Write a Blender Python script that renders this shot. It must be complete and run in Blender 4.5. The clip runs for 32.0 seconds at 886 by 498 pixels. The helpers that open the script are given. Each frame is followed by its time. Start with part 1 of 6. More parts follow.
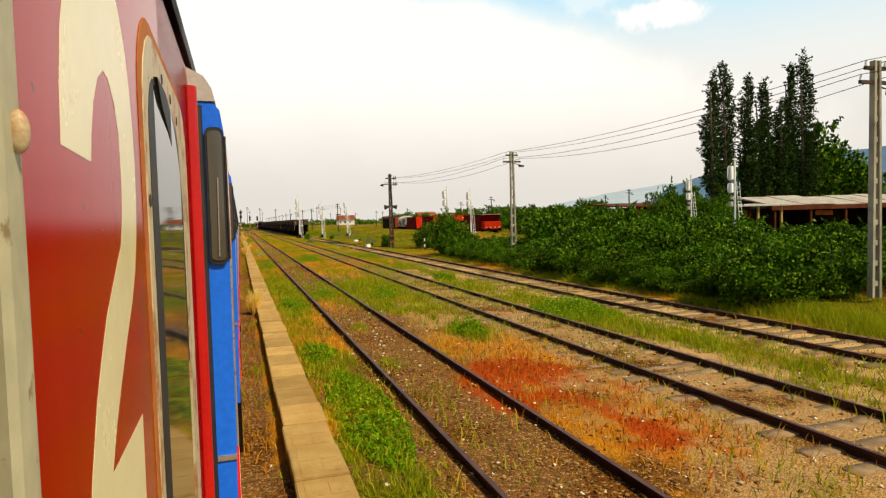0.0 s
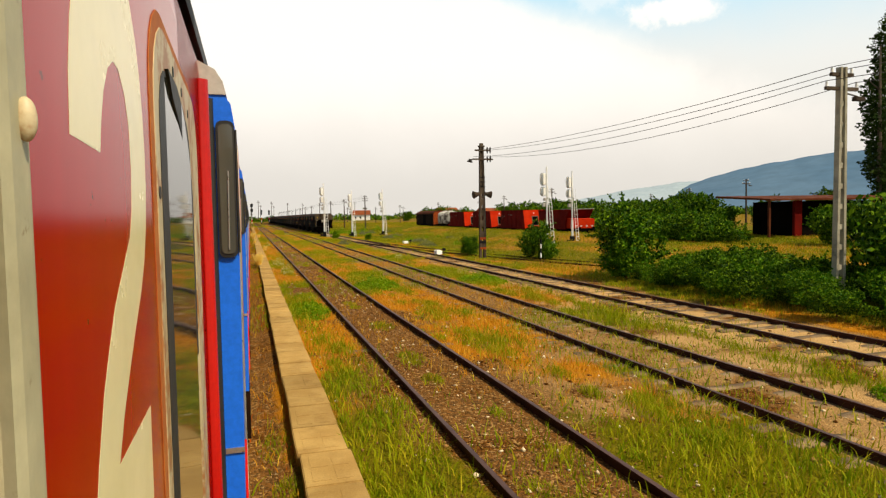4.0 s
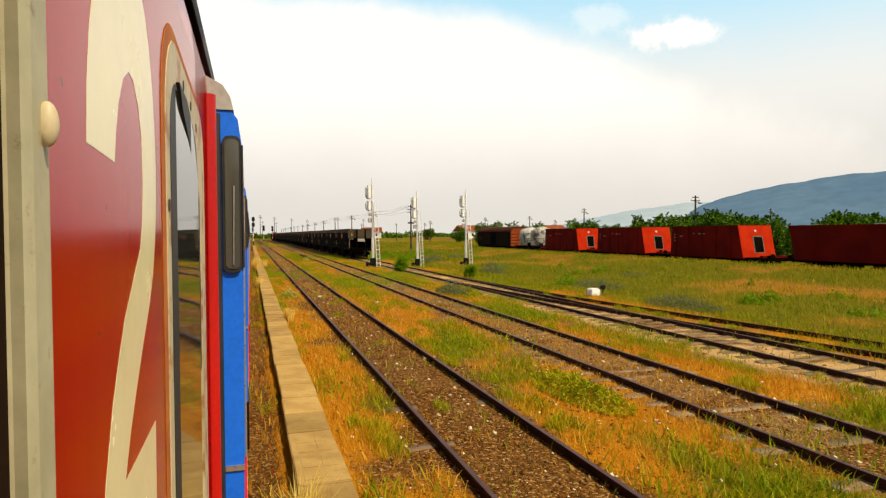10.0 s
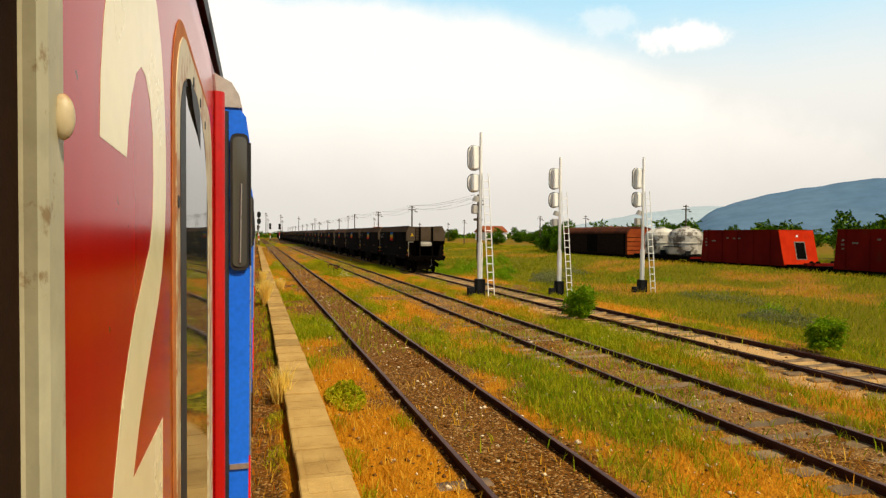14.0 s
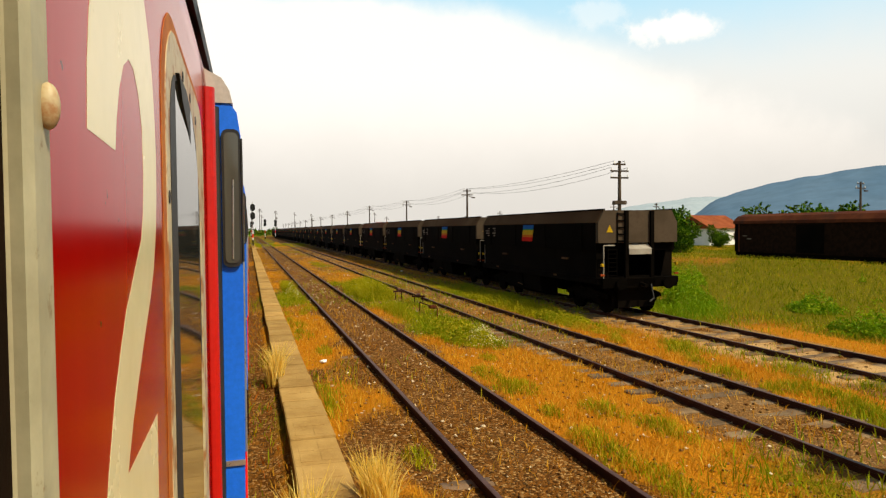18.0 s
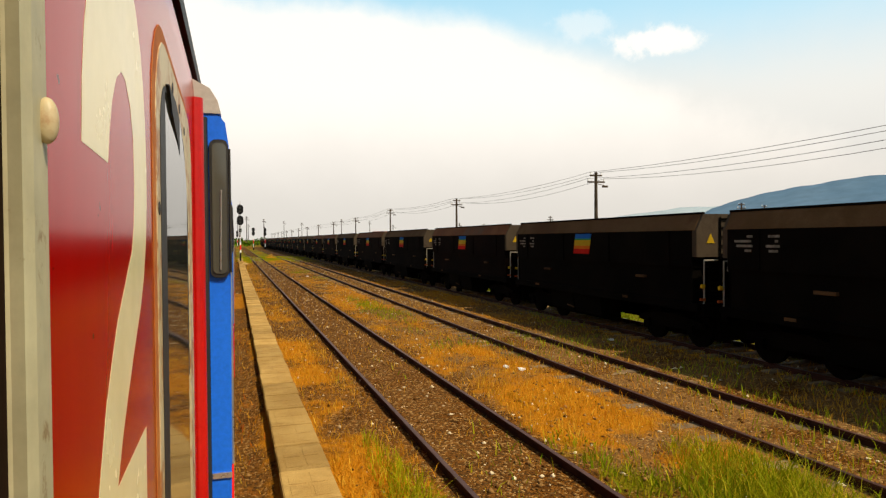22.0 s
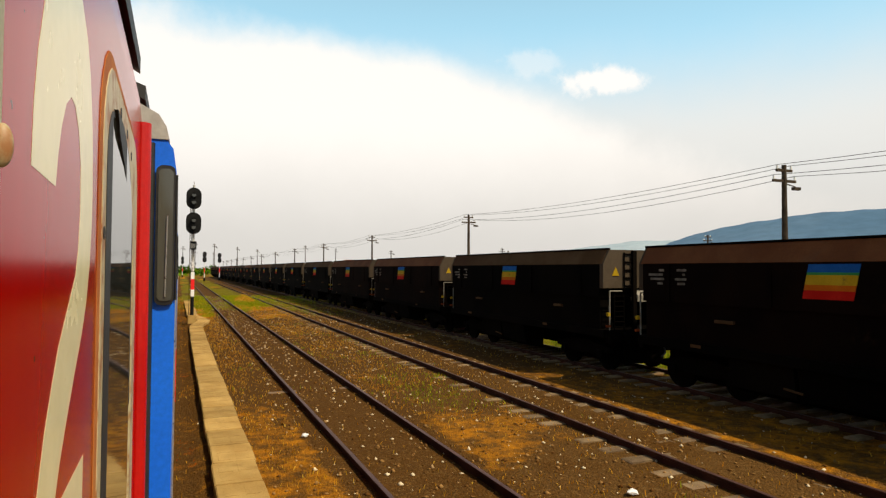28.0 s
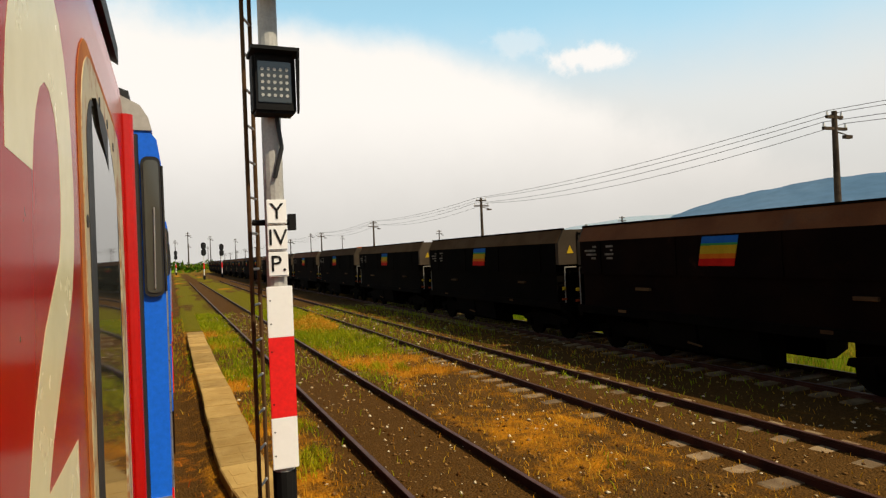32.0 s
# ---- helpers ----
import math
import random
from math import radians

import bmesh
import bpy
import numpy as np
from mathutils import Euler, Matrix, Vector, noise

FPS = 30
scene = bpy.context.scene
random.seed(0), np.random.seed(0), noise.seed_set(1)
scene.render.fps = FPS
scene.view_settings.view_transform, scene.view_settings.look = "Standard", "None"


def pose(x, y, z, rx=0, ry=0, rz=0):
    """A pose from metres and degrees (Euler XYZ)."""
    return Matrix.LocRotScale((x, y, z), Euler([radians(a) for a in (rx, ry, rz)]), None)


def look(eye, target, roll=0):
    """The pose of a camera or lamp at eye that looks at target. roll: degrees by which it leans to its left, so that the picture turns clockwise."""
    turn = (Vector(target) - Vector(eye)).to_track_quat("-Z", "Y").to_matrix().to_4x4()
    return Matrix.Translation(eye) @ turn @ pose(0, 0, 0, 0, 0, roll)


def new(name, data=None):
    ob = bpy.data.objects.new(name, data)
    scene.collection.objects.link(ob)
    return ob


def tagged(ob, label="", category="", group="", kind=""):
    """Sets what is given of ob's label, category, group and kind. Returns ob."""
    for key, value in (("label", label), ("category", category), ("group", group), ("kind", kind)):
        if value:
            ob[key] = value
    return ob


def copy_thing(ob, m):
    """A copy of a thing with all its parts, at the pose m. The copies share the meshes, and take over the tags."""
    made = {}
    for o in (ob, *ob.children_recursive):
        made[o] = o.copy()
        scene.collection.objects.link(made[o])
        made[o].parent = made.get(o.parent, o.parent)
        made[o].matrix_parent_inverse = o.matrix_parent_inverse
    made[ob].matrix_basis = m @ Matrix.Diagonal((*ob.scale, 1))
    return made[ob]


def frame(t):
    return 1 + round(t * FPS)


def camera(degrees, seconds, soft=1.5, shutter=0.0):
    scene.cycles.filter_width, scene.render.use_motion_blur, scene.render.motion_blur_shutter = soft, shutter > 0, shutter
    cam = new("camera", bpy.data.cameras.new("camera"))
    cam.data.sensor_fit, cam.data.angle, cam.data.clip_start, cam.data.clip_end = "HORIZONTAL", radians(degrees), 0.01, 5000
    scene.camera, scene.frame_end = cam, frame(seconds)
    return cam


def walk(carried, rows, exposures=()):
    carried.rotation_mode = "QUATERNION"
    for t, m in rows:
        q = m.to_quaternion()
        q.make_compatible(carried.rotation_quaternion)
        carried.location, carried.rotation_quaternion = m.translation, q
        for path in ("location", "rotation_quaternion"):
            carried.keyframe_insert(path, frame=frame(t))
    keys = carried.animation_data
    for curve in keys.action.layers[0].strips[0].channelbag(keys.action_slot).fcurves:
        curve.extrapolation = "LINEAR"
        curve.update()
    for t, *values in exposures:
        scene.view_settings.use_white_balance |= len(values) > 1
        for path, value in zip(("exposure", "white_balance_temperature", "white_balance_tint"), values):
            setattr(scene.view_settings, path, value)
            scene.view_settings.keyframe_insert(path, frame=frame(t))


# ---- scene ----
cam = camera(69.5, 32.0, soft=1.3)
PATH = [
    (0.0, 0.010, -0.019, 2.867, -17.72, -2.75, 1.59),
    (0.5, 0.010, 2.877, 2.866, -17.57, -3.23, 1.73),
    (1.0, 0.009, 5.776, 2.868, -17.49, -3.54, 1.42),
    (1.5, 0.009, 8.684, 2.866, -17.36, -3.65, 1.56),
    (2.0, 0.010, 11.613, 2.866, -17.24, -3.67, 1.40),
    (2.5, 0.009, 14.573, 2.868, -17.13, -3.74, 0.64),
    (3.0, 0.010, 17.556, 2.868, -17.16, -3.80, 0.49),
    (3.5, 0.011, 20.580, 2.866, -16.98, -3.48, 1.13),
    (4.0, 0.012, 23.606, 2.865, -16.84, -3.06, 1.00),
    (4.5, 0.013, 26.648, 2.864, -16.54, -2.14, 0.72),
    (5.0, 0.015, 29.724, 2.862, -16.23, -1.23, 0.43),
    (5.5, 0.015, 32.852, 2.861, -16.09, -0.81, 0.30),
    (6.0, 0.021, 36.009, 2.865, -17.55, 0.49, -1.40),
    (6.5, 0.016, 39.255, 2.868, -18.57, 0.09, -1.90),
    (7.0, 0.014, 42.493, 2.866, -18.57, -1.37, -0.67),
    (7.5, 0.013, 45.690, 2.857, -17.98, -1.83, 2.37),
    (8.0, 0.008, 48.837, 2.860, -17.60, -1.88, 0.68),
    (8.5, 0.005, 51.954, 2.861, -17.46, -1.46, 0.71),
    (9.0, 0.004, 55.071, 2.860, -17.24, -1.38, 0.99),
    (9.5, 0.003, 58.184, 2.858, -16.98, -1.33, 0.99),
    (10.0, 0.000, 61.378, 2.861, -16.78, -1.40, 0.37),
    (10.5, -0.000, 64.608, 2.861, -16.68, -1.35, 0.50),
    (11.0, -0.003, 67.877, 2.862, -16.66, -1.21, -0.40),
    (11.5, -0.003, 71.195, 2.862, -16.70, -1.16, -0.62),
    (12.0, -0.003, 74.551, 2.862, -16.94, -1.04, -0.67),
    (12.5, -0.004, 77.963, 2.861, -16.85, -0.85, -0.02),
    (13.0, -0.005, 81.438, 2.859, -16.61, -1.09, 0.45),
    (13.5, -0.005, 84.957, 2.860, -16.53, -1.28, -0.25),
    (14.0, -0.006, 88.486, 2.860, -16.37, -1.32, -0.38),
    (14.5, -0.007, 91.991, 2.859, -16.31, -1.40, 0.18),
    (15.0, -0.007, 95.496, 2.858, -16.27, -1.47, 0.16),
    (15.5, -0.008, 99.000, 2.857, -16.19, -1.63, 0.11),
    (16.0, -0.008, 102.502, 2.857, -16.10, -1.79, 0.05),
    (16.5, -0.008, 105.999, 2.856, -16.06, -1.86, 0.03),
    (17.0, -0.007, 109.494, 2.856, -16.23, -1.74, -0.05),
    (17.5, -0.006, 112.985, 2.854, -16.65, -1.74, 0.51),
    (18.0, -0.005, 116.469, 2.855, -16.94, -1.79, 0.48),
    (18.5, -0.005, 119.958, 2.853, -17.13, -1.82, 0.91),
    (19.0, -0.006, 123.441, 2.854, -17.20, -1.79, 0.35),
    (19.5, -0.009, 126.868, 2.857, -17.31, -1.65, -0.64),
    (20.0, -0.011, 130.274, 2.858, -17.64, -1.18, -1.06),
    (20.5, -0.010, 133.775, 2.857, -17.74, -0.99, -0.82),
    (21.0, -0.009, 137.315, 2.854, -17.98, -0.88, 0.02),
    (21.5, -0.010, 140.894, 2.855, -18.00, -0.89, -0.40),
    (22.0, -0.011, 144.514, 2.857, -18.10, -0.91, 0.45),
    (22.5, -0.013, 148.152, 2.855, -17.97, -0.72, 1.47),
    (23.0, -0.014, 151.814, 2.861, -18.55, -0.17, -1.14),
    (23.5, -0.010, 155.500, 2.851, -18.54, 0.54, 2.26),
    (24.0, -0.008, 159.223, 2.850, -18.58, 0.94, 2.10),
    (24.5, -0.003, 162.988, 2.846, -18.57, 1.17, 2.98),
    (25.0, -0.007, 166.793, 2.849, -18.83, 1.31, 1.93),
    (25.5, -0.007, 170.625, 2.849, -19.17, 1.37, 1.95),
    (26.0, -0.008, 174.453, 2.849, -19.59, 1.42, 1.50),
    (26.5, -0.011, 178.284, 2.850, -20.53, 1.53, 0.51),
    (27.0, -0.013, 182.145, 2.851, -21.47, 1.64, -0.48),
    (27.5, -0.014, 186.059, 2.851, -21.90, 1.69, -0.93),
    (28.0, -0.014, 190.037, 2.854, -22.49, 1.84, -0.23),
    (28.5, -0.014, 194.033, 2.851, -22.62, 1.52, 0.97),
    (29.0, -0.008, 198.050, 2.842, -22.63, 1.20, 1.46),
    (29.5, -0.007, 202.140, 2.842, -22.69, 0.80, 2.01),
    (30.0, -0.004, 206.262, 2.838, -22.74, 0.59, 2.60),
    (30.5, -0.004, 210.400, 2.837, -22.74, 0.35, 2.04),
    (31.0, -0.005, 214.537, 2.839, -22.86, 0.19, 1.81),
    (31.5, -0.005, 218.701, 2.838, -22.94, 0.34, 1.99),
    (32.0, -0.005, 222.876, 2.836, -23.06, 0.44, 2.36),
]
EXPOSURES = [(0.0, 0.0, 7100, 11), (18.0, 0.0, 7100, 11), (25.0, -0.06, 7050, 11), (29.0, -0.12, 6900, 11), (32.0, -0.18, 6900, 11)]

walk(cam, [(t, pose(x, y, z, 90 + pitch, roll, yaw)) for t, x, y, z, yaw, pitch, roll in PATH], EXPOSURES)

# ---- world, sun ----
SUN_ELEV, SUN_AZ = 51.0, 144.0  # azimuth clockwise from +Y
sun_dir = Vector((math.sin(radians(SUN_AZ)) * math.cos(radians(SUN_ELEV)), math.cos(radians(SUN_AZ)) * math.cos(radians(SUN_ELEV)), math.sin(radians(SUN_ELEV))))
sun = new("sun", bpy.data.lights.new("sun", "SUN"))
sun.data.energy, sun.data.angle, sun.data.color = 5.0, radians(0.6), (1.0, 0.90, 0.70)
sun.matrix_world = look(sun_dir * 100, (0, 0, 0))


class Nodes:
    """Small helper to write node trees in few lines."""

    def __init__(self, tree):
        self.t = tree
        tree.nodes.clear()

    def n(self, kind, **kw):
        nd = self.t.nodes.new("ShaderNode" + kind)
        for k, v in kw.items():
            if k.startswith("i_"):
                nd.inputs[k[2:].replace("_", " ")].default_value = v
            elif k == "operation":
                nd.operation = v
            elif k == "data_type":
                nd.data_type = v
            elif k == "blend_type":
                nd.blend_type = v
            elif k == "interpolation_type":
                nd.interpolation_type = v
        return nd

    def l(self, a, b):
        self.t.links.new(a, b)
        return b.node

    def math(self, op, a, b=None, c=None):
        nd = self.n("Math", operation=op)
        for i, v in enumerate((a, b, c)):
            if v is None:
                continue
            if isinstance(v, (int, float)):
                nd.inputs[i].default_value = v
            else:
                self.l(v, nd.inputs[i])
        return nd.outputs[0]

    def mix(self, fac, a, b, mode="MIX"):
        nd = self.n("Mix", data_type="RGBA", blend_type=mode)
        for i, v in ((0, fac), (6, a), (7, b)):
            if isinstance(v, (int, float)):
                nd.inputs[i].default_value = v
            elif isinstance(v, tuple):
                nd.inputs[i].default_value = (*v, 1) if len(v) == 3 else v
            else:
                self.l(v, nd.inputs[i])
        return nd.outputs[2]

    def noise(self, vec, scale, detail=3.0, rough=0.55):
        nd = self.n("TexNoise", i_Scale=scale, i_Detail=detail, i_Roughness=rough)
        if vec is not None:
            self.l(vec, nd.inputs["Vector"])
        return nd.outputs[0]

    def step(self, v, lo, hi):
        nd = self.n("MapRange", interpolation_type="SMOOTHSTEP")
        nd.inputs[1].default_value, nd.inputs[2].default_value = lo, hi
        self.l(v, nd.inputs[0])
        return nd.outputs[0]


def build_world():
    w = bpy.data.worlds.new("sky")
    scene.world = w
    w.use_nodes = True
    k = Nodes(w.node_tree)
    out, bg = k.n("OutputWorld"), k.n("Background", i_Strength=1.0)
    sky = k.n("TexSky")
    sky.sky_type, sky.sun_disc, sky.air_density, sky.dust_density = "NISHITA", False, 1.0, 1.6
    sky.sun_elevation, sky.sun_rotation = radians(SUN_ELEV), radians(SUN_AZ)
    base = k.mix(1.0, sky.outputs[0], (0.085, 0.088, 0.080), "MULTIPLY")
    geo = k.n("TexCoord")
    sep = k.n("SeparateXYZ")
    k.l(geo.outputs["Generated"], sep.inputs[0])
    x, y, z = sep.outputs
    el = k.math("MULTIPLY", k.math("ARCSINE", z), 57.2958)
    az = k.math("MULTIPLY", k.math("ARCTAN2", x, y), 57.2958)
    wob = k.math("MULTIPLY", k.math("SUBTRACT", k.noise(geo.outputs["Generated"], 7.0, 6.0, 0.6), 0.5), 5.0)
    # clear sky pales towards the horizon, less so out of view to deepen shade
    low = k.math("MULTIPLY", k.step(el, 42.0, 16.0), k.math("SUBTRACT", 1.0, k.math("MULTIPLY", k.step(k.math("ABSOLUTE", k.math("SUBTRACT", az, 20.0)), 60.0, 105.0), 0.6)))
    col = k.mix(low, base, (0.45, 0.84, 1.10))
    # Haze and cloud are thinned out of view, to keep wagon sides dark.
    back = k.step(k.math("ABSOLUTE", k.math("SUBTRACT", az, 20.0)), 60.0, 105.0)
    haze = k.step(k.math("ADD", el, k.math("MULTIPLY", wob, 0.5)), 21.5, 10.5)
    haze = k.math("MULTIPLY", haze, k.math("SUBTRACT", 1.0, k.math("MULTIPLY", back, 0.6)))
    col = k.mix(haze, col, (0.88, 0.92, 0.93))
    # the cloud bank: its upper edge falls from left to right
    edge = k.math("SUBTRACT", 21.0, k.math("MULTIPLY", k.math("SUBTRACT", az, 4.0), 0.07))
    edge = k.math("SUBTRACT", edge, k.math("MULTIPLY", k.math("MAXIMUM", k.math("SUBTRACT", az, 21.0), 0.0), 0.35))
    bank = k.step(k.math("SUBTRACT", k.math("ADD", edge, wob), el), -0.8, 3.0)
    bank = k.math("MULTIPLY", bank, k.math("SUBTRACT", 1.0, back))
    col = k.mix(bank, col, (1.11, 1.10, 1.08))
    # a small cloud and a wisp
    for az0, el0, wide, strong in ((36.6, 16.2, 0.36, 0.95), (30.4, 17.9, 0.5, 0.35)):
        da = k.math("MULTIPLY", k.math("SUBTRACT", az, az0), wide)
        de = k.math("SUBTRACT", el, el0)
        r = k.math("SQRT", k.math("ADD", k.math("MULTIPLY", da, da), k.math("MULTIPLY", de, de)))
        rag = k.math("MULTIPLY", k.math("SUBTRACT", k.noise(geo.outputs["Generated"], 38.0, 5.0, 0.6), 0.5), 2.2)
        puff = k.step(k.math("ADD", r, rag), 1.5, 0.6)
        col = k.mix(k.math("MULTIPLY", puff, strong), col, (1.10, 1.10, 1.10))
    grey = k.step(k.math("ADD", el, k.math("MULTIPLY", wob, 0.6)), 13.5, 1.0)
    col = k.mix(k.math("MULTIPLY", grey, 0.95), col, (0.735, 0.735, 0.72))
    k.l(col, bg.inputs[0])
    k.l(bg.outputs[0], out.inputs[0])


build_world()

# ---- materials ----


def material(name, cols, scale=3.0, fine=40.0, rough=0.8, metal=0.0, bump=0.3, stain=None, stain_scale=1.2, stain_at=(0.55, 0.75), vary=0.12, spec=0.4, gloss_var=0.1, amp=0.28):
    """Two base colours by coarse noise, fine grain, optional stains, relief by the grain."""
    m = bpy.data.materials.new(name)
    m.use_nodes = True
    k = Nodes(m.node_tree)
    out, b = k.n("OutputMaterial"), k.n("BsdfPrincipled", i_Metallic=metal)
    b.inputs["Specular IOR Level"].default_value = spec
    pos = k.n("NewGeometry").outputs["Position"]
    c = k.mix(k.step(k.noise(pos, scale, 4.0), 0.35, 0.65), cols[0], cols[1])
    grain = k.noise(pos, fine, 4.0, 0.65)
    c = k.mix(1.0, c, k.mix(grain, (1 - amp,) * 3, (1 + amp,) * 3), "MULTIPLY")
    if stain:
        c = k.mix(k.math("MULTIPLY", k.step(k.noise(pos, stain_scale, 6.0, 0.7), *stain_at), 0.85), c, stain)
    rnd = k.n("ObjectInfo").outputs["Random"]
    c = k.mix(1.0, c, k.mix(rnd, (1 - vary,) * 3, (1 + vary,) * 3), "MULTIPLY")
    k.l(c, b.inputs["Base Color"])
    k.l(k.math("ADD", k.math("MULTIPLY", k.math("SUBTRACT", grain, 0.5), gloss_var * 2), rough), b.inputs["Roughness"])
    if bump:
        bp = k.n("Bump", i_Strength=bump, i_Distance=0.02)
        k.l(grain, bp.inputs["Height"])
        k.l(bp.outputs[0], b.inputs["Normal"])
    k.l(b.outputs[0], out.inputs[0])
    return m


def leaf_material(name, c0, c1, c2, rough=0.55, through_light=0.35):
    """Leaves and blades: colour by island and by patches of the ground, some light through."""
    m = bpy.data.materials.new(name)
    m.use_nodes = True
    k = Nodes(m.node_tree)
    out, b, tr, mx = k.n("OutputMaterial"), k.n("BsdfPrincipled", i_Roughness=rough), k.n("BsdfTranslucent"), k.n("MixShader")
    b.inputs["Specular IOR Level"].default_value = 0.05
    g = k.n("NewGeometry")
    c = k.mix(k.step(k.noise(g.outputs["Position"], 0.9, 3.0), 0.35, 0.65), c0, c1)
    c = k.mix(k.math("POWER", g.outputs["Random Per Island"], 2.6), c, c2)
    k.l(c, b.inputs["Base Color"])
    k.l(c, tr.inputs[0])
    mx.inputs[0].default_value = through_light
    k.l(b.outputs[0], mx.inputs[1])
    k.l(tr.outputs[0], mx.inputs[2])
    k.l(mx.outputs[0], out.inputs[0])
    return m


def glass_material(name, tint, rough=0.03):
    m = bpy.data.materials.new(name)
    m.use_nodes = True
    k = Nodes(m.node_tree)
    out, b = k.n("OutputMaterial"), k.n("BsdfPrincipled", i_Roughness=rough)
    b.inputs["Base Color"].default_value = (*tint, 1)
    b.inputs["Specular IOR Level"].default_value = 0.95
    k.l(b.outputs[0], out.inputs[0])
    return m


def ground_material():
    m = bpy.data.materials.new("yard_ground")
    m.use_nodes = True
    k = Nodes(m.node_tree)
    out, b = k.n("OutputMaterial"), k.n("BsdfPrincipled", i_Roughness=0.95)
    b.inputs["Specular IOR Level"].default_value = 0.04
    pos = k.n("NewGeometry").outputs["Position"]
    sep = k.n("SeparateXYZ")
    k.l(pos, sep.inputs[0])
    vor = k.n("TexVoronoi", i_Scale=17.0)
    k.l(pos, vor.inputs["Vector"])
    stone = k.mix(k.noise(pos, 26.0, 3.0, 0.7), (0.030, 0.010, 0.0012), (0.235, 0.082, 0.0105))
    stone = k.mix(0.5, stone, k.mix(vor.outputs["Color"], (0.024, 0.008, 0.0012), (0.31, 0.122, 0.0200)))
    cell = k.n("TexVoronoi", i_Scale=31.0)
    k.l(pos, cell.inputs["Vector"])
    tone = k.n("SeparateXYZ")
    k.l(cell.outputs["Color"], tone.inputs[0])
    stone = k.mix(k.math("MULTIPLY", k.step(tone.outputs[0], 0.80, 0.86), 0.6), stone, (0.52, 0.32, 0.12))
    stone = k.mix(k.math("MULTIPLY", k.step(tone.outputs[1], 0.74, 0.80), 0.8), stone, (0.022, 0.009, 0.002))
    pale = k.mix(k.noise(pos, 34.0, 2.0), (0.29, 0.155, 0.050), (0.78, 0.50, 0.215))
    bare = k.math("ADD", k.math("MULTIPLY", k.step(sep.outputs[1], 48.0, 26.0), 0.38), 0.2)
    siding = k.math("MULTIPLY", k.step(k.math("ABSOLUTE", k.math("SUBTRACT", sep.outputs[0], 12.1)), 2.1, 1.1), k.step(sep.outputs[1], 142.0, 128.0))
    strip = k.math("MULTIPLY", k.step(k.math("ABSOLUTE", k.math("SUBTRACT", sep.outputs[0], 9.9)), 1.3, 0.8), k.step(sep.outputs[1], 66.0, 50.0))
    bare = k.math("MULTIPLY", bare, k.math("ADD", k.math("MULTIPLY", k.step(sep.outputs[0], 4.1, 5.2), 0.8), 0.2))
    bare = k.math("MAXIMUM", bare, k.math("MAXIMUM", siding, k.math("MULTIPLY", strip, 0.8)))
    stone = k.mix(k.math("MULTIPLY", k.step(k.noise(pos, 0.6, 5.0), 0.37, 0.53), bare), stone, pale)
    zone = k.n("Attribute")
    zone.attribute_name = "zone"
    zs = k.n("SeparateXYZ")
    k.l(zone.outputs["Vector"], zs.inputs[0])
    blot = k.math("MULTIPLY", k.math("SUBTRACT", k.noise(pos, 3.0, 6.0, 0.7), 0.5), 1.1)

    def zoned(ch):
        return k.step(k.math("ADD", zs.outputs[ch], blot), 0.30, 0.75)

    rust = k.mix(k.noise(pos, 12.0), (0.233, 0.027, 0.0020), (0.495, 0.077, 0.0065))
    straw = k.mix(k.noise(pos, 18.0, 4.0), (0.28, 0.095, 0.0042), (0.62, 0.250, 0.0145))
    green = k.mix(k.noise(pos, 14.0, 4.0), (0.050, 0.052, 0.0015), (0.233, 0.186, 0.0078))
    # Stones grow darker along the yard.
    far_dark = k.math("MULTIPLY", k.step(sep.outputs[1], 140.0, 215.0), 0.92)
    stone = k.mix(far_dark, stone, k.mix(k.noise(pos, 24.0, 4.0, 0.75), (0.013, 0.006, 0.0012), (0.150, 0.070, 0.0160)))
    col = k.mix(zoned(1), stone, straw)
    col = k.mix(zoned(2), col, rust)
    col = k.mix(zoned(0), col, green)
    k.l(col, b.inputs["Base Color"])
    bp = k.n("Bump", i_Strength=0.8, i_Distance=0.04)
    k.l(k.math("ADD", k.math("MULTIPLY", cell.outputs["Distance"], -0.8), k.noise(pos, 25.0, 4.0)), bp.inputs["Height"])
    k.l(bp.outputs[0], b.inputs["Normal"])
    k.l(b.outputs[0], out.inputs[0])
    return m


def stone_material():
    """Loose ballast: each stone its own tone, from rusty brown to chalky."""
    m = bpy.data.materials.new("loose_ballast_stone")
    m.use_nodes = True
    k = Nodes(m.node_tree)
    out, b = k.n("OutputMaterial"), k.n("BsdfPrincipled", i_Roughness=0.95)
    b.inputs["Specular IOR Level"].default_value = 0.05
    g = k.n("NewGeometry")
    c = k.mix(g.outputs["Random Per Island"], (0.08, 0.028, 0.005), (0.38, 0.215, 0.075))
    c = k.mix(k.step(g.outputs["Random Per Island"], 0.80, 0.86), c, (0.68, 0.56, 0.37))
    c = k.mix(1.0, c, k.mix(k.noise(g.outputs["Position"], 60.0, 3.0), (0.7,) * 3, (1.3,) * 3), "MULTIPLY")
    k.l(c, b.inputs["Base Color"])
    k.l(b.outputs[0], out.inputs[0])
    return m


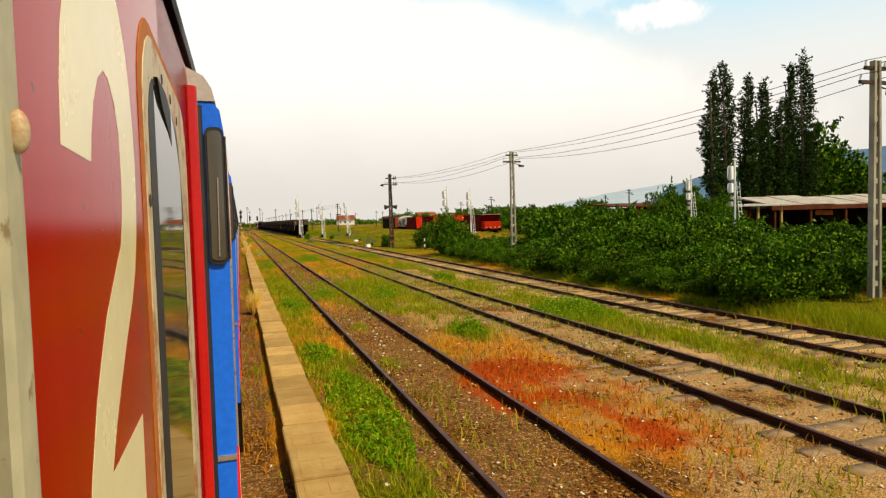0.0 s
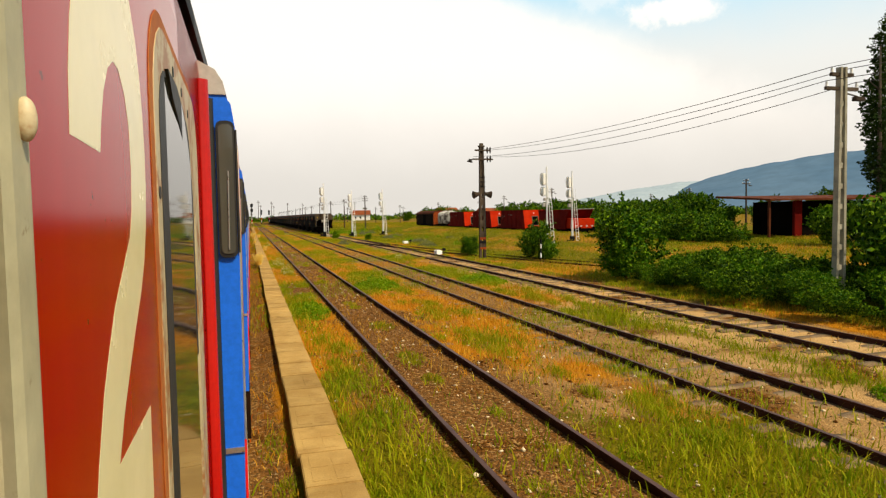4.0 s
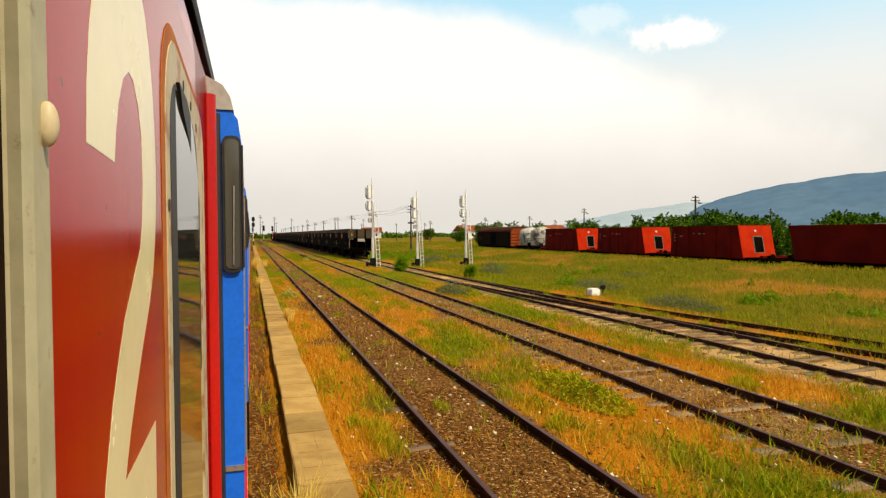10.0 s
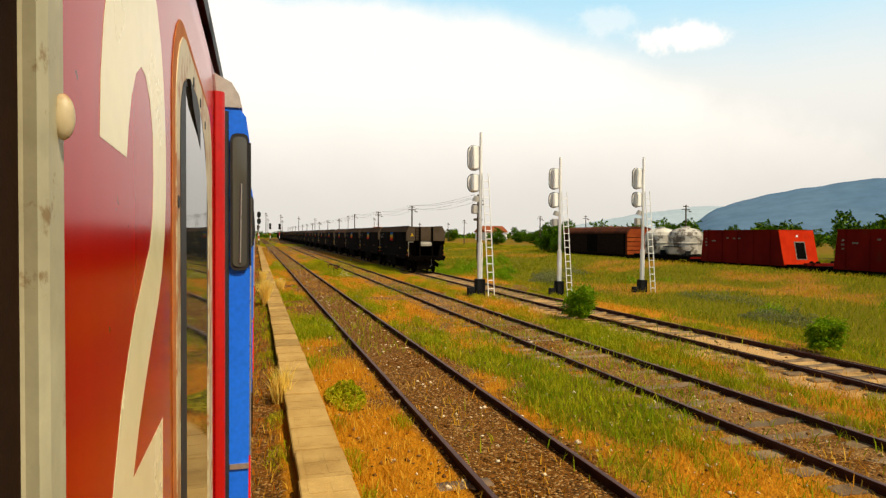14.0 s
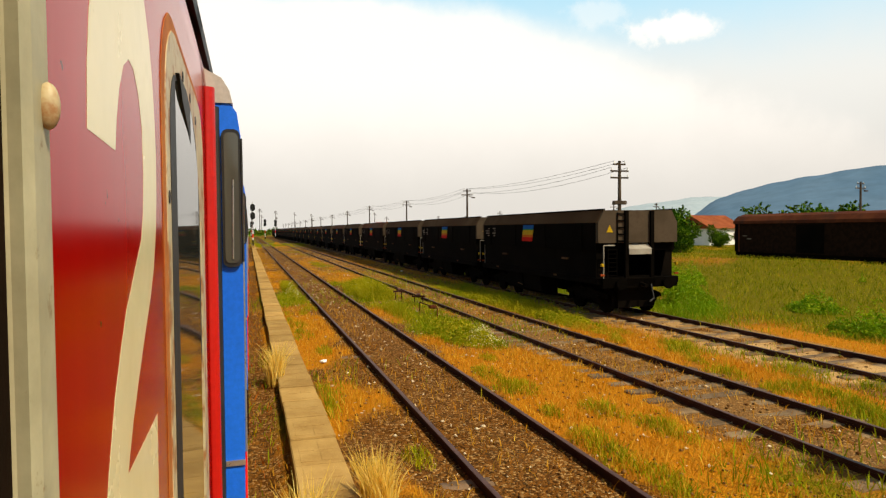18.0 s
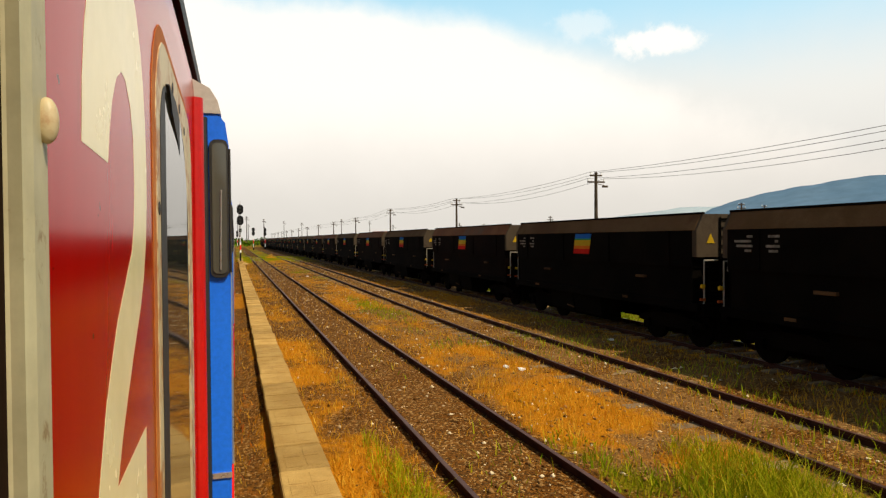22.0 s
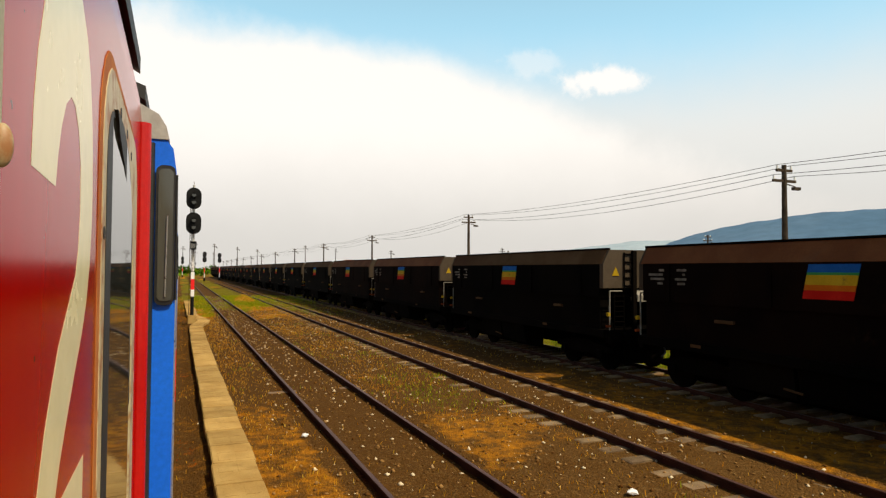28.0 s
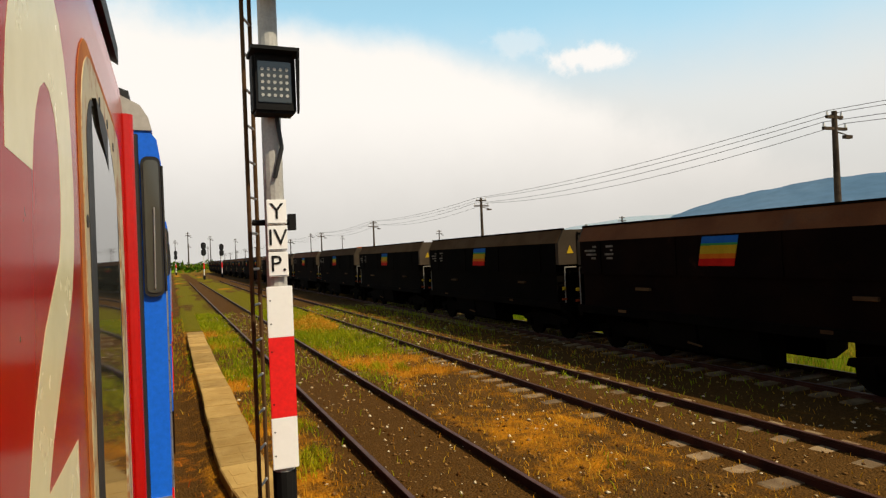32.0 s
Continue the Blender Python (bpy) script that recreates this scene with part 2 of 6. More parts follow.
def coach_red():
    """Glossy red paint with a brown rust bleed beside the door frame and faint vertical dirt runs."""
    m = bpy.data.materials.new("red_coach_paint")
    m.use_nodes = True
    k = Nodes(m.node_tree)
    out, b = k.n("OutputMaterial"), k.n("BsdfPrincipled", i_Roughness=0.17)
    b.inputs["Specular IOR Level"].default_value = 0.09
    pos = k.n("TexCoord").outputs["Object"]
    sep = k.n("SeparateXYZ")
    k.l(pos, sep.inputs[0])
    run = k.n("Mapping")
    run.inputs["Scale"].default_value = (1.0, 9.0, 0.8)
    k.l(pos, run.inputs[0])
    streak = k.noise(run.outputs[0], 2.0, 4.0, 0.6)
    c = k.mix(streak, (0.33, 0.001, 0.0005), (0.43, 0.002, 0.001))
    ragged = k.math("MULTIPLY", k.math("SUBTRACT", k.noise(pos, 7.0, 5.0, 0.65), 0.5), 0.10)
    side = k.step(k.math("ADD", sep.outputs[1], ragged), 0.86, 1.02)
    beyond = k.step(sep.outputs[1], 1.80, 1.68)
    low = k.step(sep.outputs[2], 0.34, -0.25)
    c = k.mix(k.math("MULTIPLY", k.math("MULTIPLY", side, beyond), k.math("ADD", k.math("MULTIPLY", low, 0.6), 0.15)), c, (0.27, 0.05, 0.008))
    chips = k.step(k.noise(pos, 60.0, 2.0, 0.5), 0.735, 0.76)
    c = k.mix(k.math("MULTIPLY", chips, 0.7), c, (0.10, 0.01, 0.005))
    k.l(c, b.inputs["Base Color"])
    k.l(b.outputs[0], out.inputs[0])
    return m


M = {}
M["ground"] = ground_material()
M["rail"] = material("rusty_rail", ((0.030, 0.010, 0.006), (0.062, 0.021, 0.012)), 2.0, 60.0, 0.75, 0.0, 0.2, spec=0.12)
M["rail_top"] = material("rolled_rail_head", ((0.10, 0.045, 0.035), (0.065, 0.030, 0.024)), 2.0, 60.0, 0.55, 0.25, 0.05)
M["concrete"] = material("weathered_concrete", ((0.36, 0.22, 0.070), (0.44, 0.285, 0.098)), 1.5, 45.0, 0.9, 0.0, 0.5, (0.24, 0.14, 0.045), 1.8, (0.48, 0.80), vary=0.2, spec=0.08)
M["sleeper"] = material("dusty_concrete_sleeper", ((0.25, 0.165, 0.082), (0.14, 0.085, 0.038)), 2.5, 50.0, 0.95, 0.0, 0.5, (0.13, 0.07, 0.035), 3.0, (0.5, 0.7), vary=0.3)
M["timber_sleeper"] = material("buried_timber_sleeper", ((0.15, 0.09, 0.05), (0.22, 0.14, 0.08)), 2.5, 50.0, 0.95, 0.0, 0.5)
M["red"] = coach_red()
M["red_dull"] = material("faded_red_pillar", ((0.42, 0.004, 0.003), (0.50, 0.010, 0.006)), 1.5, 60.0, 0.4, 0.0, 0.0, vary=0.02)
M["cream"] = material("cream_numeral_paint", ((0.76, 0.67, 0.39), (0.80, 0.71, 0.42)), 2.0, 8.0, 0.25, 0.0, 0.0, (0.55, 0.42, 0.22), 16.0, (0.66, 0.74), amp=0.05, vary=0.02)
M["frame_cream"] = material("chipped_cream_frame", ((0.46, 0.37, 0.21), (0.54, 0.45, 0.28)), 3.0, 60.0, 0.5, 0.0, 0.05, (0.30, 0.10, 0.02), 14.0, (0.48, 0.62), vary=0.03)
M["rust"] = material("rust_streak", ((0.36, 0.09, 0.012), (0.46, 0.15, 0.025)), 8.0, 60.0, 0.8, 0.0, 0.2, vary=0.02)
M["post"] = material("grimy_grey_green_post", ((0.40, 0.36, 0.22), (0.47, 0.43, 0.27)), 9.0, 40.0, 0.6, 0.0, 0.02, (0.20, 0.12, 0.04), 26.0, (0.60, 0.7), vary=0.02)
M["blue"] = material("blue_loco_paint", ((0.002, 0.13, 0.74), (0.004, 0.15, 0.80)), 2.0, 60.0, 0.4, 0.0, 0.0, vary=0.02)
M["roof_grey"] = material("grey_roof_paint", ((0.36, 0.34, 0.31), (0.45, 0.43, 0.39)), 4.0, 50.0, 0.6, 0.0, 0.1, vary=0.03)
M["rubber"] = material("black_rubber", ((0.012, 0.012, 0.012), (0.022, 0.020, 0.018)), 8.0, 60.0, 0.6, 0.0, 0.1)
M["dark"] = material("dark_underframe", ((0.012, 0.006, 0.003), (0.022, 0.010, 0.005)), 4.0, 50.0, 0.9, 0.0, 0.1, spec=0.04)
M["glass"] = glass_material("window_glass", (0.035, 0.035, 0.028))
M["chrome"] = material("worn_handrail", ((0.55, 0.52, 0.48), (0.65, 0.62, 0.58)), 5.0, 60.0, 0.3, 0.8, 0.05)
# Near-black steel: the shade of the wagon sides is painted in with the soot.
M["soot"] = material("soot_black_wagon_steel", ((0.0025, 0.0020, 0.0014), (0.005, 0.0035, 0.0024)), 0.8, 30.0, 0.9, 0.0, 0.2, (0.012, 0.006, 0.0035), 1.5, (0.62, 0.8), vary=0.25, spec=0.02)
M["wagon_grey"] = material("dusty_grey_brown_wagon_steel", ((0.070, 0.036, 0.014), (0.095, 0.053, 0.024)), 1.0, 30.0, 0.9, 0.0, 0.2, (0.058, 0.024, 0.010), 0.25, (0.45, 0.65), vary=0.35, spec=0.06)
# End steel is painted lighter, as the face turned to the sun.
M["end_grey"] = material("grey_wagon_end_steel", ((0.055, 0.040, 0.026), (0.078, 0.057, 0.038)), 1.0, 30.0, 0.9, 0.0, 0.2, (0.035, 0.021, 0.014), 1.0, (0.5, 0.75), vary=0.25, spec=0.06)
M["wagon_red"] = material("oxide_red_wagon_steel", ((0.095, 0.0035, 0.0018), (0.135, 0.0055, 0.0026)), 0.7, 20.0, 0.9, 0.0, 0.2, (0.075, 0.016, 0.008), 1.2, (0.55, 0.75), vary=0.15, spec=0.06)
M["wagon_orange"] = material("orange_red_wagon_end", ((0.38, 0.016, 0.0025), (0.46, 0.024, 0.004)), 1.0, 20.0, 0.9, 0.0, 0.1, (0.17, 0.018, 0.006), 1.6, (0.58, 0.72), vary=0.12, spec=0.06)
M["rust_board"] = material("rusty_end_boards", ((0.23, 0.038, 0.009), (0.29, 0.060, 0.013)), 1.0, 20.0, 0.9, 0.0, 0.2, (0.09, 0.02, 0.008), 1.5, (0.55, 0.7), spec=0.1)
M["wagon_brown"] = material("brown_boxcar_boards", ((0.075, 0.019, 0.008), (0.11, 0.032, 0.012)), 1.0, 20.0, 0.95, 0.0, 0.2, (0.05, 0.02, 0.012), 0.8, (0.5, 0.7), spec=0.08)
M["white"] = material("white_paint", ((0.76, 0.75, 0.71), (0.82, 0.81, 0.78)), 2.0, 30.0, 0.55, 0.0, 0.05, (0.45, 0.40, 0.33), 3.0, (0.6, 0.8), vary=0.05)
M["tank"] = material("cement_streaked_tank", ((0.40, 0.37, 0.31), (0.60, 0.57, 0.50)), 0.8, 6.0, 0.85, 0.0, 0.1, (0.075, 0.05, 0.03), 1.1, (0.48, 0.58))
# Brown steel, likewise darkened in colour for the shaded sides.
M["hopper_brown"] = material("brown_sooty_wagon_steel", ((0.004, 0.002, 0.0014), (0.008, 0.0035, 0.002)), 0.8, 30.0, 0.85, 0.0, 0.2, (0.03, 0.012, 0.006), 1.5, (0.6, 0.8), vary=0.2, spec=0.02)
M["grey_weed"] = leaf_material("grey_green_mugwort", (0.12, 0.14, 0.045), (0.17, 0.18, 0.07), (0.25, 0.24, 0.12))
M["sign_red"] = material("signal_red_paint", ((0.74, 0.010, 0.010), (0.78, 0.014, 0.012)), 2.0, 30.0, 0.5, 0.0, 0.05)
M["black"] = material("matt_black_paint", ((0.006, 0.006, 0.0065), (0.012, 0.0115, 0.011)), 3.0, 40.0, 0.75, 0.0, 0.05, spec=0.12)
M["yellow"] = material("yellow_paint", ((0.75, 0.42, 0.03), (0.80, 0.48, 0.05)), 3.0, 40.0, 0.6, 0.0, 0.05)
M["flag_blue"] = material("sticker_blue", ((0.008, 0.085, 0.30), (0.012, 0.10, 0.34)), 3.0, 40.0, 0.8, 0.0, 0.05, (0.02, 0.03, 0.05), 4.0, (0.6, 0.75), spec=0.05)
M["pole"] = material("concrete_pole", ((0.21, 0.19, 0.155), (0.28, 0.255, 0.21)), 2.0, 30.0, 0.9, 0.0, 0.3, (0.16, 0.13, 0.10), 1.5, (0.5, 0.75), vary=0.2)
M["pole_dark"] = material("tarred_timber_pole", ((0.045, 0.032, 0.022), (0.085, 0.062, 0.044)), 2.0, 30.0, 0.95, 0.0, 0.3, (0.16, 0.13, 0.09), 1.8, (0.6, 0.75), vary=0.2, spec=0.1)
M["wire"] = material("weathered_wire", ((0.07, 0.07, 0.07), (0.10, 0.10, 0.10)), 2.0, 30.0, 0.8, 0.0, 0.0)
M["bark"] = material("bark", ((0.07, 0.05, 0.035), (0.12, 0.09, 0.06)), 3.0, 20.0, 0.95, 0.0, 0.6)
M["stone"] = stone_material()
M["roof_tile"] = material("rusty_sheet_roof", ((0.36, 0.33, 0.28), (0.44, 0.40, 0.33)), 0.8, 10.0, 0.8, 0.0, 0.2, (0.25, 0.12, 0.06), 0.6, (0.5, 0.7))
M["grass"] = leaf_material("green_grass", (0.15, 0.25, 0.004), (0.28, 0.32, 0.007), (0.48, 0.39, 0.02))
M["weed"] = leaf_material("leafy_weed", (0.085, 0.22, 0.004), (0.16, 0.30, 0.006), (0.34, 0.42, 0.015))
M["straw"] = leaf_material("dry_straw", (0.55, 0.265, 0.015), (0.58, 0.225, 0.011), (0.76, 0.48, 0.06))
M["hay"] = leaf_material("yellow_meadow_hay", (0.36, 0.25, 0.010), (0.46, 0.25, 0.010), (0.62, 0.42, 0.04))
M["rust_weed"] = leaf_material("rust_red_dock", (0.40, 0.055, 0.005), (0.48, 0.12, 0.010), (0.52, 0.24, 0.03))
# Hedge contrast of lit leaves and dark gaps is put into these colours.
M["hedge"] = leaf_material("hedge_leaf", (0.003, 0.019, 0.001), (0.028, 0.105, 0.002), (0.17, 0.29, 0.008), through_light=0.05)
M["poplar"] = leaf_material("poplar_leaf", (0.010, 0.026, 0.003), (0.018, 0.042, 0.005), (0.05, 0.085, 0.012), through_light=0.06)
M["pale_straw"] = leaf_material("bleached_straw", (0.82, 0.56, 0.09), (0.86, 0.60, 0.12), (0.92, 0.74, 0.26), through_light=0.4)
M["cab_glass"] = glass_material("dusty_cab_glass", (0.07, 0.068, 0.05), 0.08)
M["sticker_yellow"] = material("sticker_yellow", ((0.40, 0.25, 0.012), (0.46, 0.29, 0.016)), 3.0, 40.0, 0.8, 0.0, 0.05, (0.12, 0.07, 0.02), 4.0, (0.6, 0.75), spec=0.05)
M["sticker_red"] = material("sticker_red", ((0.42, 0.010, 0.006), (0.48, 0.014, 0.008)), 3.0, 40.0, 0.8, 0.0, 0.05, (0.10, 0.02, 0.012), 4.0, (0.6, 0.75), spec=0.05)
M["terracotta"] = material("weathered_roof_tiles", ((0.20, 0.050, 0.018), (0.26, 0.075, 0.028)), 1.0, 8.0, 0.9, 0.0, 0.3, (0.11, 0.04, 0.02), 0.6, (0.5, 0.7), spec=0.08)
M["meadow"] = leaf_material("rough_meadow_grass", (0.085, 0.140, 0.003), (0.20, 0.225, 0.005), (0.44, 0.37, 0.02))
M["lush"] = leaf_material("lush_yellow_green_grass", (0.17, 0.225, 0.003), (0.33, 0.335, 0.006), (0.60, 0.47, 0.03))
M["sticker_orange"] = material("sticker_orange", ((0.46, 0.10, 0.006), (0.50, 0.12, 0.008)), 3.0, 40.0, 0.8, 0.0, 0.05, spec=0.05)
M["sticker_green"] = material("sticker_green", ((0.03, 0.20, 0.05), (0.04, 0.24, 0.06)), 3.0, 40.0, 0.8, 0.0, 0.05, spec=0.05)
M["stencil"] = material("faded_stencil_paint", ((0.11, 0.095, 0.075), (0.20, 0.17, 0.14)), 6.0, 60.0, 0.9, 0.0, 0.0, spec=0.05)
M["board_brown"] = material("rust_brown_upper_board", ((0.11, 0.036, 0.012), (0.145, 0.052, 0.018)), 1.0, 30.0, 0.85, 0.0, 0.2, (0.09, 0.05, 0.03), 0.4, (0.5, 0.7), vary=0.2, spec=0.1)
M["pole_old"] = material("old_dark_concrete_pole", ((0.24, 0.215, 0.155), (0.33, 0.30, 0.22)), 2.0, 30.0, 0.9, 0.0, 0.3, (0.09, 0.08, 0.06), 1.2, (0.55, 0.75), vary=0.2)
M["enamel"] = material("white_enamel", ((0.88, 0.87, 0.84), (0.90, 0.89, 0.87)), 2.0, 30.0, 0.45, 0.0, 0.0, vary=0.02, amp=0.05)
M["petal"] = leaf_material("cream_umbel", (0.88, 0.80, 0.40), (0.84, 0.78, 0.38), (0.90, 0.86, 0.6))

# ---- mesh helpers ----


def to_mesh(name, bm, mat):
    me = bpy.data.meshes.new(name)
    bm.to_mesh(me)
    bm.free()
    for m in mat if isinstance(mat, (list, tuple)) else [mat]:
        me.materials.append(m)
    return me


def part(name, bm, mat, parent=None, label="", m=None):
    """One mesh object out of a bmesh, under a thing or a part (or a thing of its own)."""
    ob = new(name, to_mesh(name, bm, mat))
    if parent is not None:
        ob.parent = parent
    if m is not None:
        ob.matrix_basis = m
    return tagged(ob, label)


def again(ob, m, parent=None):
    """Another object on the same mesh."""
    o = new(ob.name.split(".")[0], ob.data)
    o.parent = parent if parent is not None else ob.parent
    o.matrix_basis = m
    return o


def thing(name, label, category, group="", kind="", m=None):
    ob = new(name)
    if m is not None:
        ob.matrix_basis = m
    return tagged(ob, label, category, group, kind)


def box(x0, x1, y0, y1, z0, z1, bm=None, bevel=0.0):
    own = bmesh.new()
    v = [own.verts.new((x, y, z)) for x in (x0, x1) for y in (y0, y1) for z in (z0, z1)]
    for f in ((0, 1, 3, 2), (4, 6, 7, 5), (0, 4, 5, 1), (2, 3, 7, 6), (0, 2, 6, 4), (1, 5, 7, 3)):
        own.faces.new([v[i] for i in f])
    if bevel:
        bmesh.ops.bevel(own, geom=own.edges[:], offset=bevel, segments=2, affect="EDGES")
    return join(bm, own)


def join(bm, own):
    if bm is None:
        return own
    me = bpy.data.meshes.new("tmp")
    own.to_mesh(me)
    own.free()
    bm.from_mesh(me)
    bpy.data.meshes.remove(me)
    return bm


def rod(p, q, r, r2=None, seg=8, bm=None):
    own = bmesh.new()
    p, q = Vector(p), Vector(q)
    d = q - p
    bmesh.ops.create_cone(own, cap_ends=True, segments=seg, radius1=r, radius2=r if r2 is None else r2, depth=d.length,
                          matrix=Matrix.Translation((p + q) / 2) @ d.to_track_quat("Z", "Y").to_matrix().to_4x4())
    return join(bm, own)


def prism(profile, axis, a, b, bm=None):
    """A closed outline pushed along an axis from a to b: 'y' takes (x, z), 'x' takes (y, z), 'z' takes (x, y)."""
    own = bmesh.new()

    def at(u, w, c):
        return {"y": (u, c, w), "x": (c, u, w), "z": (u, w, c)}[axis]

    lo = [own.verts.new(at(u, w, a)) for u, w in profile]
    hi = [own.verts.new(at(u, w, b)) for u, w in profile]
    n = len(profile)
    own.faces.new(lo)
    own.faces.new(hi[::-1])
    for i in range(n):
        own.faces.new((lo[i], hi[i], hi[(i + 1) % n], lo[(i + 1) % n]))
    bmesh.ops.recalc_face_normals(own, faces=own.faces[:])
    return join(bm, own)


def arrays_mesh(name, verts, faces, mat):
    """A mesh from numpy arrays; faces all of one size."""
    me = bpy.data.meshes.new(name)
    n, k = faces.shape
    me.vertices.add(len(verts))
    me.vertices.foreach_set("co", np.ascontiguousarray(verts, np.float32).ravel())
    me.loops.add(n * k)
    me.loops.foreach_set("vertex_index", np.ascontiguousarray(faces, np.int32).ravel())
    me.polygons.add(n)
    me.polygons.foreach_set("loop_start", np.arange(0, n * k, k, dtype=np.int32))
    me.update(calc_edges=True)
    me.materials.append(mat)
    return me


def vnoise(x, y, seed=0):
    """Smooth value noise on arrays, 0 to 1."""
    xi, yi = np.floor(x), np.floor(y)
    u, v = x - xi, y - yi
    u, v = u * u * (3 - 2 * u), v * v * (3 - 2 * v)

    def h(a, b):
        s = np.sin(a * 127.1 + b * 311.7 + seed * 74.7) * 43758.5453
        return s - np.floor(s)

    return (h(xi, yi) * (1 - u) + h(xi + 1, yi) * u) * (1 - v) + (h(xi, yi + 1) * (1 - u) + h(xi + 1, yi + 1) * u) * v


def fbm(x, y, seed=0):
    return 0.5 * vnoise(x, y, seed) + 0.3 * vnoise(x * 2.1, y * 2.1, seed + 1) + 0.2 * vnoise(x * 4.3, y * 4.3, seed + 2)


# ---- the yard: lines of the plan ----
RAIL = 0.0  # top of the rails
GROUND = -0.13
TRACKS = {"own": -1.62, "a": 3.248, "b": 7.72, "c": 12.23}
GAUGE = 1.507
Y0, Y1 = -14.0, 330.0


def ground_z(x, y):
    """Height of the ground: a shallow swell, lower beside the platform, higher in the meadow."""
    z = GROUND + 0.06 * (fbm(x * 0.35, y * 0.35, 3) - 0.5)
    z = z - 0.12 * np.clip((0.62 - np.abs(x + 0.1)) / 0.2, 0, 1)
    z = z + 0.25 * np.clip((x - 15.5) / 8.0, 0, 1) + 0.18 * (fbm(x * 0.12, y * 0.12, 9) - 0.5) * np.clip((x - 16) / 6, 0, 1)
    # Bank raised to hide the far wagons' bogies from the camera.
    z = z + 0.62 * np.clip((x - 25.0) / 5.5, 0, 1) * np.clip((34.0 - x) / 1.5, 0, 1) * np.clip((y - 60) / 20, 0, 1)
    for c in TRACKS.values():
        d = np.abs(x - c)
        z = np.where(d < 1.3, np.maximum(z, GROUND + 0.0), z)
    return z


def build_ground():
    # near part, fine; the rest reaches the horizon as one sheet
    xs = np.unique(np.concatenate([[-4000, -1200, -300, -80, -30, -12, -6], np.arange(-4, 16.01, 0.25), np.arange(17, 60.1, 1.5), [70, 90, 130, 200, 350, 700, 1500, 4000]]))
    ys = np.unique(np.concatenate([[-3000, -900, -250, -80, -30], np.arange(-14, 261, 0.6), np.arange(264, 400, 4), [450, 600, 900, 1500, 2600, 4500]]))
    gx, gy = np.meshgrid(xs, ys, indexing="ij")
    gz = ground_z(gx, gy)
    v = np.stack([gx.ravel(), gy.ravel(), gz.ravel()], 1)
    nx, ny = len(xs), len(ys)
    i, j = np.meshgrid(np.arange(nx - 1), np.arange(ny - 1), indexing="ij")
    a = (i * ny + j).ravel()
    f = np.stack([a, a + ny, a + ny + 1, a + 1], 1)
    me = arrays_mesh("ground", v, f, M["ground"])
    near = (v[:, 0] > -5) & (v[:, 0] < 75) & (v[:, 1] > -40) & (v[:, 1] < 420)
    zone = np.zeros((len(v), 3), np.float32)
    zone[:, 0], zone[:, 1] = 0.55, 0.5
    zone[near] = zones(v[near, 0], v[near, 1])
    at = me.attributes.new("zone", "FLOAT_VECTOR", "POINT")
    at.data.foreach_set("vector", zone.ravel())
    tagged(new("ground", me), "gravel and weedy earth of a railway yard", "ground", kind="structure")



def bump2(x, y, cx, cy, rx, ry):
    return np.exp(-((x - cx) / rx) ** 2 - ((y - cy) / ry) ** 2)


def cover(x, y):
    """How much grows: little inside the tracks, more between them, less towards the platform's end."""
    c = np.full(x.shape, 1.0)
    for k, t in (("a", 0.10), ("b", 0.25), ("c", 0.30)):
        c = np.where(np.abs(x - TRACKS[k]) < 0.95, t, np.where(np.abs(x - TRACKS[k]) < 1.25, 0.6, c))
    c = c * np.interp(y, [-10, 60, 130, 150, 170, 205, 225, 240, 262], [1.0, 1.0, 1.0, 0.75, 0.45, 0.22, 0.25, 0.7, 1.0])
    c = np.where((x > 8.7) & (x < 10.9) & (y > 148), c * 0.25, c)
    c = np.where((np.abs(x - 12.2) < 1.7) & (y < 136), c * 0.4, c)
    c = np.where((x > 8.8) & (x < 11.0) & (y > 18) & (y < 64), c * 0.55, c)
    c = np.where((x > 8.9) & (x < 12.0) & (y > 190), c * 0.35, c)
    c = np.where(x < 0.47, c * 0.22, c)
    c = np.where((x > 4.3) & (x < 9.6) & (y < 20), c * 0.5, c)
    return np.clip(c * np.clip(fbm(x * 0.55, y * 0.40, 51) * 3.6 - 0.75, 0, 1.3) + 0.8 * bump2(x, y, 3.3, 25, 0.9, 4), 0, 1)


def greenness(x, y):
    """Lush green at the start, dry further on, green again at the far end."""
    g = fbm(x * 0.34, y * 0.18, 31) - 0.5
    along = np.interp(y, [-10, 20, 45, 60, 75, 100, 120, 140, 160, 185, 225, 245, 262], [0.12, 0.15, 0.0, -0.09, -0.07, 0.0, 0.03, 0.02, -0.20, -0.20, -0.20, 0.10, 0.2])
    side = 0.09 * bump2(x, y, 9.9, 85, 1.2, 50) + 0.01 * bump2(x, y, 5.5, 85, 0.9, 50) - 0.10 * bump2(x, y, 1.7, 85, 0.8, 45) + 0.1 * bump2(x, y, 5.5, 146, 1.0, 6) + 0.08 * bump2(x, y, 1.7, 30, 0.8, 40) - 0.2 * bump2(x, y, 5.2, 9, 2.6, 8)
    return np.clip((g + along + side) * 4.5 + 0.35, 0, 1)


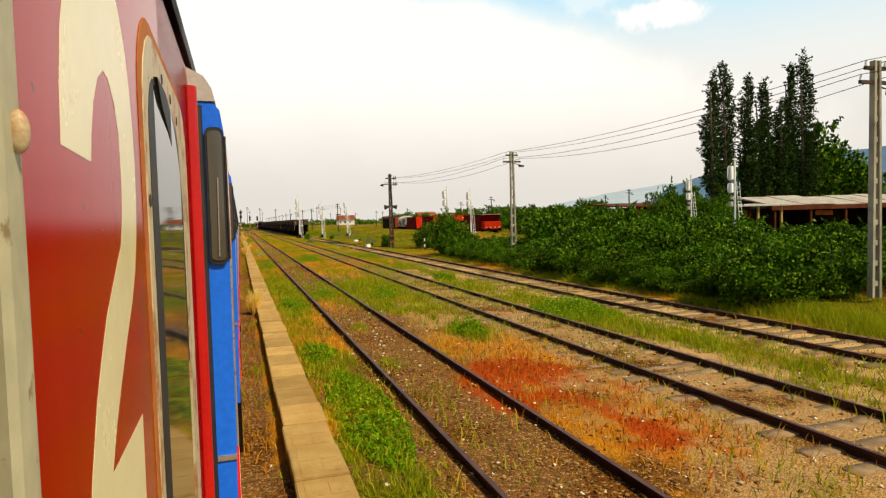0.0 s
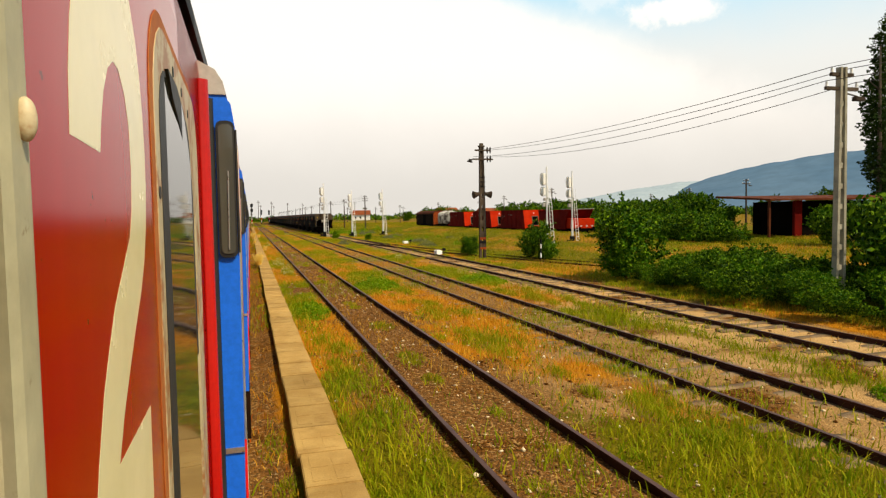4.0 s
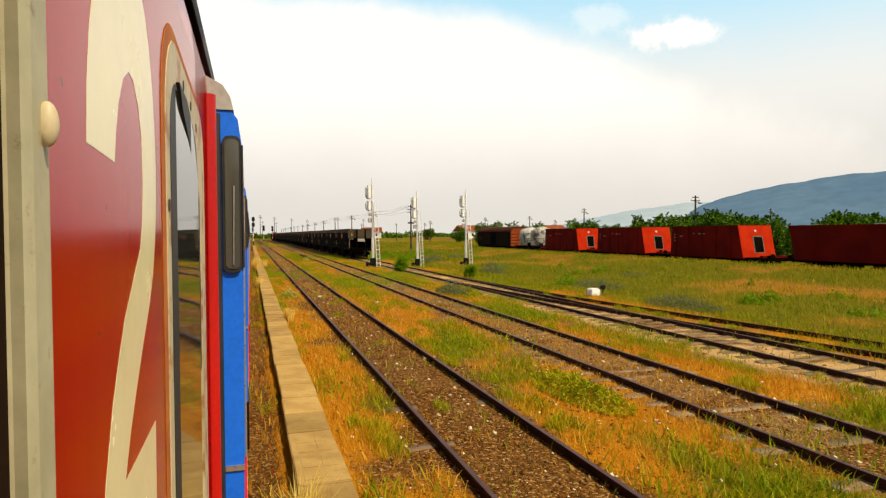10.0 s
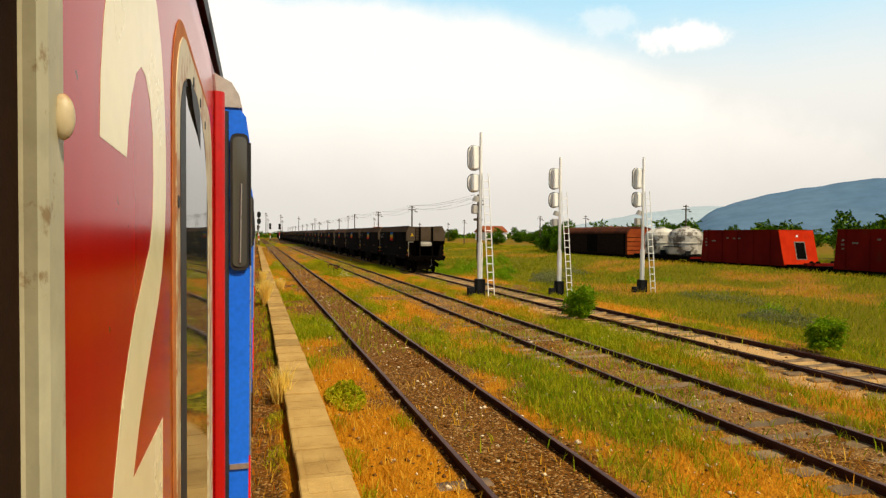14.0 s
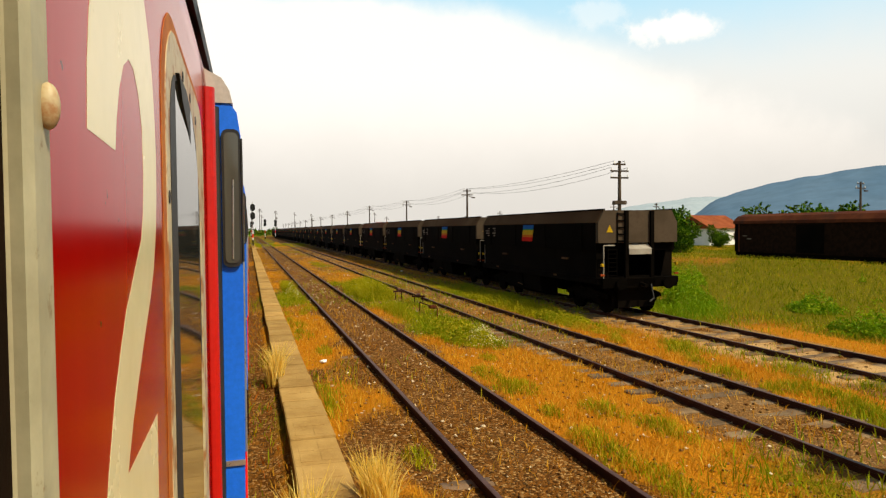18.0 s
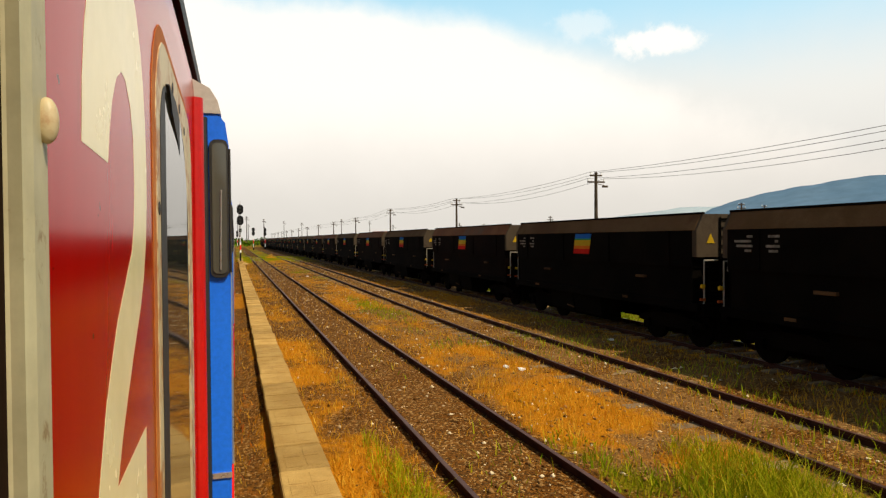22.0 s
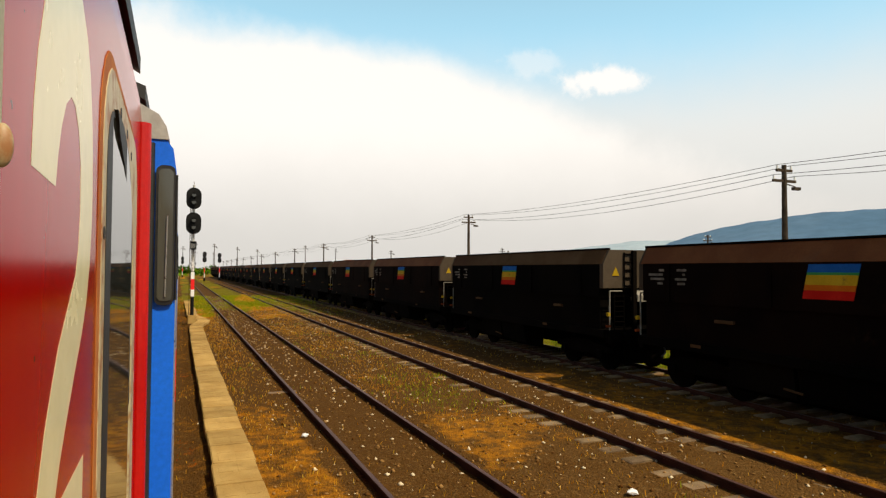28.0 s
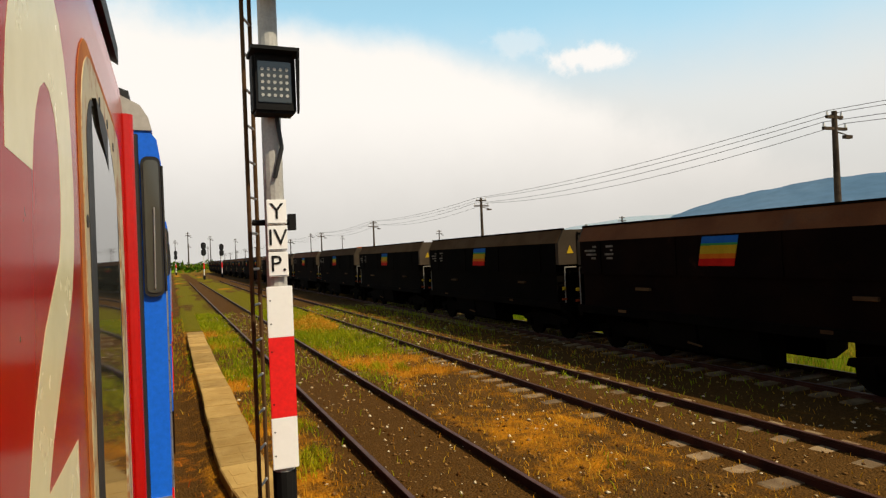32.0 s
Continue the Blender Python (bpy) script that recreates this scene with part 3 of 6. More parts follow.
def zones(x, y):
    """Green, straw and rust shares of the ground, each 0 to 1."""
    c, g = cover(x, y), greenness(x, y)
    rust = np.clip(1.5 * bump2(x, y, 5.0, 9.5, 1.9, 4.6) * fbm(x * 0.9, y * 0.6, 71) * 2.4 - 0.62 + 0.5 * bump2(x, y, 5.3, 34, 1.0, 8), 0, 1)
    meadow = np.clip((x - 14.2) / 2.5, 0, 1)
    mg = np.clip((fbm(x * 0.24, y * 0.15, 131) - 0.5) * 4 + 0.42 + 0.35 * np.clip((24 - x) / 8, 0, 1) + np.interp(y, [20, 60, 90, 130, 150], [0.40, 0.42, 0.48, 0.50, 0.45]), 0.38, 1)
    green = g * c * (1 - meadow) + mg * meadow
    gold = np.clip((y - 150) / 25, 0, 1) * np.clip(fbm(x * 0.6, y * 0.33, 57) * 3.2 - 0.95, 0, 1) * np.clip(np.minimum(np.abs(x - TRACKS["a"]), np.abs(x - TRACKS["b"])) - 0.85, 0, 0.4) * np.interp(y, [150, 185, 215], [1.9, 1.5, 0.9])
    bed = np.clip((0.47 - x) / 0.1, 0, 1)
    rust = np.maximum(rust, bed * (0.45 * fbm(x * 0.8, y * 0.5, 81)))
    straw = np.maximum(np.maximum(c * (1 - g * 0.6), gold), bed * 0.30) * (1 - meadow) + meadow * 0.55
    strip = np.clip((x - 12.6) / 0.5, 0, 1) * np.clip((16.0 - x) / 1.0, 0, 1) * np.clip((y - 130) / 5, 0, 1)
    green, straw = np.maximum(green, strip), straw * (1 - 0.8 * strip)
    return np.stack([green * (1 - 0.8 * rust * (1 - meadow)), straw, rust * (1 - meadow)], 1).astype(np.float32)


build_ground()

RAIL_PROFILE = [(-0.035, 0), (-0.036, -0.035), (-0.012, -0.05), (-0.011, -0.135), (-0.062, -0.155), (-0.062, -0.17), (0.062, -0.17), (0.062, -0.155), (0.011, -0.135), (0.012, -0.05), (0.036, -0.035), (0.035, 0)]


def track(name, x, sleepers, label, y0=Y0, y1=Y1):
    t = thing(name, label, "railway track", "tracks of the yard", "structure", pose(x, 0, 0))
    for s in (-1, 1):
        r = part("rail", prism(RAIL_PROFILE, "y", y0, y1), M["rail"], t, "rusty steel rail", pose(s * GAUGE / 2, 0, 0))
        part("rail_head", box(-0.030, 0.030, y0, y1, 0.0005, 0.004), M["rail_top"], r, "rolled running surface")
    return t


tracks = {
    "own": track("railway_track", TRACKS["own"], 0, "rusty track under the standing passenger train"),
    "a": track("railway_track", TRACKS["a"], 0, "rusty track buried in brown gravel beside the platform"),
    "b": track("railway_track", TRACKS["b"], 0, "rusty track on dusty concrete sleepers"),
    "c": track("railway_track", TRACKS["c"], 0, "rusty track that carries the row of coal hoppers"),
}


def side_track():
    """The diverging track that leaves the hopper track at a turnout, curving away."""
    t = thing("railway_track", "rusty siding that branches off at a turnout", "railway track", "tracks of the yard", "structure")
    for s in (-1, 1):
        own = bmesh.new()
        prev = None
        for i in range(60):
            y = 112.0 - i * 3.0
            d = max(0.0, (104.0 - y))
            x = TRACKS["c"] + min(d * d * 0.0026, 9.0 + (d - 59.0) * 0.14 if d > 59 else 1e9)
            ring = [own.verts.new((x + s * GAUGE / 2 + px, y, pz + 0.012)) for px, pz in RAIL_PROFILE]
            if prev:
                for a in range(12):
                    own.faces.new((prev[a], ring[a], ring[(a + 1) % 12], prev[(a + 1) % 12]))
            prev = ring
        bmesh.ops.recalc_face_normals(own, faces=own.faces[:])
        part("rail", own, M["rail"], t, "rusty steel rail")


side_track()

# ---- platform of concrete slabs between the train and the first track ----


def platform_x(y):
    """Middle of the slab row, which swings out round the signal post."""
    bend = 0.0
    if 219 < y < 240:
        bend = 0.48 * math.exp(-((y - 228.6) / 2.6) ** 2) + 0.02
    return 0.79 + bend


def build_platform():
    p = thing("platform", "low platform of cracked beige concrete slabs", "platform", "", "structure")
    slab = box(-0.31, 0.31, 0.0, 0.99, -0.22, 0.0, bevel=0.012)
    box(-0.22, -0.02, 0.12, 0.42, 0.0, 0.004, slab)
    box(0.04, 0.22, 0.12, 0.42, 0.0, 0.004, slab)
    box(-0.22, -0.02, 0.52, 0.86, 0.0, 0.004, slab)
    box(0.04, 0.22, 0.52, 0.86, 0.0, 0.004, slab)
    first = None
    rnd = random.Random(4)
    y = -8.0
    i = 0
    while y < 251 and i < 296:
        m = pose(platform_x(y + 0.5) + rnd.uniform(-0.012, 0.012), y, rnd.uniform(-0.012, 0.008), rnd.uniform(-0.4, 0.4), rnd.uniform(-0.4, 0.4),
                 rnd.uniform(-0.5, 0.5) - math.degrees(math.atan(platform_x(y + 1) - platform_x(y))))
        if first is None:
            first = part("slab", slab, M["concrete"], p, m=m)
        else:
            again(first, m)
        y += 1.01
        i += 1


# ---- the passenger train: coach end and locomotive, repeated to fit the camera's view ----
# One pair for each half second of the camera's path.
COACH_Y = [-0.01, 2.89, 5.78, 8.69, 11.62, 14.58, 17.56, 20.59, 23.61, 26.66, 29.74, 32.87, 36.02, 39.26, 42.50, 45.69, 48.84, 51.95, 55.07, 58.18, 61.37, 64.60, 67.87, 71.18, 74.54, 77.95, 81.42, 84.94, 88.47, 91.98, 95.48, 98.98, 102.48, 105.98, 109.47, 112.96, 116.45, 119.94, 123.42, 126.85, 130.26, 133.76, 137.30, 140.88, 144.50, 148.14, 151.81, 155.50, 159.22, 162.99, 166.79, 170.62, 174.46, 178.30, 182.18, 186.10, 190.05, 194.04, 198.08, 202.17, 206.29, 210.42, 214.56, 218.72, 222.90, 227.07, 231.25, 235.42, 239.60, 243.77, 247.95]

EYE = 2.856


def face_outline(points, x, thick):
    """A flat shape on the coach side, from (y, z) points, a little proud."""
    return prism(points, "x", x, x + thick)


def numeral_outline():
    """The figure 2: bowl, sweeping stem, foot with a raised tip."""
    outer = [(0.559, 0.077), (0.563, 0.125), (0.575, 0.172), (0.598, 0.222), (0.636, 0.268), (0.69, 0.298), (0.75, 0.312), (0.81, 0.302), (0.86, 0.275),
             (0.893, 0.238), (0.915, 0.195), (0.928, 0.15), (0.935, 0.096), (0.932, 0.05), (0.92, 0.0), (0.895, -0.045), (0.862, -0.08), (0.805, -0.124),
             (0.762, -0.160), (0.723, -0.195), (0.690, -0.235)]
    foot = [(0.897, -0.233), (0.893, -0.40), (0.565, -0.40)]
    inner = [(0.575, -0.30), (0.585, -0.25), (0.604, -0.205), (0.638, -0.147), (0.668, -0.112), (0.701, -0.078), (0.761, -0.037), (0.801, -0.010), (0.818, 0.02),
             (0.826, 0.065), (0.822, 0.117), (0.802, 0.152), (0.772, 0.173), (0.745, 0.176), (0.715, 0.162), (0.690, 0.134), (0.674, 0.102), (0.665, 0.073)]
    return outer + foot + inner


def rounded(y0, y1, z0, z1, r, n=5, slant=0.0):
    pts = []
    for cy, cz, a0 in ((y1 - r, z1 - r - slant, 0), (y0 + r, z1 - r, 90), (y0 + r, z0 + r, 180), (y1 - r, z0 + r, 270)):
        for i in range(n + 1):
            a = radians(a0 + 90 * i / n)
            pts.append((cy + r * math.cos(a), cz + r * math.sin(a)))
    return pts


def wheelset(y):
    own = rod((-2.5, y, -EYE + 0.44), (-0.74, y, -EYE + 0.44), 0.08)
    for s in (-1, 1):
        rod((-1.62 + s * 0.72, y, -EYE + 0.44), (-1.62 + s * 0.85, y, -EYE + 0.44), 0.44, seg=20, bm=own)
    return own


def coach():
    c = thing("passenger_coach", "red coach end with cream numeral and narrow door window", "railway coach", "coaches of the passenger train")
    # side wall with its tumblehome, closed body behind it
    wall = [(-0.12, -1.45), (-0.12, 0.42), (-0.128, 0.50), (-0.15, 0.57), (-0.19, 0.62), (-0.19, -1.45)]
    part("side_wall", prism(wall, "y", -1.60, 2.06), M["red"], c)
    part("gutter", prism([(-0.128, 0.575), (-0.128, 0.625), (-0.17, 0.64), (-0.17, 0.60)], "y", -1.60, 2.07), M["rubber"], c, "black rain gutter")
    roof = [(-0.17, 0.62), (-0.26, 0.80), (-0.5, 0.98), (-1.0, 1.12), (-1.62, 1.16), (-2.24, 1.12), (-2.74, 0.98), (-2.98, 0.80), (-3.07, 0.62)]
    part("roof", prism(roof, "y", -1.60, 2.06), M["roof_grey"], c, "grey roof")
    part("far_wall", box(-3.12, -3.05, -1.60, 2.06, -1.45, 0.62), M["red"], c)
    part("end_wall", box(-3.05, -0.19, 2.0, 2.055, -1.45, 0.62), M["red_dull"], c)
    part("floor", box(-3.05, -0.19, -1.6, 2.0, -1.50, -1.42), M["dark"], c)
    part("underframe", box(-2.9, -0.34, -1.4, 1.9, -1.85, -1.50), M["dark"], c, "sooty underframe")
    for y in (0.2, 1.3):
        part("wheelset", wheelset(y), M["dark"], c)
    part("numeral", face_outline(numeral_outline(), -0.1199, 0.0002), M["cream"], c, "cream painted figure two")
    # post of the open window, with its bolt
    post = prism([(-0.16, 0.372), (-0.117, 0.372), (-0.110, 0.378), (-0.108, 0.390), (-0.110, 0.424), (-0.114, 0.440), (-0.119, 0.450), (-0.16, 0.450)], "z", -1.40, 0.55)
    for v in post.verts:
        if v.co.y < 0.376:
            v.co.y += 0.009
    part("window_post", post, M["post"], c, "grimy cream window post")
    bolt = bmesh.new()
    bmesh.ops.create_uvsphere(bolt, u_segments=20, v_segments=14, radius=0.0085, matrix=Matrix.Translation((-0.107, 0.412, 0.067)) @ Matrix.Diagonal((0.7, 0.62, 1.5, 1)))
    for f in bolt.faces:
        f.smooth = True
    part("bolt", bolt, M["frame_cream"], c, "painted bolt head")
    # Dark plate stands in for the shade inside the open window.
    part("window_shadow", box(-0.125, -0.1185, -0.45, 0.379, -1.0, 0.45), M["dark"], c, "dark plate painted for the shaded window opening")
    # door window: rusty frame, rubber, glass
    f = part("door_frame", face_outline(rounded(1.03, 1.83, -1.30, 0.325, 0.14, slant=0.02), -0.1195, 0.0025), M["frame_cream"], c, "cream frame streaked with rust")
    part("rust_edge", face_outline(rounded(0.995, 1.78, -1.32, 0.345, 0.15, slant=0.02), -0.1197, 0.0012), M["rust"], f, "rust along the frame")
    part("window_rubber", face_outline(rounded(1.075, 1.60, -1.22, 0.258, 0.10, slant=0.03), -0.1169, 0.001), M["rubber"], f, "black rubber seal")
    pane = bmesh.new()

    def pane_top(y):
        d = max(0.0, 0.11 - (y - 1.08), 0.16 - (1.48 - y)) / 0.16
        return 0.25 - 0.13 * d ** 2.2

    cols = []
    for q in range(25):
        y = 1.08 + 0.40 * q / 24
        cols.append([pane.verts.new((x, y, z)) for x in (-0.1158, -0.1150) for z in (-1.20, pane_top(y))])
    for u, w in zip(cols, cols[1:]):
        for a, b in ((0, 1), (1, 3), (3, 2), (2, 0)):
            pane.faces.new((u[a], u[b], w[b], w[a]))
    pane.faces.new((cols[0][0], cols[0][2], cols[0][3], cols[0][1]))
    pane.faces.new((cols[-1][0], cols[-1][1], cols[-1][3], cols[-1][2]))
    bmesh.ops.recalc_face_normals(pane, faces=pane.faces[:])
    for v in pane.verts:
        v.co.x += 0.012 * (v.co.y - 1.08) - 0.002 + 0.036 * (v.co.y - 1.08) ** 2  # bowed and tilted so the reflection seen by the camera misses the locomotive
    part("glass", pane, M["glass"], f, "dusty reflecting glass, bowed to fit the camera's view")
    lip = [(1.17, 0.262), (1.30, 0.258), (1.42, 0.228), (1.52, 0.15), (1.565, 0.06), (1.565, -0.30), (1.535, -0.30), (1.515, -0.05), (1.49, 0.06), (1.42, 0.14), (1.33, 0.19), (1.22, 0.225)]
    part("rubber_lip", face_outline(lip, -0.1169, 0.0065), M["rubber"], f, "thick black lip along top and far edge")
    part("frame_strip", box(-0.117, -0.108, 1.57, 1.60, -1.25, 0.02), M["frame_cream"], f)
    for y, z in ((1.30, 0.285), (1.45, 0.275), (1.58, 0.25), (1.05, 0.05)):
        part("screw", rod((-0.1175, y, z), (-0.1155, y, z), 0.010, seg=8), M["rubber"], f)
    # end pillar
    part("end_pillar", rod((-0.117, 2.03, -1.45), (-0.117, 2.03, 0.42), 0.024, seg=16), M["red_dull"], c, "bright red rounded corner pillar")
    return c


def locomotive():
    c = thing("locomotive", "bright blue locomotive end with a tall narrow window", "locomotive", "locomotives of the passenger train")
    y0, y1 = 2.15, 2.74
    body = [(-0.12, -1.35), (-0.034, -1.35), (-0.027, -0.7), (-0.022, 0.0), (-0.024, 0.30), (-0.034, 0.372), (-0.055, 0.40), (-0.12, 0.405), (-3.0, 0.405), (-3.0, -1.35)]
    b = bmesh.new()
    prism(body, "y", y0, y1, b)
    part("body", b, M["blue"], c)
    dome = [(-0.046, 0.40), (-0.055, 0.44), (-0.078, 0.478), (-0.13, 0.505), (-0.3, 0.555), (-1.0, 0.66), (-1.6, 0.69), (-2.4, 0.62), (-2.95, 0.405)]
    part("roof", prism(dome, "y", y0 - 0.005, y1), M["roof_grey"], c, "grey domed roof")
    w = part("window_rubber", prism([(u, v) for u, v in rounded(-0.082, -0.026, -0.115, 0.318, 0.020)], "y", y0 - 0.012, y0 - 0.001), M["rubber"], c, "black window seal")
    part("window_glass", prism([(u, v) for u, v in rounded(-0.075, -0.032, -0.103, 0.307, 0.016)], "y", y0 - 0.015, y0 - 0.0125), M["cab_glass"], w, "dusty tall window")
    part("wiper", rod((-0.052, y0 - 0.018, -0.09), (-0.048, y0 - 0.018, 0.16), 0.0022, seg=6), M["chrome"], w, "pale wiper arm")
    part("mirror_arm", rod((-0.0215, y0 - 0.004, -0.10), (-0.0225, y0 - 0.004, 0.29), 0.0035, seg=6), M["rubber"], c, "black vertical rod")
    # Black rod paints in the dark gap between coach and locomotive.
    part("corner_seal", rod((-0.100, y0 - 0.012, -1.35), (-0.100, y0 - 0.012, 0.385), 0.014, seg=8), M["rubber"], c, "black rod drawn for the dark gap")
    part("trim", box(-0.085, -0.026, y0 - 0.006, y0 - 0.001, -0.752, -0.735), M["chrome"], c, "pale trim line")
    part("handrail", rod((-0.0235, y0 + 0.03, -0.72), (-0.0225, y0 + 0.03, 0.02), 0.0045, seg=8), M["chrome"], c)
    # Red and cream are added so the passing camera sees coach colours.
    side = [(-0.04, -1.30), (-0.0330, -1.30), (-0.0262, -0.7), (-0.0212, 0.0), (-0.0228, 0.28), (-0.04, 0.28)]
    part("side_panel", prism(side, "y", y0 + 0.04, y1), M["red_dull"], c, "red painted side panel")
    band = [(-0.04, -1.30), (-0.0326, -1.30), (-0.0258, -0.7), (-0.0208, 0.0), (-0.0224, 0.28), (-0.04, 0.28)]
    part("side_band", prism(band, "y", y0 + 0.30, y0 + 0.42), M["cream"], c, "cream painted band")
    part("side_stripe", box(-0.028, -0.0215, y0 + 0.10, y0 + 0.16, -1.2, -0.08), M["sign_red"], c, "dark red side stripe")
    part("side_stripe", box(-0.028, -0.0215, y0 + 0.17, y0 + 0.24, -1.2, -0.5), M["white"], c, "white side stripe")
    part("step", box(-0.30, -0.03, y0 + 0.05, y1 - 0.05, -1.75, -1.35), M["dark"], c, "sooty step")
    part("underframe", box(-2.9, -0.34, y0 + 0.02, y1 - 0.02, -2.0, -1.36), M["dark"], c)
    part("wheelset", wheelset(2.45), M["dark"], c)
    return c


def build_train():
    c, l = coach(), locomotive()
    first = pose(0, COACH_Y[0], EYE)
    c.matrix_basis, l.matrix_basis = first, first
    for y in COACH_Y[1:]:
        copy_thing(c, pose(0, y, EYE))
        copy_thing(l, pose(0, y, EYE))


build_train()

# ---- row of coal hoppers on the third track ----
WAGON = 11.2


def bogie(parent, y, x=0.0):
    b = part("bogie", box(x - 1.05, x + 1.05, y - 0.12, y + 0.12, 0.42, 0.72), M["soot"], parent, "sooty bogie")
    for s in (-1, 1):
        own = prism([(y - 1.35, 0.52), (y - 0.5, 0.42), (y + 0.5, 0.42), (y + 1.35, 0.52), (y + 1.3, 0.66), (y + 0.4, 0.80), (y - 0.4, 0.80), (y - 1.3, 0.66)], "x", x + s * 1.02 - 0.05, x + s * 1.02 + 0.05)
        part("side_frame", own, M["soot"], b)
        for d in (-0.9, 0.9):
            part("wheel", rod((x + s * 0.69, y + d, 0.46), (x + s * 0.82, y + d, 0.46), 0.46, seg=20), M["soot"], b)
            part("axle_box", box(x + s * 1.08 - 0.06, x + s * 1.08 + 0.06, y + d - 0.13, y + d + 0.13, 0.34, 0.60, bevel=0.02), M["soot"], b)


def buffers(parent, y, s, ln=0.42):
    for x in (-0.87, 0.87):
        own = rod((x, y, 1.05), (x, y + s * ln, 1.05), 0.085, seg=12)
        rod((x, y + s * ln, 1.05), (x, y + s * (ln + 0.04), 1.05), 0.20, seg=16, bm=own)
        part("buffer", own, M["soot"], parent)


def hopper(label, body):
    w = thing("hopper_wagon", label, "freight wagon", "row of coal hoppers")
    L = WAGON - 0.4
    # body with sloping ends: a lofted solid
    own = bmesh.new()
    prism([(-1.50, 2.10), (-1.50, 3.02), (1.50, 3.02), (1.50, 2.10)], "y", 0.30, L - 0.30, own)
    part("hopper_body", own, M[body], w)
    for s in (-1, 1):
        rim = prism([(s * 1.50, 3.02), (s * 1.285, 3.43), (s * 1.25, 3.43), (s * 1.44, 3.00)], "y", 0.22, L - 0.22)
        part("top_board", rim, M["wagon_grey" if body == "soot" else "board_brown"], w, "lighter brown upper board")
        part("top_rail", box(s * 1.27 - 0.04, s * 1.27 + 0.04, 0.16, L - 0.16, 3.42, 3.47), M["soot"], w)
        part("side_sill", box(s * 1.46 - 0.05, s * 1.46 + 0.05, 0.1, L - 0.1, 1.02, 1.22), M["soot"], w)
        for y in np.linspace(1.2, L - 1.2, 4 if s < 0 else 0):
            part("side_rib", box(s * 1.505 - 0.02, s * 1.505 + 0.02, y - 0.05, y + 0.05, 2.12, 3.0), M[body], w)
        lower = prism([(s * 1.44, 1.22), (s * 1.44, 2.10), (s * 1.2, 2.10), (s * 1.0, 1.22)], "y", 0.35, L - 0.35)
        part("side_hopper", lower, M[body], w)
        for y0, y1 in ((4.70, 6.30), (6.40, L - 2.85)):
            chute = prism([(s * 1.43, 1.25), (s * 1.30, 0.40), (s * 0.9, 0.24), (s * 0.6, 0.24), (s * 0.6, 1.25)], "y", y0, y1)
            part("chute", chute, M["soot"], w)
    part("load", prism([(-1.28, 3.1), (1.28, 3.1), (0.6, 3.36), (-0.6, 3.38)], "y", 0.4, L - 0.4), M["soot"], w, "dark coal load")
    part("underframe", box(-0.55, 0.55, 0.0, L, 0.95, 1.18), M["soot"], w)
    for y, s in ((0.0, -1), (L, 1)):
        i = -s
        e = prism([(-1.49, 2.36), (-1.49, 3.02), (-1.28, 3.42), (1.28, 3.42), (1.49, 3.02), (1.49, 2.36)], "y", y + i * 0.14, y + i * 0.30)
        end = part("end_panel", e, M["end_grey"], w, "grey end panel painted lighter as the lit face")
        for x in (-0.48, 0.48):
            part("end_rib", box(x - 0.06, x + 0.06, min(y + i * 0.05, y + i * 0.14), max(y + i * 0.05, y + i * 0.14), 1.15, 3.40), M["soot"], end)
        part("end_slope", prism([(y + i * 0.30, 2.36), (y + i * 1.9, 1.30), (y + i * 2.1, 1.30), (y + i * 0.6, 2.40)], "x", -1.42, 1.42), M["soot"], end)
        part("hood", prism([(y + i * 0.02, 1.98), (y + i * 0.02, 2.16), (y + i * 0.30, 2.36), (y + i * 0.32, 1.98)], "x", -0.42, 0.42), M["pole"], end, "pale grey hood")
        part("headstock", box(-1.40, 1.40, min(y, y + i * 0.16), max(y, y + i * 0.16), 0.90, 1.22), M["soot"], w)
        part("end_deck", box(-1.40, 1.40, min(y + i * 0.16, y + i * 1.2), max(y + i * 0.16, y + i * 1.2), 1.16, 1.22), M["soot"], w)
        buffers(w, y, s, 0.24)
        part("coupling_hook", rod((0, y, 1.02), (0, y + s * 0.3, 0.98), 0.06), M["soot"], w)
        hose = rod((0.35, y + s * 0.05, 1.0), (0.38, y + s * 0.16, 0.55), 0.025)
        rod((0.38, y + s * 0.16, 0.55), (0.2, y + s * 0.2, 0.45), 0.025, bm=hose)
        part("brake_hose", hose, M["rubber"], w)
        # White handrail takes a dim colour for the shade it stands in.
        rail = rod((-1.36, y + i * 0.03, 1.22), (-1.36, y + i * 0.03, 2.28), 0.02)
        rod((-1.36, y + i * 0.03, 2.28), (-0.95, y + i * 0.03, 2.28), 0.02, bm=rail)
        part("handrail", rail, M["pole"], w, "white handrail dimmed as in shade")
        lad = rod((-1.18, y + i * 0.06, 1.22), (-1.18, y + i * 0.06, 2.2), 0.015)
        rod((-0.86, y + i * 0.06, 1.22), (-0.86, y + i * 0.06, 2.2), 0.015, bm=lad)
        for z in np.arange(1.3, 2.2, 0.14):
            rod((-1.18, y + i * 0.06, z), (-0.86, y + i * 0.06, z), 0.012, seg=6, bm=lad)
        part("ladder", lad, M["soot"], w)
        for x in (-1.42, 1.36):
            part("tail_lamp", box(x - 0.045, x + 0.045, min(y - 0.04, y + 0.06), max(y - 0.04, y + 0.06), 1.60, 1.70, bevel=0.015), M["sticker_yellow"], w, "small yellow lamp")
            part("end_mark", box(x - 0.07, x + 0.07, min(y - 0.02, y + 0.04), max(y - 0.02, y + 0.04), 1.30, 1.36), M["rust_board"], w, "faded orange mark")
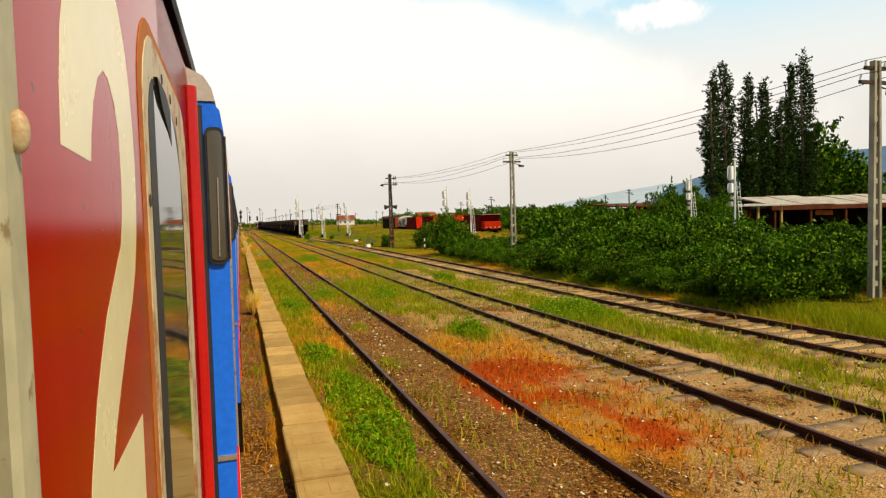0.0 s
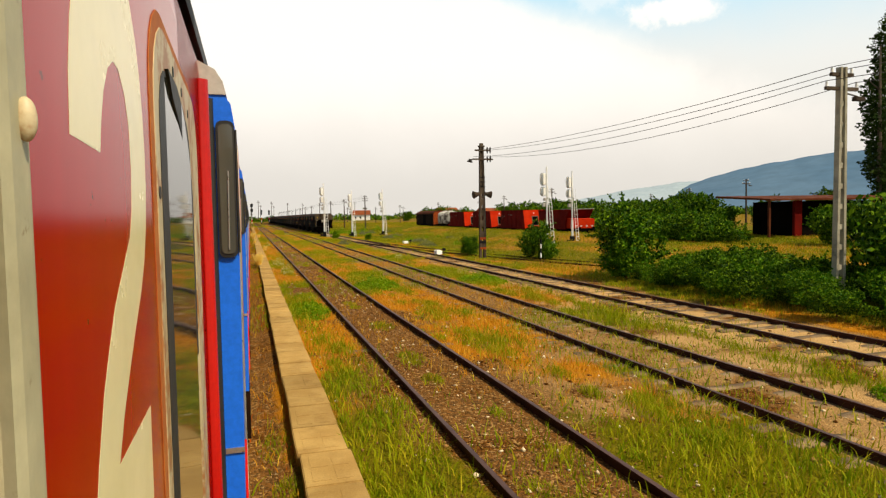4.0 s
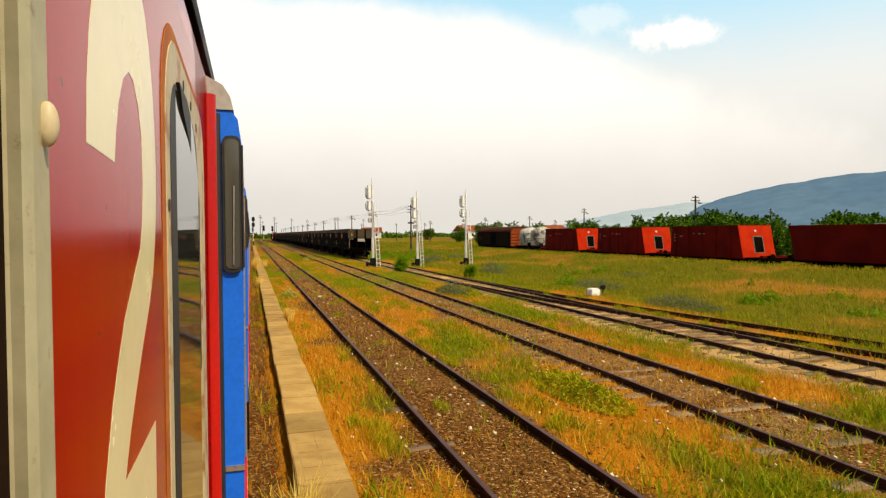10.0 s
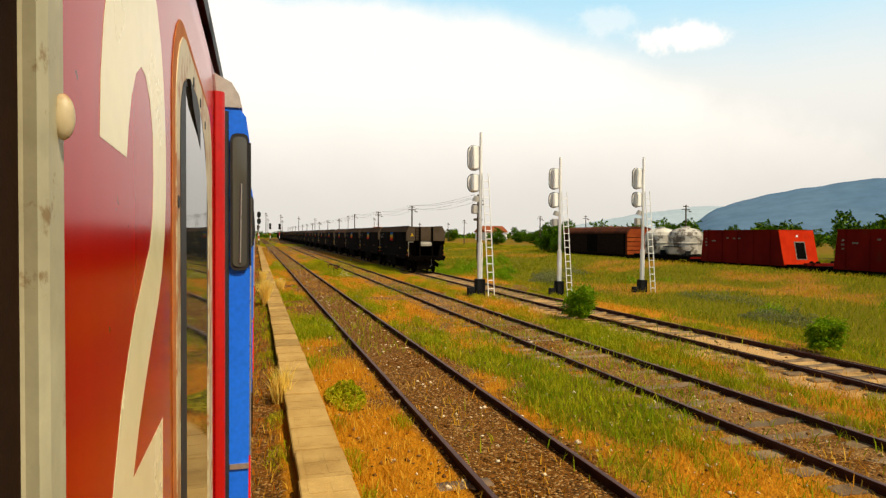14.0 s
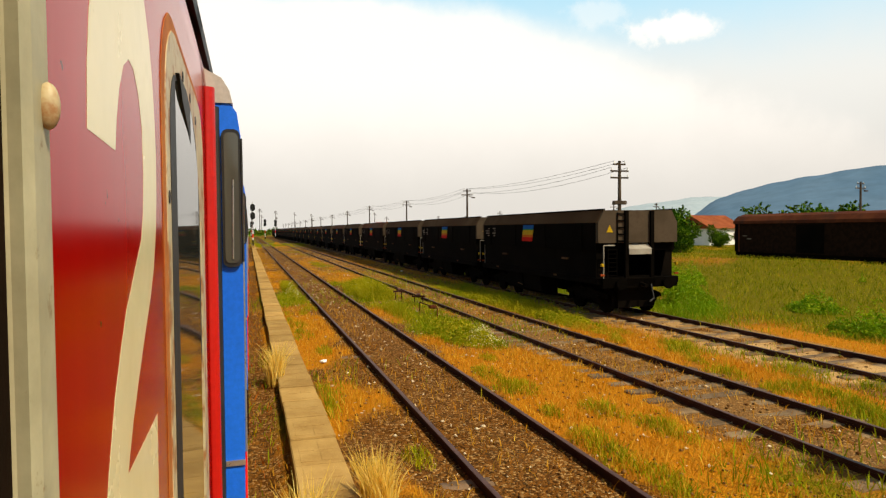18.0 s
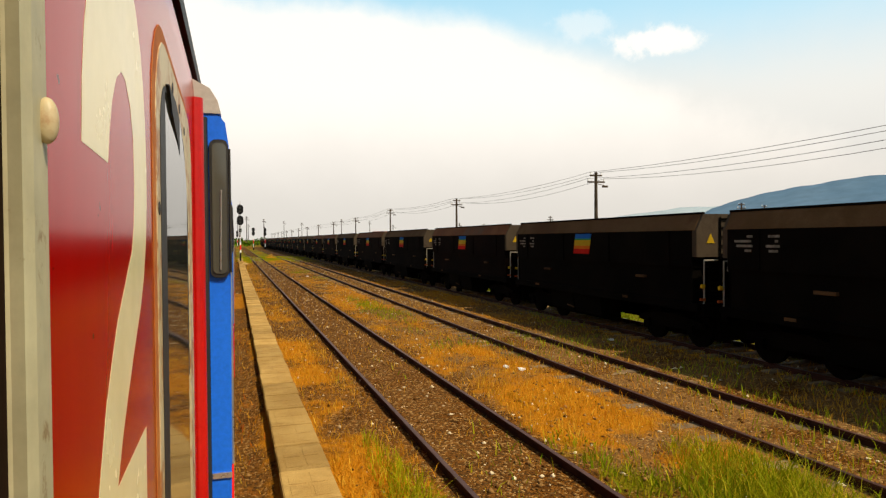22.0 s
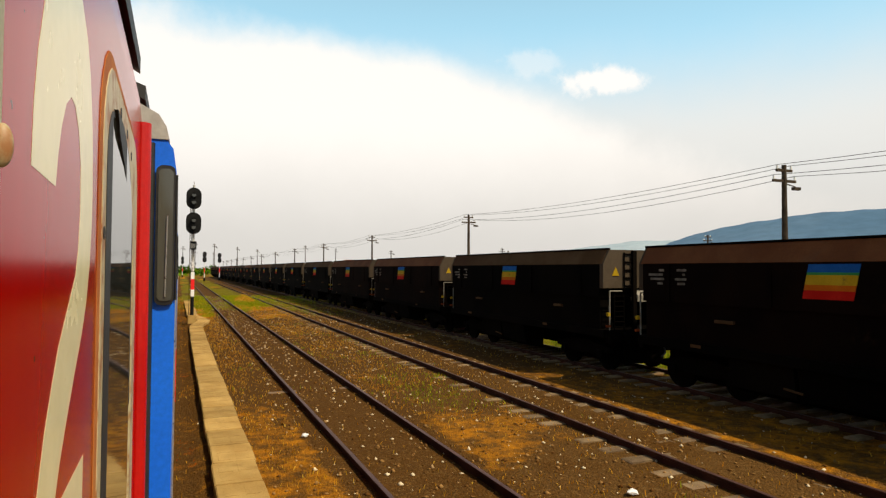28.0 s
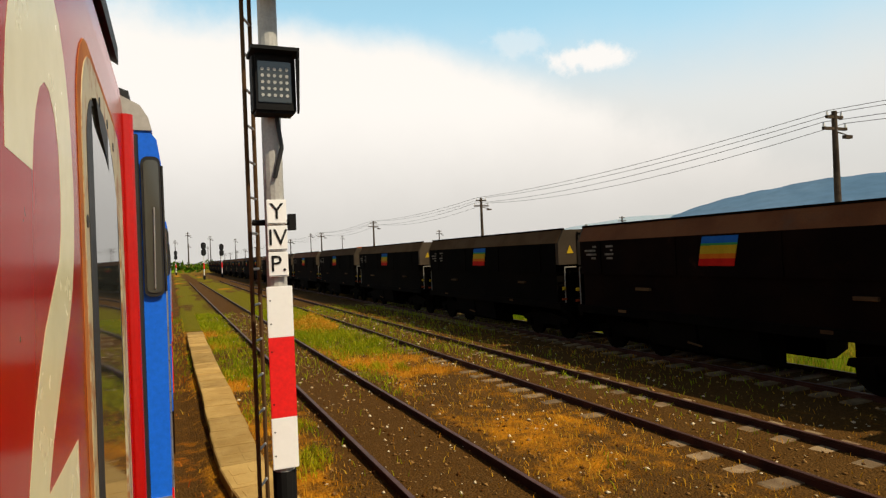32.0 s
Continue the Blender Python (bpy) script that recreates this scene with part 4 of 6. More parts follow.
        rungs = rod((-0.80, y + i * 0.11, 2.3), (-0.80, y + i * 0.11, 3.35), 0.02, seg=6)
        for z in np.arange(2.42, 3.4, 0.22):
            rod((-0.80, y + i * 0.11, z), (-0.50, y + i * 0.11, z), 0.022, seg=6, bm=rungs)
        part("end_ladder", rungs, M["soot"], end)
        part("warning_triangle", prism([(-1.20, 2.70), (-0.96, 2.70), (-1.08, 2.94)], "y", y + i * 0.125, y + i * 0.139), M["sticker_yellow"], end, "yellow warning triangle")
    bogie(w, 1.75)
    bogie(w, L - 1.75)
    # stickers and stencils on the side that faces the platform
    def stripe(z0, z1, x):
        lean = -0.22
        return prism([(5.10 + lean * (z0 - 2.34), z0), (6.08 + lean * (z0 - 2.34), z0), (6.08 + lean * (z1 - 2.34), z1), (5.10 + lean * (z1 - 2.34), z1)], "x", x, -1.503)

    flag = part("sticker", stripe(2.83, 2.98, -1.513), M["flag_blue"], w, "striped company sticker")
    part("stripe", stripe(2.78, 2.83, -1.5135), M["sticker_green"], flag)
    part("stripe", stripe(2.60, 2.78, -1.514), M["sticker_yellow"], flag)
    part("stripe", stripe(2.50, 2.60, -1.515), M["sticker_orange"], flag)
    part("stripe", stripe(2.34, 2.50, -1.514), M["sticker_red"], flag)
    for y0, lens in ((9.75, (0.16, 0.52, 0.46, 0.22)), (9.02, (0.30, 0.12, 0.36, 0.28))):
        for q, ln in enumerate(lens):
            part("stencil_bar", box(-1.512, -1.503, y0 + 0.04 * (q % 2), y0 + ln, 2.83 - 0.105 * q, 2.885 - 0.105 * q), M["stencil"], w, "pale stencil bar")
    for y0, z0, ln in ((7.7, 1.72, 0.5), (2.2, 1.75, 0.42), (8.6, 1.12, 0.3), (3.0, 1.12, 0.25)):
        part("stencil_bar", box(-1.516, -1.47 if z0 < 1.3 else -1.41, y0, y0 + ln, z0, z0 + 0.07), M["wagon_grey"], w, "pale stencil bar")
    part("brake_lever", rod((-1.48, 6.1, 0.55), (-1.50, 6.5, 0.60), 0.025), M["wagon_grey"], w, "pale lever")
    # Blocks added to stop light passing under the wagon.
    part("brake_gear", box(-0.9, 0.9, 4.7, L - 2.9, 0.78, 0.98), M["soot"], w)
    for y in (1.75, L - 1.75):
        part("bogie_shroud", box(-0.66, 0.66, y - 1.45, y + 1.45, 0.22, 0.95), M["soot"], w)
    return w


def build_hoppers():
    """Rear ends of the wagons along the third track; a few of them are browner."""
    rows = [134.5, 145.9, 157.3, 168.8, 180.9, 192.4, 204.4, 216.2, 227.6, 239.1, 250.8]
    rows += [250.8 + 11.65 * i for i in range(1, 16)]
    black = hopper("sooty coal hopper wagon with shade painted into its black sides, lighter upper boards", "soot")
    brown = hopper("brown sooty coal hopper wagon with shade painted into its sides, lighter upper boards", "hopper_brown")
    black.matrix_basis, brown.matrix_basis = pose(TRACKS["c"], rows[0], 0), pose(TRACKS["c"], rows[7], 0)
    for i, y in enumerate(rows):
        if i not in (0, 7):
            copy_thing(brown if i in (3, 5, 8, 12, 14, 17) else black, pose(TRACKS["c"], y, 0))


build_hoppers()

# ---- far siding with red hoppers, tank wagons and boxcars ----
FAR_X = 35.2


def red_hopper():
    w = thing("red_hopper_wagon", "oxide red hopper wagon with a bright orange sloping end", "freight wagon", "red hoppers on the far siding")
    L = 8.25
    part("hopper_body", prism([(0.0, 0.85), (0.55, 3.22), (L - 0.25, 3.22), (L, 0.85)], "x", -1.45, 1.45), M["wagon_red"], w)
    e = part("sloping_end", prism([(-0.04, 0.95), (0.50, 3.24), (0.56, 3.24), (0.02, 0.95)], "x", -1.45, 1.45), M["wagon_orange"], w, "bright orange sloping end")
    part("hatch_frame", prism([(0.03, 1.25), (0.29, 2.48), (0.35, 2.48), (0.09, 1.25)], "x", -0.35, 0.55), M["stencil"], e, "pale hatch frame")
    # Solid dark plate drawn for the shaded hatch hole.
    part("hatch", prism([(0.02, 1.32), (0.26, 2.40), (0.33, 2.40), (0.09, 1.32)], "x", -0.27, 0.47), M["soot"], e, "dark plate for the open hatch")
    part("end_lamp", box(-0.10, 0.05, 0.36, 0.42, 2.78, 2.92), M["white"], e, "small white lamp plate")
    part("rim", box(-1.50, 1.50, 0.50, L - 0.22, 3.20, 3.27), M["wagon_red"], w)
    part("underframe", box(-1.2, 1.2, -1.7, L + 1.7, 0.70, 0.95), M["soot"], w)
    for y in np.linspace(1.2, L - 0.8, 5):
        part("side_rib", box(-1.49, -1.44, y - 0.04, y + 0.04, 0.9, 3.2), M["wagon_red"], w)
    for q in (-1.7, L + 1.5):
        part("end_platform", box(-1.3, 1.3, q - 0.05, q + 0.25, 0.95, 1.10), M["wagon_red"], w)
    bogie(w, 0.4)
    bogie(w, L - 0.4)
    buffers(w, -1.7, -1)
    buffers(w, L + 1.7, 1)
    for y0, z0, ln in ((4.0, 2.6, 0.22), (4.5, 2.6, 0.25), (5.2, 2.62, 0.22), (6.6, 2.4, 0.4), (7.5, 2.55, 0.2), (7.5, 2.3, 0.25), (7.5, 2.05, 0.2)):
        part("stencil_bar", box(-1.462, -1.452, y0, y0 + ln, z0, z0 + 0.11), M["stencil"], w, "pale stencil bar")
    return w


def open_red_hopper():
    w = thing("red_hopper_wagon", "dull red hopper wagon with a flared top and cut-away end", "freight wagon", "red hoppers on the far siding")
    L = 8.5
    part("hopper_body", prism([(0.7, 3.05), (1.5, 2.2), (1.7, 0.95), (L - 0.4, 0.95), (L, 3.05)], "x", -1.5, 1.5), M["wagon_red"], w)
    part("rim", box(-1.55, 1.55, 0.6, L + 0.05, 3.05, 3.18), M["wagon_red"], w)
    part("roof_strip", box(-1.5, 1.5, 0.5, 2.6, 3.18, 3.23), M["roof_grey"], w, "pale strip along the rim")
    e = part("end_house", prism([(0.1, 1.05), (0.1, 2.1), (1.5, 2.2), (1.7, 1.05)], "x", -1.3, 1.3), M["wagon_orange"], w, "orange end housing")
    for x in (-1.0, -0.35, 0.35, 1.0):
        part("lamp_patch", box(x - 0.1, x + 0.1, 0.06, 0.11, 1.25, 1.40), M["roof_grey"], e, "pale patch")
    part("underframe", box(-1.3, 1.3, 0.0, L, 0.80, 1.08), M["soot"], w)
    bogie(w, 1.9)
    bogie(w, L - 1.9)
    buffers(w, 0.0, -1)
    return w


def tank_wagon():
    w = thing("tank_wagon", "dirty white wagon with two squat cement drums", "freight wagon", "tank wagons on the far siding")
    for y in (2.0, 5.4):
        own = bmesh.new()
        rings = []
        for r, z in ((0.7, 0.95), (1.35, 1.25), (1.42, 1.3), (1.42, 2.15), (1.47, 2.17), (1.47, 2.24), (1.42, 2.26), (1.42, 2.85), (1.3, 3.12), (1.0, 3.34), (0.5, 3.48), (0.3, 3.50)):
            rings.append([own.verts.new((r * math.cos(q * math.pi / 14), y + r * math.sin(q * math.pi / 14), z)) for q in range(28)])
        for u, v in zip(rings, rings[1:]):
            for q in range(28):
                own.faces.new((u[q], u[(q + 1) % 28], v[(q + 1) % 28], v[q]))
        own.faces.new(rings[-1])
        own.faces.new(rings[0][::-1])
        t = part("tank", own, M["tank"], w, "streaked white drum")
        part("hatch", rod((0, y, 3.45), (0, y, 3.62), 0.32, seg=16), M["roof_grey"], t)
        part("opening", box(-0.95, -0.45, y - 1.33, y - 1.15, 1.0, 1.55), M["black"], t, "dark valve opening")
        part("walkway", box(-1.5, -1.15, y - 1.0, y + 1.0, 1.86, 1.92), M["black"], t)
    part("underframe", box(-1.3, 1.3, -0.3, 7.7, 0.85, 1.15), M["soot"], w)
    bogie(w, 1.3)
    bogie(w, 6.1)
    return w


def boxcar(L, label):
    w = thing("boxcar", label, "freight wagon", "boxcars on the far siding")
    # Shade is painted into the near-black sides; end boards get the lit tone.
    part("body", box(-1.4, 1.4, 0, L, 1.0, 3.2), M["dark"], w)
    part("roof", prism([(-1.5, 3.0), (-1.45, 3.2), (-1.1, 3.52), (-0.5, 3.68), (0.5, 3.68), (1.1, 3.52), (1.45, 3.2), (1.5, 3.0)], "y", -0.08, L + 0.08), M["wagon_brown"], w, "rusty brown arched roof")
    for y0, y1 in ((0.05, 0.5), (L - 0.5, L - 0.05)):
        part("corner_post", box(-1.43, -1.39, y0, y0 + 0.12, 1.0, 3.0), M["wagon_brown"], w)
        part("side_board", box(-1.425, -1.39, y0 + 0.14, y1, 1.05, 2.95), M["soot"], w)
    part("doorway", box(-1.42, -1.39, L * 0.42, L * 0.58, 1.1, 2.9), M["soot"], w, "black plate for the shaded open doorway")
    for i in range(5):
        part("end_board", box(-1.38, 1.38, -0.06, 0.0, 1.02 + i * 0.41, 1.36 + i * 0.41), M["rust_board"], w, "rusty orange end board")
    part("end_gable", prism([(-1.38, 3.0), (-1.05, 3.42), (1.05, 3.42), (1.38, 3.0)], "y", -0.10, -0.02), M["rust_board"], w)
    part("underframe", box(-1.3, 1.3, 0.0, L, 0.72, 1.0), M["soot"], w)
    bogie(w, 1.9)
    bogie(w, L - 1.9)
    for y0, z0 in ((L - 1.6, 1.9), (L - 1.2, 2.1)):
        part("stencil_bar", box(-1.43, -1.40, y0, y0 + 0.4, z0, z0 + 0.08), M["stencil"], w, "pale stencil bar")
    return w


def build_far_siding():
    t = thing("railway_track", "rusty siding far across the meadow", "railway track", "tracks of the yard", "structure", pose(FAR_X, 0, 0.05))
    for s in (-1, 1):
        part("rail", prism(RAIL_PROFILE, "y", 20, 260), M["rail"], t, "rusty steel rail", pose(s * GAUGE / 2, 0, 0))
    r = red_hopper()
    r.matrix_basis = pose(FAR_X, 98.95, 0.05)
    for y in (110.8, 122.85):
        copy_thing(r, pose(FAR_X, y, 0.05))
    open_red_hopper().matrix_basis = pose(FAR_X, 86.3, 0.05)
    tank_wagon().matrix_basis = pose(FAR_X, 132.9, 0.05)
    boxcar(13.0, "old boxcar with sides painted shade-black, brown roof and bright rusty orange end boards").matrix_basis = pose(FAR_X, 141.7, 0.05)


build_far_siding()

# ---- signals ----


def light_head(parent, px, py, z, n, s=1.0, front=-1, rim=0.14, turn=0.0):
    """An oblong signal head with a backing shield, hoods and lenses; its face looks along front * y."""
    h, x, y = 0.30 * n * s + 0.12, 0.0, 0.0

    def at(a, b):
        return sorted((y + front * a, y + front * b))

    shield = [(u, v) for u, v in rounded(x - 0.30 * s, x + 0.30 * s, z - h / 2 - rim, z + h / 2 + rim, 0.29 * s)]
    hd = part("signal_head", prism(shield, "y", *at(-0.02, 0.03)), M["black"], parent, "black oblong shield with a pale back", pose(px, py, 0, 0, 0, turn))
    part("back_shield", prism(rounded(x - 0.28 * s, x + 0.28 * s, z - h / 2 - rim + 0.02, z + h / 2 + rim - 0.02, 0.27 * s), "y", *at(-0.03, -0.021)), M["white"], hd, "whitish back of the shield")
    part("lamp_case", box(x - 0.16 * s, x + 0.16 * s, *at(-0.30, -0.03), z - h / 2, z + h / 2, bevel=0.04), M["white"], hd, "whitish lamp case")
    for i in range(n):
        zz = z + (i - (n - 1) / 2) * 0.30 * s
        part("hood", rod((x, y + front * 0.03, zz), (x, y + front * 0.26, zz - 0.03), 0.105 * s, 0.115 * s, seg=14), M["black"], hd)
        part("lens", rod((x, y + front * 0.262, zz - 0.03), (x, y + front * 0.266, zz - 0.03), 0.085 * s, seg=12), M["glass"], hd)
    if turn:
        pipe = rod((x + 0.16, y - front * 0.10, z - h / 2 - 0.02), (x + 0.22, y - front * 0.36, z - h / 4), 0.022, seg=6)
        rod((x + 0.22, y - front * 0.36, z - h / 4), (x + 0.22, y - front * 0.36, z + h / 4), 0.022, seg=6, bm=pipe)
        rod((x + 0.22, y - front * 0.36, z + h / 4), (x + 0.16, y - front * 0.10, z + h / 2 + 0.02), 0.022, seg=6, bm=pipe)
        part("conduit", pipe, M["roof_grey"], hd, "grey curved conduit")
    return hd


def tall_signal(x, y, h=7.9, heads=((1.20, 3), (2.42, 2))):
    s = thing("railway_signal", "white lattice-laddered signal mast with two lamp heads", "railway signal", "signals of the yard", m=pose(x, y, GROUND))
    part("base", box(-0.22, 0.22, -0.22, 0.22, 0.0, 0.85, bevel=0.03), M["black"], s, "black equipment base")
    part("relay_box", box(-0.62, -0.26, -0.12, 0.12, 0.0, 0.45, bevel=0.02), M["black"], s)
    part("lower_mast", rod((0, 0, 0.85), (0, 0, 2.6), 0.125, seg=12), M["white"], s, "white mast")
    part("mast", rod((0, 0, 2.6), (0, 0, h), 0.085, 0.07, seg=12), M["white"], s, "white mast")
    for d, n in heads:
        light_head(s, -0.26, 0.30, h - d, n, 1.12, front=1, rim=0.06, turn=10.0)
        arm = rod((0, 0, h - d + 0.4), (-0.2, 0.2, h - d + 0.3), 0.025)
        rod((0, 0, h - d - 0.4), (-0.2, 0.2, h - d - 0.3), 0.025, bm=arm)
        part("bracket", arm, M["black"], s)
    part("small_lamp", box(-0.36, -0.06, 0.05, 0.37, h - 3.90, h - 3.50, bevel=0.03), M["roof_grey"], s, "grey direction indicator")
    part("bell", rod((-0.22, 0.12, h - 3.30), (-0.16, 0.05, h - 3.06), 0.17, 0.13, seg=14), M["roof_grey"], s)
    for a in (0.12, 0.42):
        part("ladder_stile", rod((a + 0.15, -0.50, 0.0), (a - 0.06, -0.10, h - 1.95), 0.026, seg=6), M["white"], s, "white ladder stile")
    n = 15
    for i in range(1, n):
        f = i / n
        z = f * (h - 1.95)
        part("rung", rod((0.27 - 0.21 * f, -0.50 + 0.40 * f, z), (0.57 - 0.21 * f, -0.50 + 0.40 * f, z), 0.020, seg=6), M["white"], s)
    return s


def build_signals():
    s = tall_signal(10.42, 117.6, 7.9)
    for x, y, k in ((14.35, 117.0, 0.86), (18.9, 116.8, 0.88), (23.3, 71.2, 0.83), (27.64, 75.0, 0.82), (36.0, 44.5, 0.74), (29.2, 32.1, 0.76)):
        c = copy_thing(s, pose(x, y, GROUND + (0.2 if x > 20 else 0.0)) )
        c.scale = (k, k, k)


build_signals()


def flat_text(name, body, size, mat, parent, m):
    cu = bpy.data.curves.new(name, "FONT")
    cu.body, cu.size, cu.extrude, cu.align_x, cu.align_y = body, size, 0.002, "CENTER", "CENTER"
    tmp = bpy.data.objects.new(name, cu)
    scene.collection.objects.link(tmp)
    me = bpy.data.meshes.new_from_object(tmp.evaluated_get(bpy.context.evaluated_depsgraph_get()))
    bpy.data.objects.remove(tmp)
    me.materials.clear()
    me.materials.append(mat)
    ob = new(name, me)
    ob.parent = parent
    ob.matrix_basis = m
    return ob


def post_signal():
    """The red and white banded post beside the platform's bend."""
    s = thing("platform_signal", "banded red and white signal post with black lamp heads", "railway signal", "signals of the yard", m=pose(0.71, 227.7, 0.0))
    part("foundation", box(-0.22, 0.22, -0.22, 0.22, -0.3, 0.30, bevel=0.03), M["concrete"], s, "concrete foundation")
    part("foot", rod((0, 0, 0.30), (0, 0, 1.30), 0.085, seg=14), M["black"], s, "black foot")
    part("mast", rod((0, 0, 1.30), (0, 0, 7.45), 0.075, 0.065, seg=14), M["roof_grey"], s, "grey pipe mast")
    for z0, z1, mt, lb in ((1.33, 1.70, "enamel", "white band"), (1.70, 2.28, "sign_red", "red band"), (2.28, 2.65, "enamel", "white band")):
        b = part("band", box(-0.092, 0.092, -0.092, -0.080, z0, z1, bevel=0.003), M[mt], s, lb)
        for q in (z0 + 0.10, z1 - 0.10):
            part("screw", rod((-0.07, -0.0925, q), (-0.07, -0.095, q), 0.006, seg=6), M["black"], b)
    for z0, z1, txt in ((3.10, 3.28, "Y"), (2.91, 3.09, "IV"), (2.72, 2.90, "P.")):
        pl = part("plate", box(-0.07, 0.07, -0.098, -0.088, z0, z1, bevel=0.003), M["enamel"], s, "white enamel plate")
        part("rim", box(-0.064, 0.064, -0.0992, -0.098, z0 + 0.006, z0 + 0.010), M["black"], pl)
        flat_text("letters", txt, 0.165, M["black"], pl, pose(0, -0.1005, (z0 + z1) / 2, 90, 0, 0))
    clamp = rod((-0.16, 0.02, 3.12), (0.13, 0.02, 3.12), 0.022, seg=8)
    box(0.10, 0.15, -0.03, 0.06, 3.06, 3.18, clamp)
    part("clamp", clamp, M["black"], s)
    part("ladder_stile", rod((-0.17, 0.10, 0.0), (-0.17, 0.10, 7.0), 0.017, seg=6), M["wagon_grey"], s)
    part("ladder_stile", rod((-0.09, 0.30, 0.0), (-0.09, 0.30, 7.0), 0.017, seg=6), M["wagon_grey"], s)
    for z in np.arange(0.35, 7.0, 0.27):
        part("rung", rod((-0.17, 0.10, z), (-0.09, 0.30, z), 0.010, seg=6), M["roof_grey"], s)
    ind = part("indicator_box", box(-0.15, 0.15, -0.24, -0.05, 3.88, 4.30, bevel=0.02), M["black"], s, "black route indicator box")
    part("hood", box(-0.165, 0.165, -0.33, -0.05, 4.30, 4.325), M["black"], ind)
    part("hood", prism([(-0.33, 4.30), (-0.24, 4.30), (-0.24, 3.88), (-0.26, 3.90)], "x", 0.150, 0.165), M["black"], ind)
    part("indicator_face", box(-0.115, 0.115, -0.248, -0.241, 3.95, 4.24, bevel=0.004), M["glass"], ind, "dark lamp matrix")
    for i in range(5):
        for j in range(5):
            part("cell", rod((-0.084 + i * 0.042, -0.249, 4.0 + j * 0.046), (-0.084 + i * 0.042, -0.252, 4.0 + j * 0.046), 0.012, seg=8), M["roof_grey"], ind)
    cab = rod((0.03, -0.08, 3.88), (0.055, -0.10, 3.66), 0.016, seg=8)
    rod((0.055, -0.10, 3.66), (0.0, -0.085, 3.44), 0.016, seg=8, bm=cab)
    part("cable", cab, M["rubber"], s, "black cable")
    for z in (5.33, 6.70):
        light_head(s, 0.0, -0.2, z, 2, 1.30)
    part("spike", rod((0, 0, 7.4), (0, 0, 7.65), 0.015), M["wagon_grey"], s)
    return s


def far_post(x, y, label):
    s = thing("platform_signal", label, "railway signal", "signals of the yard", m=pose(x, y, GROUND))
    part("mast", rod((0, 0, 0), (0, 0, 6.3), 0.10, 0.08, seg=10), M["white"], s, "white mast")
    part("band", rod((0, 0, 2.0), (0, 0, 3.1), 0.12, seg=10), M["sign_red"], s, "red band")
    part("foot", box(-0.2, 0.2, -0.2, 0.2, 0, 0.8), M["black"], s)
    for z, n in ((5.1, 2), (6.3, 2)):
        light_head(s, 0, -0.2, z, n, 1.5)
    return s


post_signal()
far_post(5.6, 350.0, "distant white signal post with two black heads")
far_post(9.6, 362.0, "distant white signal post with two black heads")
far_post(1.2, 420.0, "distant white signal post with two black heads")

# ---- poles and wires ----


def wire_pole(h, mat, label, arms=2, drum=False, lattice=False):
    p = thing("utility_pole", label, "utility pole", "poles along the yard")
    if lattice:
        for s in (-1, 1):
            part("leg", prism([(s * 0.145 - 0.05, 0), (s * 0.145 + 0.05, 0), (s * 0.085 + 0.04, h), (s * 0.085 - 0.04, h)], "y", -0.09, 0.09), mat, p)
        for z in np.arange(0.35, h, 0.62):
            w = 0.12 - 0.06 * z / h
            part("brace", box(-w, w, -0.05, 0.05, z, z + 0.16), mat, p)
    else:
        part("shaft", rod((0, 0, 0), (0, 0, h), 0.15, 0.09, seg=12), mat, p)
    for i in range(arms):
        z = h - 0.22 - i * 0.42
        a = part("crossarm", box(-0.62 if i else -0.42, 0.62 if i else 0.42, -0.05, 0.05, z - 0.05, z + 0.05), M["pole_dark"], p)
        for x in ((-0.58, 0.58) if i else (-0.38, 0.38)):
            part("insulator", rod((x, 0, z + 0.05), (x, 0, z + 0.20), 0.045, 0.03, seg=10), M["white"], a)
    if drum:
        part("splice_drum", box(-0.45, 0.45, -0.16, 0.16, h - 2.75, h - 2.50, bevel=0.04), M["pole_dark"], p, "dark cable drum")
    else:
        br = rod((0.1, 0, h - 0.75), (0.62, 0, h - 0.85), 0.025)
        box(0.50, 0.85, -0.08, 0.08, h - 0.98, h - 0.86, br)
        part("lamp", br, M["pole_dark"], p, "small bracket lamp")
    return p


